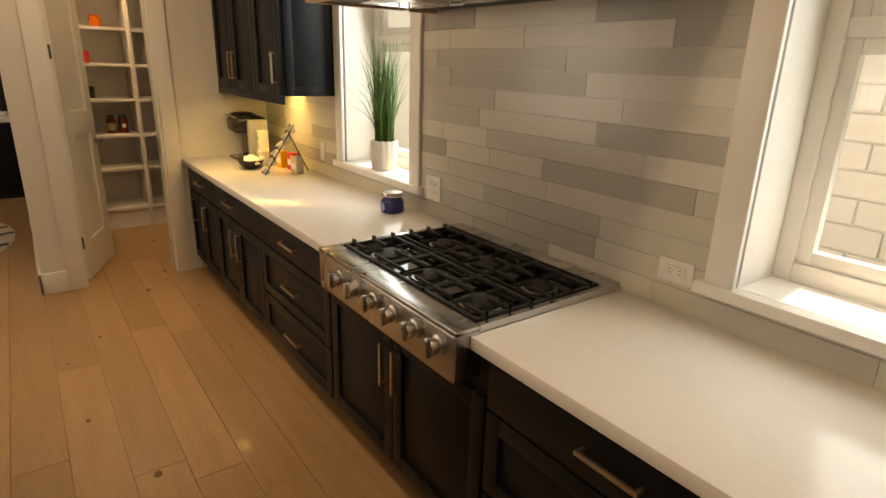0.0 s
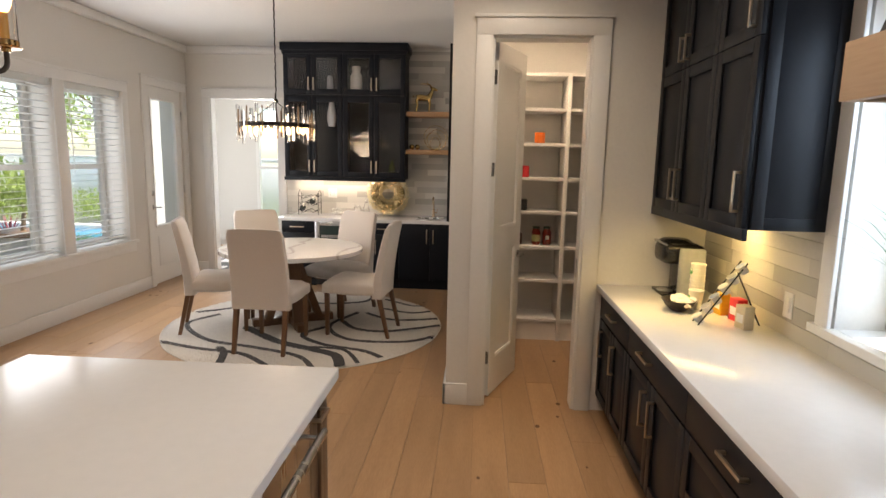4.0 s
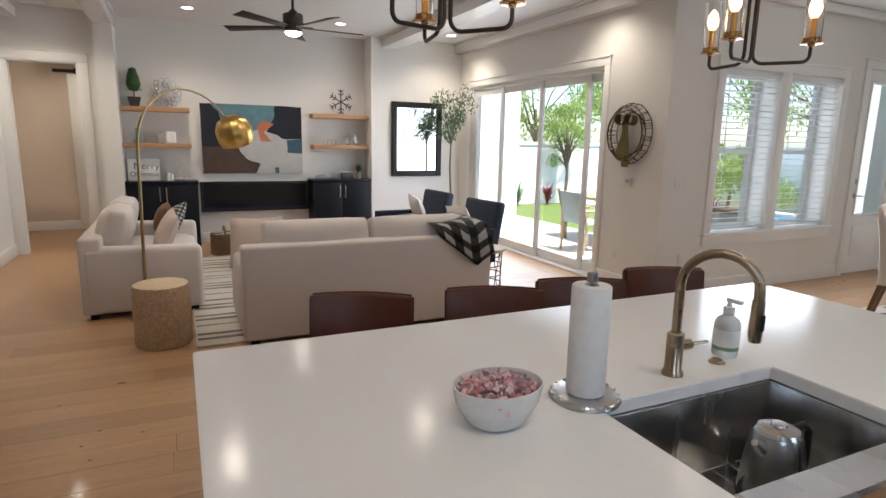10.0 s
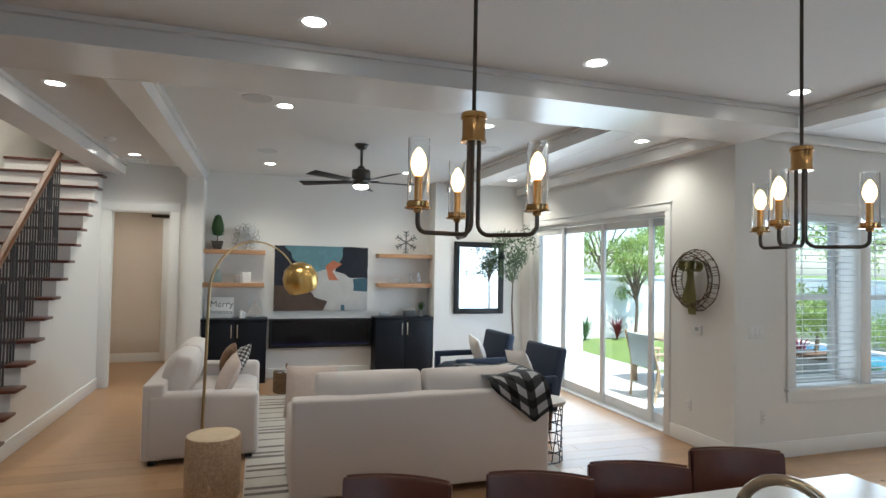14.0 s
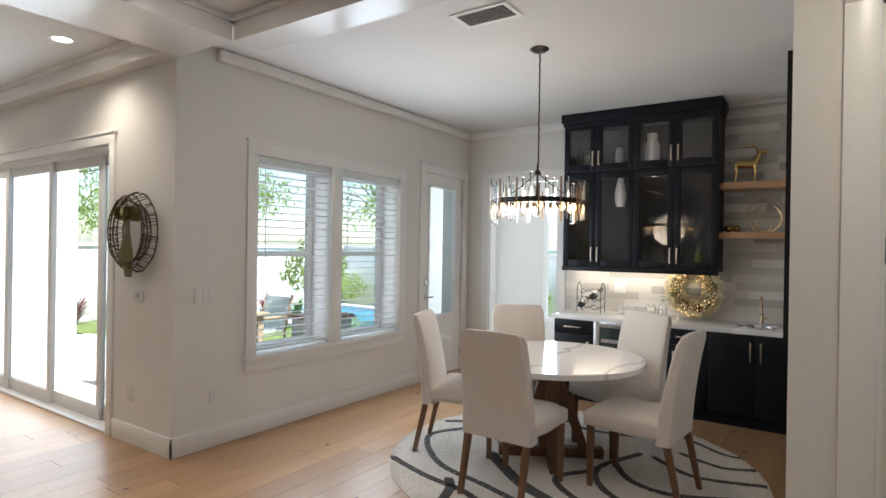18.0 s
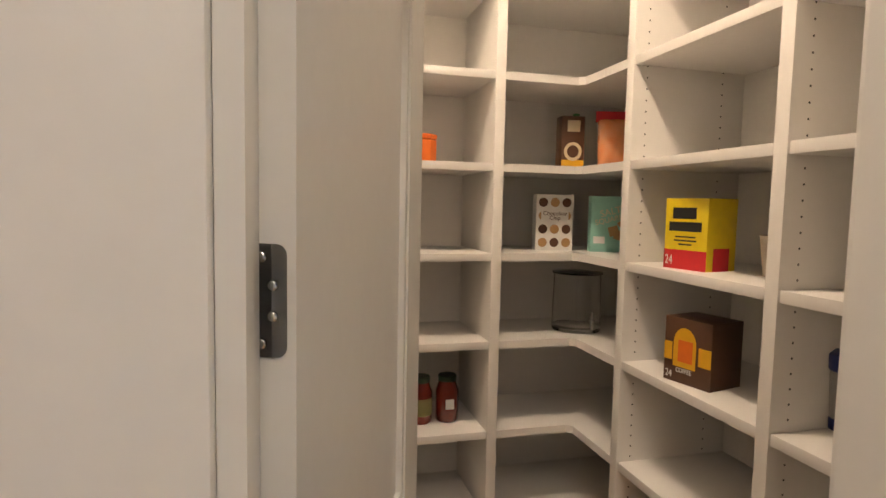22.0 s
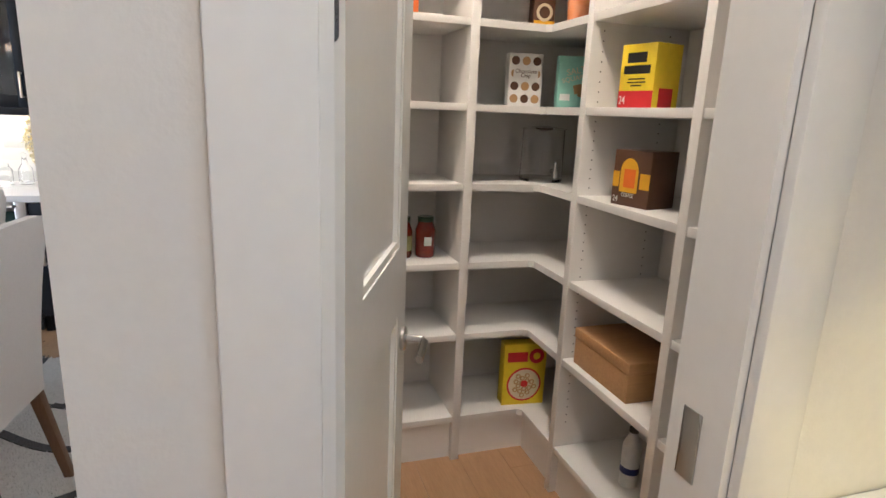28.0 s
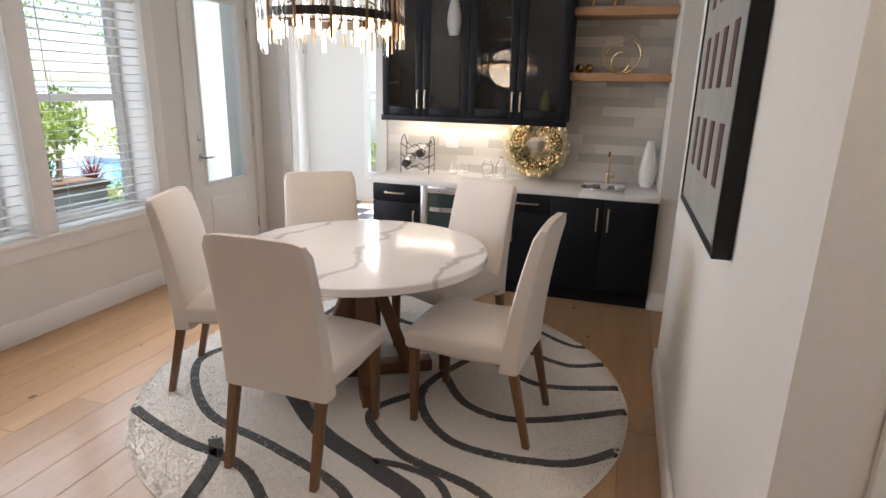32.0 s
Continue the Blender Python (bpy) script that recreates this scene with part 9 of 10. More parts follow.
# ---- stairs ----
TREAD = material("mahogany_tread", (0.10, 0.030, 0.016), 0.3, color2=(0.09, 0.028, 0.015), grain=24, stretch=(1, 8, 1), coat=0.3)
RAILW = material("oak_handrail", (0.20, 0.088, 0.036), 0.35, color2=(0.14, 0.06, 0.025), grain=20, stretch=(0.6, 6, 6), coat=0.2)
SF, SRUN, SRISE, SN, SX0_ = -1.47, 0.213, 0.1875, 16, -4.935
stc = thing("staircase", (-6.4, -2.0, 0), "staircase with white risers and dark wooden treads", "staircase", kind="structure")
b = bmesh.new()
pr = [(SX0_, 0.0)]
for i in range(SN):
    pr += [(SX0_ - SRUN * i, SRISE * (i + 1) - 0.03), (SX0_ - SRUN * (i + 1), SRISE * (i + 1) - 0.03)]
pr += [(SX0_ - SRUN * SN, 0.0)]
f0, f1 = [b.verts.new((x, SF, z)) for x, z in pr], [b.verts.new((x, -2.6, z)) for x, z in pr]
b.faces.new(f0)
b.faces.new(f1[::-1])
for i in range(len(pr)):
    j = (i + 1) % len(pr)
    b.faces.new((f0[i], f0[j], f1[j], f1[i]))
part("stair_body", b, TRIM, stc, "white painted risers and side", w=True, smooth=False)
for i in range(SN):
    x1 = SX0_ - SRUN * i + 0.035
    b = box(x1 - SRUN - 0.035, x1, -2.6, SF + 0.05, SRISE * (i + 1) - 0.03, SRISE * (i + 1), 0.008)
    part("tread", b, TREAD, stc, "dark mahogany tread", w=True)
part("skirt_board", box(SX0_ - SRUN * SN, SX0_ - 0.01, SF, SF + 0.018, 0, BB, 0.004), TRIM, stc, w=True)
STEELD = material("dark_steel_baluster", (0.10, 0.105, 0.115), 0.45, 0.6)
rl = thing("stair_railing", (-5.6, SF - 0.06, 0), "dark steel balusters under an oak handrail", "railing")
RY_ = SF - 0.12
NXP = -4.66
part("newel_post", box(NXP - 0.055, NXP + 0.055, RY_ - 0.055, RY_ + 0.055, 0.22, 1.12, 0.004), RAILW, rl, w=True)
part("newel_cap", box(NXP - 0.07, NXP + 0.07, RY_ - 0.07, RY_ + 0.07, 1.12, 1.16, 0.006), RAILW, rl, w=True)
part("newel_base", box(NXP - 0.068, NXP + 0.068, RY_ - 0.068, RY_ + 0.068, 0, 0.22, 0.006), RAILW, rl, w=True)


def rail_z(x):
    return 1.10 + (NXP - x) * 0.835


xe = -6.86
b = bmesh.new()
sec = [(-0.032, -0.03), (0.032, -0.03), (0.034, 0.01), (0.02, 0.03), (-0.02, 0.03), (-0.034, 0.01)]
r0 = [b.verts.new((NXP - 0.03, RY_ + s, rail_z(NXP - 0.03) + t)) for s, t in sec]
r1 = [b.verts.new((xe, RY_ + s, rail_z(xe) + t)) for s, t in sec]
for i in range(6):
    j = (i + 1) % 6
    b.faces.new((r0[i], r0[j], r1[j], r1[i]))
b.faces.new(r0[::-1])
b.faces.new(r1)
part("handrail", b, RAILW, rl, "oak handrail", w=True)
for i in range(SN):
    for k in range(3):
        x = SX0_ - SRUN * i - 0.03 - 0.068 * k
        if x < xe:
            continue
        z0, z1 = SRISE * (i + 1), rail_z(x) - 0.03
        b = box(x - 0.0065, x + 0.0065, RY_ - 0.0065, RY_ + 0.0065, z0, z1)
        if k == 1:
            zc = z0 + 0.25 + 0.16 * ((i * 5) % 4)
            for xx in (x - 0.022, x + 0.022):
                box(xx - 0.0055, xx + 0.0055, RY_ - 0.0055, RY_ + 0.0055, zc, zc + 0.34, bm=b)
            for zz in (zc, zc + 0.33):
                box(x - 0.022, x + 0.022, RY_ - 0.0055, RY_ + 0.0055, zz, zz + 0.011, bm=b)
        part("baluster", b, STEELD, rl, w=True, smooth=False)
# hall: barn door rail and door edge
bd = thing("barn_door", (-10.17, -0.5, 0), "white sliding barn door on a bronze rail", "door")
part("door_leaf", box(-10.185, -10.145, -1.03, -0.03, 0.06, 2.41, 0.004), TRIM, bd, w=True)
part("rail", box(-10.199, -10.19, -1.22, 0.25, 2.43, 2.48, 0.002), DARKB, bd, w=True)
part("roller", moved(cyl(0, 0, -0.012, 0.012, 0.05, 20), pose(-10.165, -0.90, 2.455, 0, 90, 0)), DARKB, bd, w=True)

# ---- kitchen counter things ----
ky = thing("coffee_maker", (1.50, 4.42, CT), "black and silver single-cup coffee maker", "coffee maker")
BLKPL = material("black_plastic", (0.012, 0.012, 0.013), 0.25)
b = box(-0.09, 0.02, -0.11, 0.11, 0.0, 0.02, 0.006)
part("drip_base", b, BLKPL, ky)
part("tower", box(0.0, 0.13, -0.10, 0.10, 0.0, 0.30, 0.02, 3), BLKPL, ky)
part("head", box(-0.10, 0.12, -0.10, 0.10, 0.19, 0.31, 0.035, 4), BLKPL, ky)
part("lid", moved(lathe([(0, 0.0), (0.095, 0.0), (0.10, 0.012), (0.07, 0.03), (0, 0.034)], 28), pose(-0.01, 0, 0.30)), BLKPL, ky)
part("chrome_band", moved(tube([(-0.08, -0.102, 0.30), (-0.102, -0.08, 0.31), (-0.105, 0, 0.315), (-0.102, 0.08, 0.31), (-0.08, 0.102, 0.30)], 0.008, 8), pose(0, 0, 0)), STEEL, ky)
part("water_tank", box(-0.02, 0.12, -0.155, -0.104, 0.0, 0.29, 0.015, 3), material("tank_plastic", (0.55, 0.56, 0.57), 0.15, trans=0.5), ky)
part("cup_rest", cyl(-0.05, 0, 0.02, 0.026, 0.045, 20), STEEL, ky)
CUPM = material("printed_paper_cup", (0.78, 0.76, 0.70), 0.6, color2=(0.74, 0.72, 0.66))
GRN = material("cup_green", (0.10, 0.35, 0.12), 0.6)
for i, (x, y, n) in enumerate(((1.55, 4.19, 5), (1.50, 4.06, 1))):
    t = thing("paper_cup_stack", (x, y, CT), "stack of white paper cups printed green", "cups", group="paper cups")
    for k in range(n):
        part("cup", lathe([(0, 0.002), (0.028, 0), (0.039, 0.10), (0.041, 0.103), (0.037, 0.103), (0.027, 0.006), (0, 0.006)], 22, 0, 0, 0.03 * k), CUPM, t)
    part("printed_mark", moved(cyl(0, 0, -0.0008, 0.0008, 0.018, 16), pose(-0.037, 0, 0.03 * (n - 1) + 0.06, 0, -84, 0)), GRN, t)
bb_ = thing("creamer_bowl", (1.40, 4.02, CT), "dark bowl of white creamer cups", "bowl")
part("bowl", lathe([(0, 0.003), (0.035, 0.0), (0.07, 0.03), (0.088, 0.06), (0.085, 0.06), (0.066, 0.033), (0, 0.01)], 32), material("dark_wood_bowl", (0.018, 0.013, 0.011), 0.4), bb_)
rnd = random.Random(31)
cm = None
for k in range(26):
    if cm is None:
        o = part("creamer", lathe([(0, 0), (0.011, 0), (0.015, 0.02), (0.019, 0.021), (0.019, 0.023), (0, 0.0235)], 14), WHITE, bb_)
        cm = o.data
    else:
        o = new("creamer", cm)
        o.parent = bb_
    r, a = 0.07 * math.sqrt(rnd.random()), rnd.uniform(0, 6.28)
    o.matrix_basis = pose(r * math.cos(a), r * math.sin(a), 0.036 + 0.022 * (1 - r / 0.07) + rnd.uniform(0, 0.01), rnd.uniform(-50, 50), rnd.uniform(-50, 50), 0)
ps = thing("coffee_pod_rack", (1.50, 3.80, CT), "sloping wire rack of printed coffee pods", "rack")
for s in (-0.035, 0.035):
    part("rail", tube([(-0.10, s - 0.02, 0.0), (0.12, s + 0.02, 0.30)], 0.0035, 6), BLACKMETAL, ps)
part("prop", tube([(0.085, 0.0, 0.25), (0.20, -0.02, 0.0)], 0.0035, 6), BLACKMETAL, ps)
PODS = [material("pod_foil_%s" % k, c, 0.3, 0.3) for k, c in (("white", (0.70, 0.69, 0.67)), ("grey", (0.40, 0.40, 0.42)), ("blue", (0.30, 0.36, 0.52)))]
for k in range(6):
    t = (k + 0.5) / 6
    m = pose(-0.10 + 0.22 * t, 0, 0.30 * t, 0, -36, 0)
    part("pod", moved(lathe([(0, -0.03), (0.018, -0.03), (0.023, 0.008), (0.027, 0.009), (0.027, 0.012), (0, 0.012)], 18), m @ pose(0, 0, 0.0)), WHITE, ps)
    part("pod_lid", moved(lathe([(0, 0.0135), (0.022, 0.0135), (0.0225, 0.0125)], 18), m), PODS[k % 3], ps)
for x, y, mt, lb in ((1.60, 3.98, PRINT["print_gold"], "yellow sweetener box"), (1.63, 3.86, PRINT["print_red"], "red tea box"), (1.60, 3.72, PRINT["print_cream"], "cream tea box")):
    c = card("tea_box", 0.07, 0.05, 0.11, pose(x, y, CT, 0, 0, -80), mt, lb + " by the coffee rack")
    flat(c, -0.025, 0.025, 0.03, 0.07, 0.05, PRINT["print_white"])
cj = thing("blue_candle_jar", (1.615, 2.56, CT), "cobalt blue candle jar with a silver lid", "candle")
COB = material("cobalt_glass", (0.012, 0.016, 0.17), 0.1, coat=0.6, color2=(0.009, 0.012, 0.13))
part("jar", lathe([(0, 0), (0.052, 0), (0.058, 0.006), (0.058, 0.058), (0.046, 0.07), (0.044, 0.08), (0, 0.08)], 36), COB, cj)
part("lid", lathe([(0, 0.079), (0.046, 0.079), (0.048, 0.083), (0.048, 0.096), (0.045, 0.10), (0, 0.10)], 36), STEEL, cj)
part("label", moved(cyl(0, 0, -0.0006, 0.0006, 0.02, 20), pose(-0.0583, -0.005, 0.032, 0, -90, 0)), material("label_blue", (0.25, 0.35, 0.6), 0.5), cj)
# grasses in fluted pots on the sills
POTW = material("washed_ceramic", (0.66, 0.62, 0.57), 0.6, color2=(0.56, 0.52, 0.47), grain=14, bump=0.1)
for k, (yy, sd) in enumerate(((2.98, 1), (0.43, 2))):
    g = thing("potted_grass", (KX + 0.065, yy, WZ), "tall green grass in a fluted white ceramic pot", "plant", group="grasses on the sills")
    b = lathe([(0, 0), (0.062, 0), (0.068, 0.008), (0.076, 0.08), (0.074, 0.155), (0.07, 0.162), (0.066, 0.155), (0.066, 0.13), (0, 0.13)], 72)
    for v in b.verts:
        r = math.hypot(v.co.x, v.co.y)
        if r > 0.06:
            a = math.atan2(v.co.y, v.co.x)
            q = 1 + 0.035 * abs(math.cos(7 * a)) - 0.02
            v.co.x *= q
            v.co.y *= q
            if v.co.z > 0.15:
                v.co.z += 0.006 * abs(math.cos(7 * a))
    part("pot", b, POTW, g)
    rnd = random.Random(sd)
    b = bmesh.new()
    for _ in range(240):
        a, a0 = rnd.uniform(0, 6.283), rnd.uniform(0, 6.283)
        r0 = 0.05 * math.sqrt(rnd.random())
        far = rnd.random() < 0.10
        blade(b, (r0 * math.cos(a0), r0 * math.sin(a0), 0.12), a, rnd.uniform(0.32, 0.62), rnd.uniform(0.2, 0.34) if far else rnd.uniform(0.01, 0.15), rnd.uniform(0.0022, 0.0042))
    part("grass_blades", b, GREENB, g, smooth=False)["kind"] = "stuff"

# ---- far room ----
fw = thing("window_5", (-3.18, 11.05, 0.4), "tall white window with a blind in the bright room", "window", kind="structure")
b = bmesh.new()
for p in ((-3.62, -3.56, 0.35, 2.5), (-2.81, -2.75, 0.35, 2.5), (-3.56, -2.81, 0.35, 0.42), (-3.56, -2.81, 2.43, 2.5), (-3.56, -2.81, 1.38, 1.43)):
    box(p[0], p[1], 10.99, 11.08, p[2], p[3], bm=b)
part("window_frame", b, TRIM, fw, w=True, smooth=False)
BWT = material("black_floor_tile", (0.02, 0.02, 0.022), 0.3)
WHT = material("white_floor_tile", (0.70, 0.69, 0.67), 0.3)
tl0 = {}
for i in range(10):
    for j in range(7):
        k = (i + j) % 2
        if k not in tl0:
            o = part("floor_tile", box(-0.147, 0.147, -0.147, 0.147, 0, 0.004), (BWT, WHT)[k], SUBF, smooth=False)
            tl0[k] = o.data
        else:
            o = new("floor_tile", tl0[k])
            o.parent = SUBF
        o.location = (-4.34 + 0.3 * i, BY + 0.28 + 0.3 * j, 0.0005)

# ---- outside ----
solo("ground", box(-260, 260, -260, 260, -0.7, -0.22), GRASSM, "green lawn reaching to the distance", "lawn", kind="structure")
solo("patio", box(-10.2, DX - 0.17, SY + 0.17, 7.0, -0.35, -0.03), SKYPATIO, "pale concrete patio outside the sliding door", "patio", kind="structure")
solo("lawn_strip", box(-11.95, -4.7, 7.0, 10.0, -0.35, -0.05), GRASSM, "bright green lawn beyond the patio", "lawn", kind="structure")
pl_ = thing("swimming_pool", (-8.6, 11.8, -0.2), "blue swimming pool with a pale coping", "pool")
part("water", box(-11.6, -5.4, 10.4, 13.4, -0.3, -0.12), WATERM, pl_, w=True, smooth=False)
for p in ((-11.9, -11.6, 10.1, 13.7), (-5.4, -5.1, 10.1, 13.7), (-11.6, -5.4, 10.1, 10.4), (-11.6, -5.4, 13.4, 13.7)):
    part("coping", box(*p, -0.3, -0.03, 0.01), SKYPATIO, pl_, w=True)
fe = thing("garden_wall", (-9, 15, 0), "white rendered garden wall behind the pool", "wall")
part("wall", box(-12.7, -2.2, 15.0, 15.2, -0.3, 1.45, 0.01), STUCCO, fe, w=True)
part("cap", box(-12.7, -2.2, 14.96, 15.24, 1.45, 1.53, 0.01), STUCCO, fe, w=True)
fe2 = thing("garden_wall", (-12.6, 5, 0), "white rendered garden wall beyond the lawn", "wall")
part("wall", box(-12.2, -12.0, -6, 14.95, -0.3, 1.45, 0.01), STUCCO, fe2, w=True)
part("cap", box(-12.24, -11.96, -6, 14.95, 1.45, 1.53, 0.01), STUCCO, fe2, w=True)
ho = thing("house_wing", (-8.7, 6.4, 0), "white rendered wing of the house beside the patio", "house")
part("wall", box(-9.0, -8.42, SY + 0.17, 6.05, -0.3, 3.3), STUCCO, ho, w=True, smooth=False)
part("roof_edge", box(-9.3, -8.1, SY + 0.17, 6.3, 3.3, 3.5, 0.01), TRIM, ho, w=True)
ev = solo("roof_overhang", box(-8.1, DX - 0.17, SY + 0.17, 5.15, 3.05, 3.2), TRIM, "white roof overhang above the patio", "roof", kind="structure")
# eave out of view, added to keep direct sun off the kitchen windows
solo("roof_overhang", box(KX + 0.23, KX + 1.15, -6, 11.2, 3.05, 3.2), TRIM, "unseen white eave added to shade the kitchen windows", "roof", kind="structure")
PLANTM = material("grey_planter", (0.42, 0.42, 0.40), 0.7, bump=0.2)
pb = thing("planter_box", (-5.35, 7.75, -0.05), "grey square planter with a wooden rim and a leafy shrub", "planter")
part("box", box(-0.28, 0.28, -0.28, 0.28, 0, 0.62, 0.01), PLANTM, pb)
part("rim", box(-0.31, 0.31, -0.31, 0.31, 0.62, 0.67, 0.006), WALNUT, pb)
part("stem", tube([(0, 0, 0.6), (0.03, 0.02, 0.9), (-0.02, 0, 1.2)], [0.03, 0.025, 0.015], 8), BARKM, pb)
b = bmesh.new()
rnd = random.Random(31)
for k in range(7):
    leaf_ball(b, (rnd.uniform(-0.28, 0.28), rnd.uniform(-0.28, 0.28), rnd.uniform(1.0, 1.5)), 0.22, 130, 0.06, rnd)
part("leaves", b, LEAFM, pb, smooth=False)["kind"] = "stuff"
# block wall with courses added on top so that it shades the side yard
bw_ = thing("boundary_wall", (5.0, 2, 0), "white painted block wall outside the kitchen", "wall")
part("mortar", box(5.02, 5.16, -8, 12, -0.3, 2.7), STUCCO, bw_, w=True, smooth=False)
bm0 = None
for r in range(14):
    for c in range(15):
        if bm0 is None:
            o = part("block", box(-0.02, 0.02, -0.194, 0.194, -0.094, 0.094, 0.006, 1), STUCCO, bw_)
            bm0 = o.data
        else:
            o = new("block", bm0)
            o.parent = bw_
        o.location = (0.02, -3.9 + 0.4 * c + 0.2 * (r % 2), 0.0 + 0.2 * r)
gv = bmesh.new()
rnd = random.Random(77)
for _ in range(900):
    a, r = rnd.uniform(0, 6.28), 0.75 * math.sqrt(rnd.random())
    h = 0.42 * (1 - (r / 0.75) ** 2)
    s = rnd.uniform(0.02, 0.05)
    lathe([(0, -s), (s, 0), (0, s * 0.8)], 5, 4.2 + r * math.cos(a), 0.9 + r * math.sin(a), -0.2 + h + rnd.uniform(-0.02, 0.02), bm=gv)
lathe([(0, 0.40), (0.3, 0.34), (0.75, 0.0)], 24, 4.2, 0.9, -0.22, bm=gv)
solo("gravel_heap", gv, material("tan_gravel", (0.42, 0.36, 0.29), 0.9, color2=(0.30, 0.25, 0.2), grain=25), "heap of tan gravel outside the kitchen window", "gravel", kind="stuff")
solo("side_yard", box(1.98, 5.02, -8, 12, -0.35, -0.2), SKYPATIO, "pale concrete side yard", "path", kind="structure")


def tree(x, y, h, sp, seed, crown=1.0, name="tree", label="leafy green garden tree behind the wall"):
    t = thing(name, (x, y, -0.22), label, "tree", group="garden trees")
    rnd = random.Random(seed)
    part("trunk", tube([(0, 0, 0), (0.05, 0.02, h * 0.3), (-0.03, 0.05, h * 0.6)], [0.07 * h / 4, 0.055 * h / 4, 0.04 * h / 4], 8), BARKM, t)
    lb = bmesh.new()
    for k in range(16):
        a = rnd.uniform(0, 6.28)
        rr = sp * math.sqrt(rnd.random())
        z = h * rnd.uniform(0.45, 0.98)
        tip = (rr * math.cos(a), rr * math.sin(a), z)
        part("limb", tube([(-0.02, 0.04, h * 0.55 * rnd.uniform(0.7, 1.0)), (tip[0] * 0.5, tip[1] * 0.5, (z + h * 0.5) / 2), tip], [0.03, 0.02, 0.008], 5), BARKM, t)
        leaf_ball(lb, tip, sp * 0.42, 230, 0.085 * crown, rnd, 0.8)
    part("crown", lb, LEAFM, t, smooth=False)["kind"] = "stuff"


for i, (x, y, h, sp) in enumerate(((-12.5, 17.4, 6.5, 2.2), (-9.8, 16.9, 5.2, 1.9), (-7.2, 17.4, 6.0, 2.1), (-4.6, 17, 5.0, 1.7), (-14.9, 4.6, 4.6, 1.7), (-15.0, 7.6, 5.0, 1.8), (-14.8, 10.6, 4.6, 1.8), (-15.2, 13.6, 5.6, 2.0), (-17.5, 9.2, 7.0, 2.3), (-17.5, 5.6, 6.6, 2.3))):
    tree(x, y, h, sp, 40 + i)
tree(-11.55, 9.45, 2.8, 0.55, 60, 0.5, "young_tree", "slender young tree in front of the garden wall")
tree(6.8, 3.4, 4.5, 1.6, 61, 1.0)
tree(6.8, 7.5, 5.0, 1.8, 62, 1.0)
REDL = material("red_cordyline", (0.22, 0.03, 0.05), 0.5, color2=(0.12, 0.02, 0.03))
for i, (x, y) in enumerate(((-11.65, 6.6), (-11.6, 7.4), (-11.65, 8.1), (-11.6, 8.97), (-10.0, 14.4), (-8.4, 14.5), (-6.6, 14.4), (-9.2, 9.9), (-8.2, 9.85), (-7.4, 9.9))):
    s_ = thing("garden_shrub", (x, y, -0.06), "spiky red and green border shrub", "shrub", group="border shrubs")
    b = bmesh.new()
    rnd = random.Random(90 + i)
    for _ in range(70):
        a = rnd.uniform(0, 6.28)
        blade(b, (0, 0, 0.0), a, rnd.uniform(0.35, 0.7), rnd.uniform(0.1, 0.4), 0.02)
    part("leaves", b, REDL if i % 2 else GREENB, s_, smooth=False)["kind"] = "stuff"
for i, (x, y) in enumerate(((-11.3, 14.4), (-9.2, 14.5), (-7.4, 14.4), (-5.6, 14.4), (-6.9, 9.75), (-6.2, 9.75))):
    s_ = thing("hedge_bush", (x, y, -0.1), "round green hedge bush by the pool", "shrub", group="hedge bushes")
    b = bmesh.new()
    rnd = random.Random(130 + i)
    big_ = i < 4
    for k in range(6):
        leaf_ball(b, (rnd.uniform(-0.3, 0.3) * (1 if big_ else 0.4), rnd.uniform(-0.5, 0.5) * (1 if big_ else 0.4), 0.45 if big_ else 0.2), 0.4 if big_ else 0.18, 120, 0.06 if big_ else 0.035, rnd)
    part("leaves", b, LEAFM, s_, smooth=False)["kind"] = "stuff"
# outdoor table and chairs
TEAK = material("weathered_teak", (0.52, 0.40, 0.27), 0.7, color2=(0.32, 0.22, 0.13), grain=24, stretch=(0.7, 6, 6))
ot_ = thing("patio_table", (-6.3, 6.5, -0.03), "weathered teak patio table", "table")
for k in range(7):
    part("plank", box(-0.9, 0.9, -0.42 + 0.122 * k, -0.30 + 0.122 * k, 0.70, 0.735, 0.003), TEAK, ot_)
for sx in (-0.8, 0.8):
    for sy in (-0.35, 0.35):
        part("leg", box(sx - 0.04, sx + 0.04, sy - 0.04, sy + 0.04, 0, 0.70, 0.004), TEAK, ot_)
oc = new("patio_chair")
oc.matrix_world = pose(-6.0, 5.72, -0.03, 0, 0, 90)
tagged(oc, "teak patio chair with a pale blue-grey sling seat", "chair", "patio chairs")
SLING = material("pale_sling", (0.50, 0.56, 0.56), 0.8, color2=(0.44, 0.50, 0.50), bump=0.1)
part("seat", box(-0.22, 0.24, -0.24, 0.24, 0.42, 0.44, 0.004), SLING, oc)
part("backrest", moved(box(-0.01, 0.01, -0.24, 0.24, 0, 0.45, 0.004), pose(-0.22, 0, 0.43, 0, -12, 0)), SLING, oc)
for sy in (-0.26, 0.26):
    part("side_frame", join(join(tube([(-0.24, sy, 0), (-0.20, sy, 0.42), (-0.33, sy, 0.9)], 0.018, 8), tube([(0.24, sy, 0), (0.22, sy, 0.62)], 0.018, 8)), tube([(-0.25, sy, 0.62), (0.25, sy, 0.62)], 0.02, 8)), TEAK, oc)
copy_thing(oc, pose(-6.0, 7.25, -0.04, 0, 0, -90))

# ---- floor planks ----
rnd = random.Random(11)
PW = 0.19
protos = {}


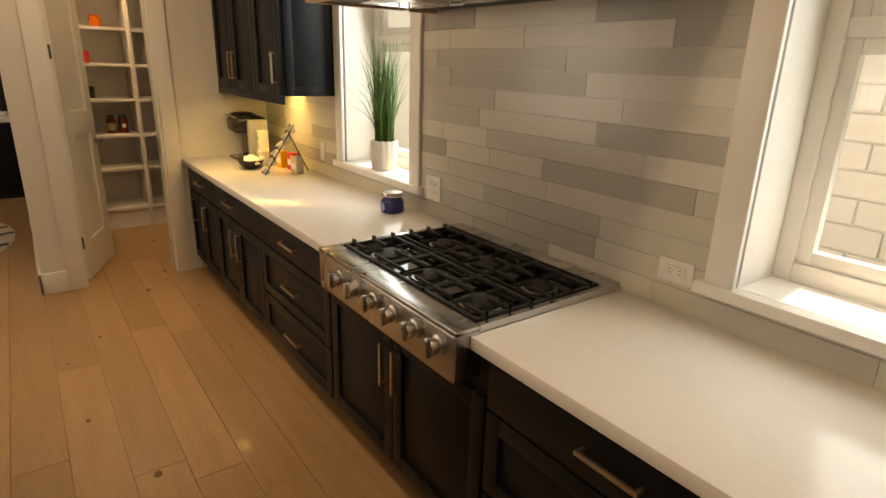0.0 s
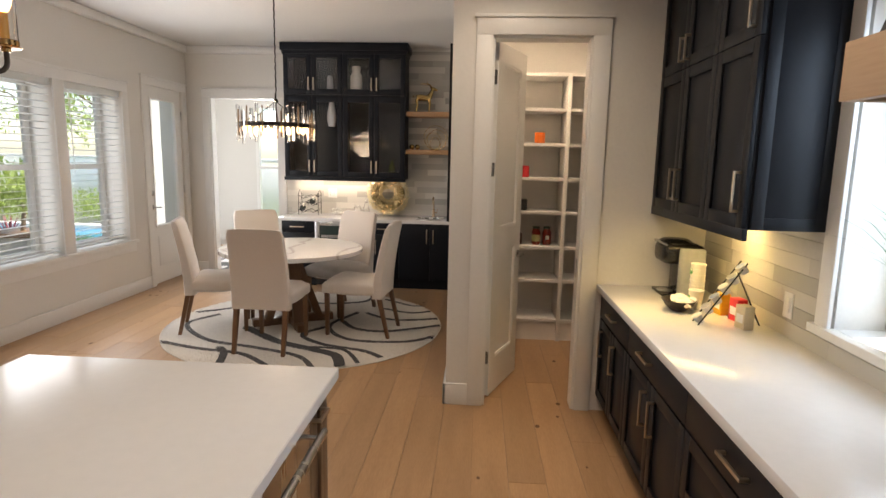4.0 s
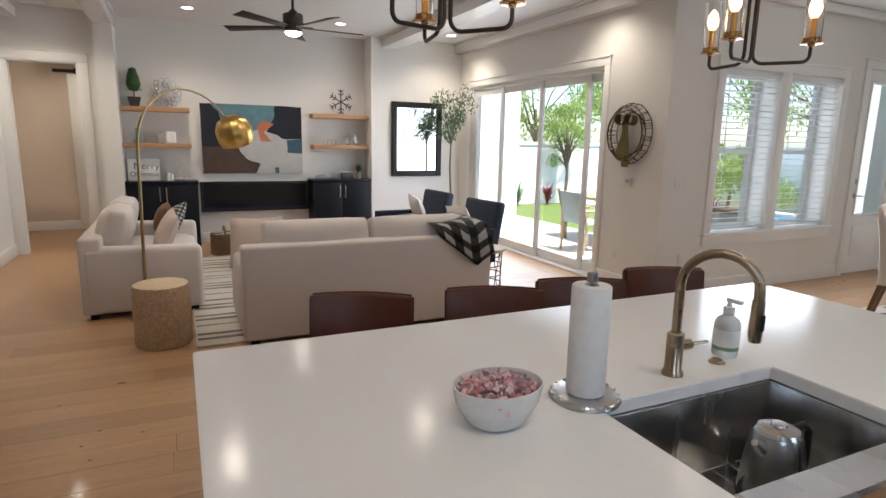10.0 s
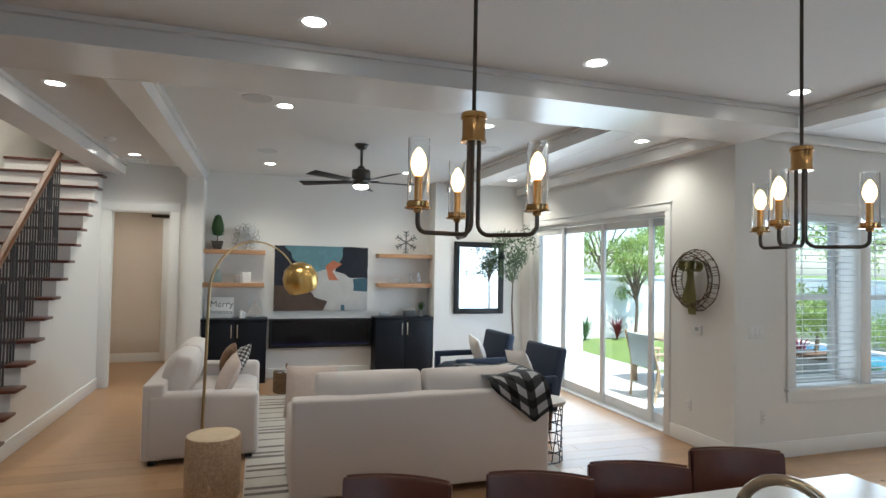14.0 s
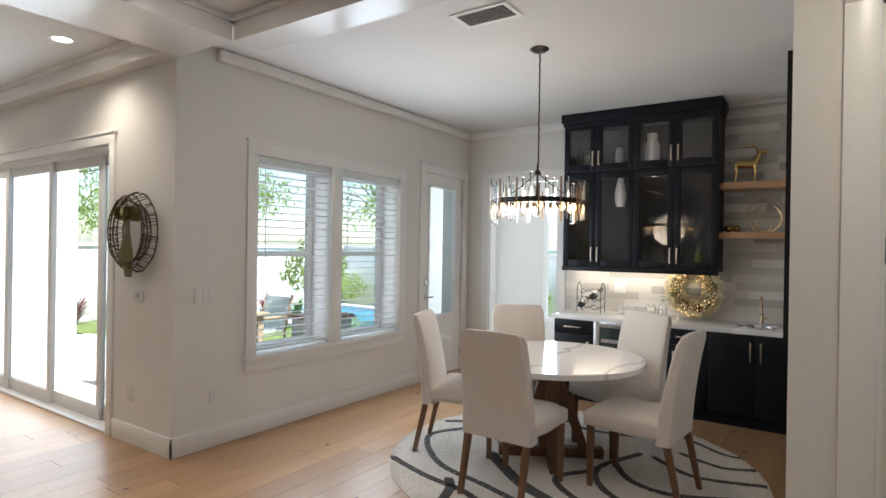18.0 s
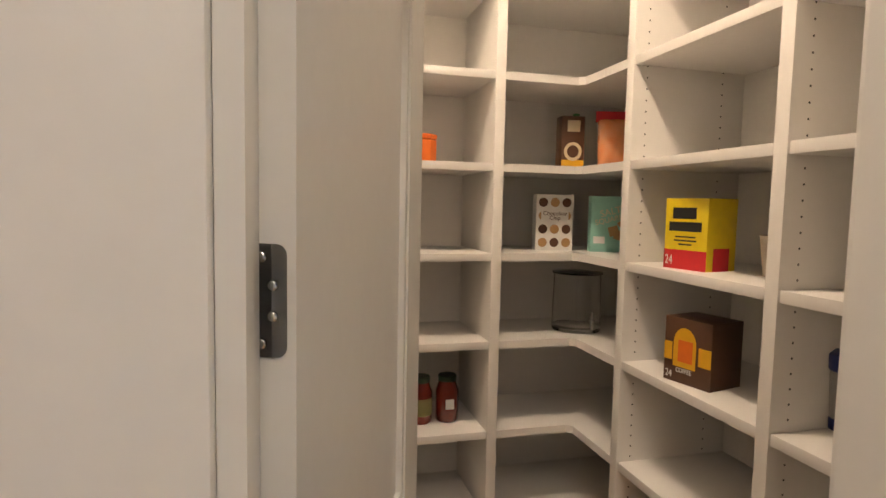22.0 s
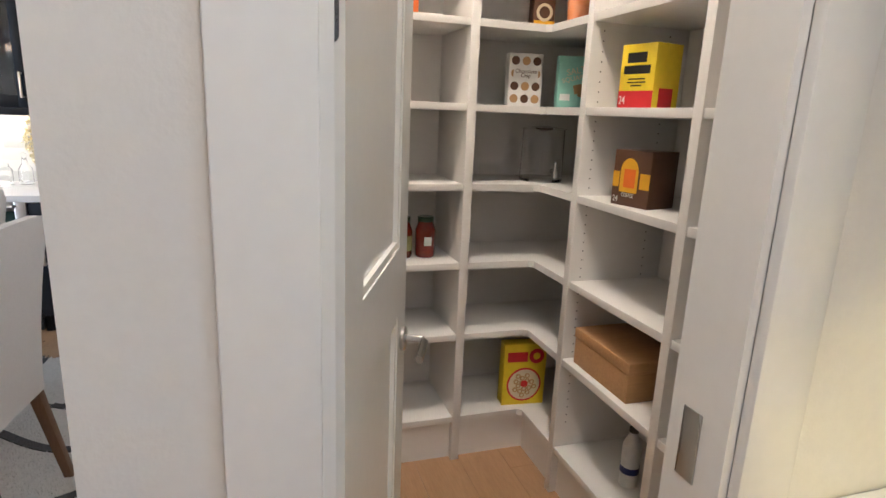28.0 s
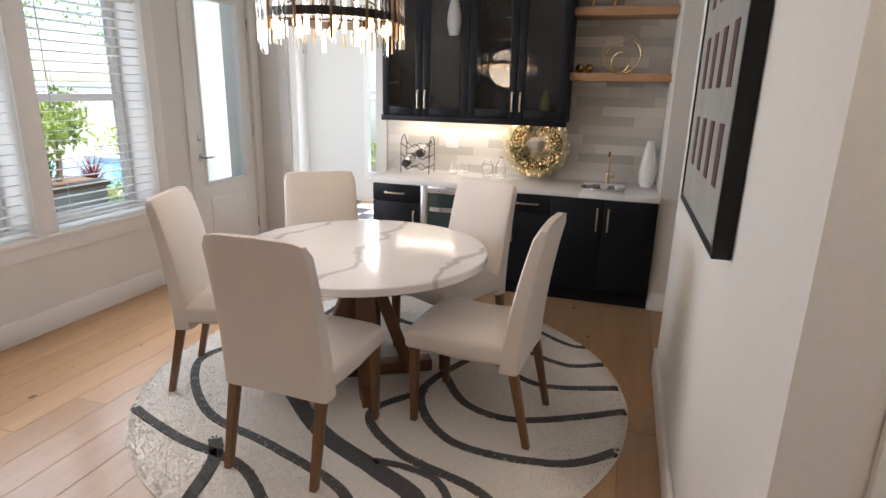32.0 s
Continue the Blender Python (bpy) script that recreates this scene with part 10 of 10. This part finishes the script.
def plank_mesh(L):
    if L not in protos:
        me = bpy.data.meshes.new("plank")
        b = box(-PW / 2 + 0.0007, PW / 2 - 0.0007, -L / 2 + 0.0007, L / 2 - 0.0007, -0.012, 0.0)
        bmesh.ops.bevel(b, geom=[e for e in b.edges if all(v.co.z > -0.001 for v in e.verts)], offset=0.0012, segments=1, affect="EDGES")
        b.to_mesh(me)
        b.free()
        me.materials.append(OAK)
        protos[L] = me
    return protos[L]


near = bmesh.new()
x = -10.3
count = 0
while x < 1.75:
    y = -4.2 - rnd.random() * 1.5
    while y < (4.7 if x < -3.72 else 11.0):
        L = rnd.choice((1.2, 1.5, 1.8, 2.1, 2.4))
        L = min(L, max(round((4.78 if x < -3.72 else 11.05) - y, 3), 0.05))
        cx, cy = x + PW / 2, y + L / 2
        if y + L > -4.2:
            inside = -4.9 < cx < 1.0 and -1.2 < cy < 8.4
            if inside and count < 300:
                ob = new("plank", plank_mesh(L))
                ob.location = (cx, cy, 0.0)
                ob.parent = SUBF
                count += 1
            else:
                box(cx - PW / 2 + 0.0007, cx + PW / 2 - 0.0007, y + 0.0007, y + L - 0.0007, -0.012, 0.0, bm=near)
        y += L
    x += PW
rest = part("far_planks", near, OAK, SUBF, "", smooth=False)
rest["kind"] = "stuff"
# knots in the boards
kb = bmesh.new()
rnd = random.Random(17)
for _ in range(170):
    x, y = rnd.uniform(-3.4, 1.0), rnd.uniform(-1, 8.2)
    r = rnd.choice((0.004, 0.006, 0.009, 0.013))
    v = [kb.verts.new((x + r * (1 + 0.3 * rnd.random()) * math.cos(a), y + 1.5 * r * (1 + 0.3 * rnd.random()) * math.sin(a), 0.0006)) for a in [math.pi * k / 5 for k in range(10)]]
    kb.faces.new(v)
part("knots", kb, KNOT, SUBF, "dark knots in the boards", smooth=False)["kind"] = "stuff"

# ---- backsplash tiles ----
TILE = material("glazed_grey_tile", (0.53, 0.51, 0.465), 0.22, color2=(0.50, 0.48, 0.44), grain=5, vary=0.26, rvar=0.06, bump=0.03, bump_scale=8)
GROUT = material("pale_grout", (0.56, 0.54, 0.50), 0.9)


def tiled(name, axis, face, out, a0, a1, z0, z1, holes, th, lengths, seed, label):
    bs_ = solo(name, (box(face, face + out * 0.008, a0, a1, z0, z1) if axis == "x" else box(a0, a1, face, face + out * 0.008, z0, z1)) if not holes else bmesh.new(), GROUT, label, "backsplash", kind="structure", smooth=False)
    if holes:
        b = bmesh.new()
        cuts = sorted({a0, a1, *[h[0] for h in holes], *[h[1] for h in holes]})
        for c0, c1 in zip(cuts, cuts[1:]):
            mid = (c0 + c1) / 2
            hz = [h for h in holes if h[0] < mid < h[1]]
            for q0, q1 in ([(z0, z1)] if not hz else [(z0, hz[0][2]), (hz[0][3], z1)]):
                if q1 > q0:
                    box(min(face, face + out * 0.008), max(face, face + out * 0.008), c0, c1, q0, q1, bm=b)
        b.to_mesh(bs_.data)
        b.free()
    rnd = random.Random(seed)
    protos_ = {}
    z, r = z0, 0
    while z < z1 - 0.01:
        h = min(th, z1 - z)
        a = a0 - rnd.random() * 0.3
        while a < a1:
            L = rnd.choice(lengths)
            p, q = max(a, a0), min(a + L, a1)
            segs = [(p, q)]
            for h0, h1, hz0, hz1 in holes or ():
                nxt = []
                for s0, s1 in segs:
                    if z + h <= hz0 + 0.001 or z >= hz1 - 0.001:
                        nxt.append((s0, s1))
                    else:
                        if s0 < h0:
                            nxt.append((s0, min(s1, h0)))
                        if s1 > h1:
                            nxt.append((max(s0, h1), s1))
                segs = nxt
            for s0, s1 in segs:
                if s1 - s0 < 0.015:
                    continue
                key = (round(s1 - s0, 3), round(h, 3))
                if key not in protos_:
                    me = bpy.data.meshes.new("tile")
                    hw, g = (s1 - s0) / 2 - 0.0008, h / 2 - 0.0008
                    tb2 = box(-0.002, 0.002, -hw, hw, -g, g) if axis == "x" else box(-hw, hw, -0.002, 0.002, -g, g)
                    tb2.to_mesh(me)
                    tb2.free()
                    me.materials.append(TILE)
                    protos_[key] = me
                ob = new("tile", protos_[key])
                ob.parent = bs_
                f = face + out * (0.0095 + 0.0006 * rnd.random())
                ob.location = (f, (s0 + s1) / 2, z + h / 2) if axis == "x" else ((s0 + s1) / 2, f, z + h / 2)
            a += L
        z += th
        r += 1


tiled("backsplash", "x", KX, -1, -0.6, 4.62, CT - 0.005, 2.0, [(W1[0] - 0.085, W1[1] + 0.085, WZ - 0.03, 3.0), (W2[0] - 0.085, W2[1] + 0.085, WZ - 0.03, 3.0), (3.385, 4.63, UZ0 - 0.05, 3.0)], 0.0765, (0.30, 0.45, 0.61, 0.61, 0.75), 5, "glazed grey subway tile backsplash behind the range")
tiled("backsplash", "y", BY, -1, -2.24, 0.129, BZ - 0.005, 2.96, [], 0.0765, (0.30, 0.45, 0.61, 0.61), 6, "glazed grey tile backsplash behind the bar")
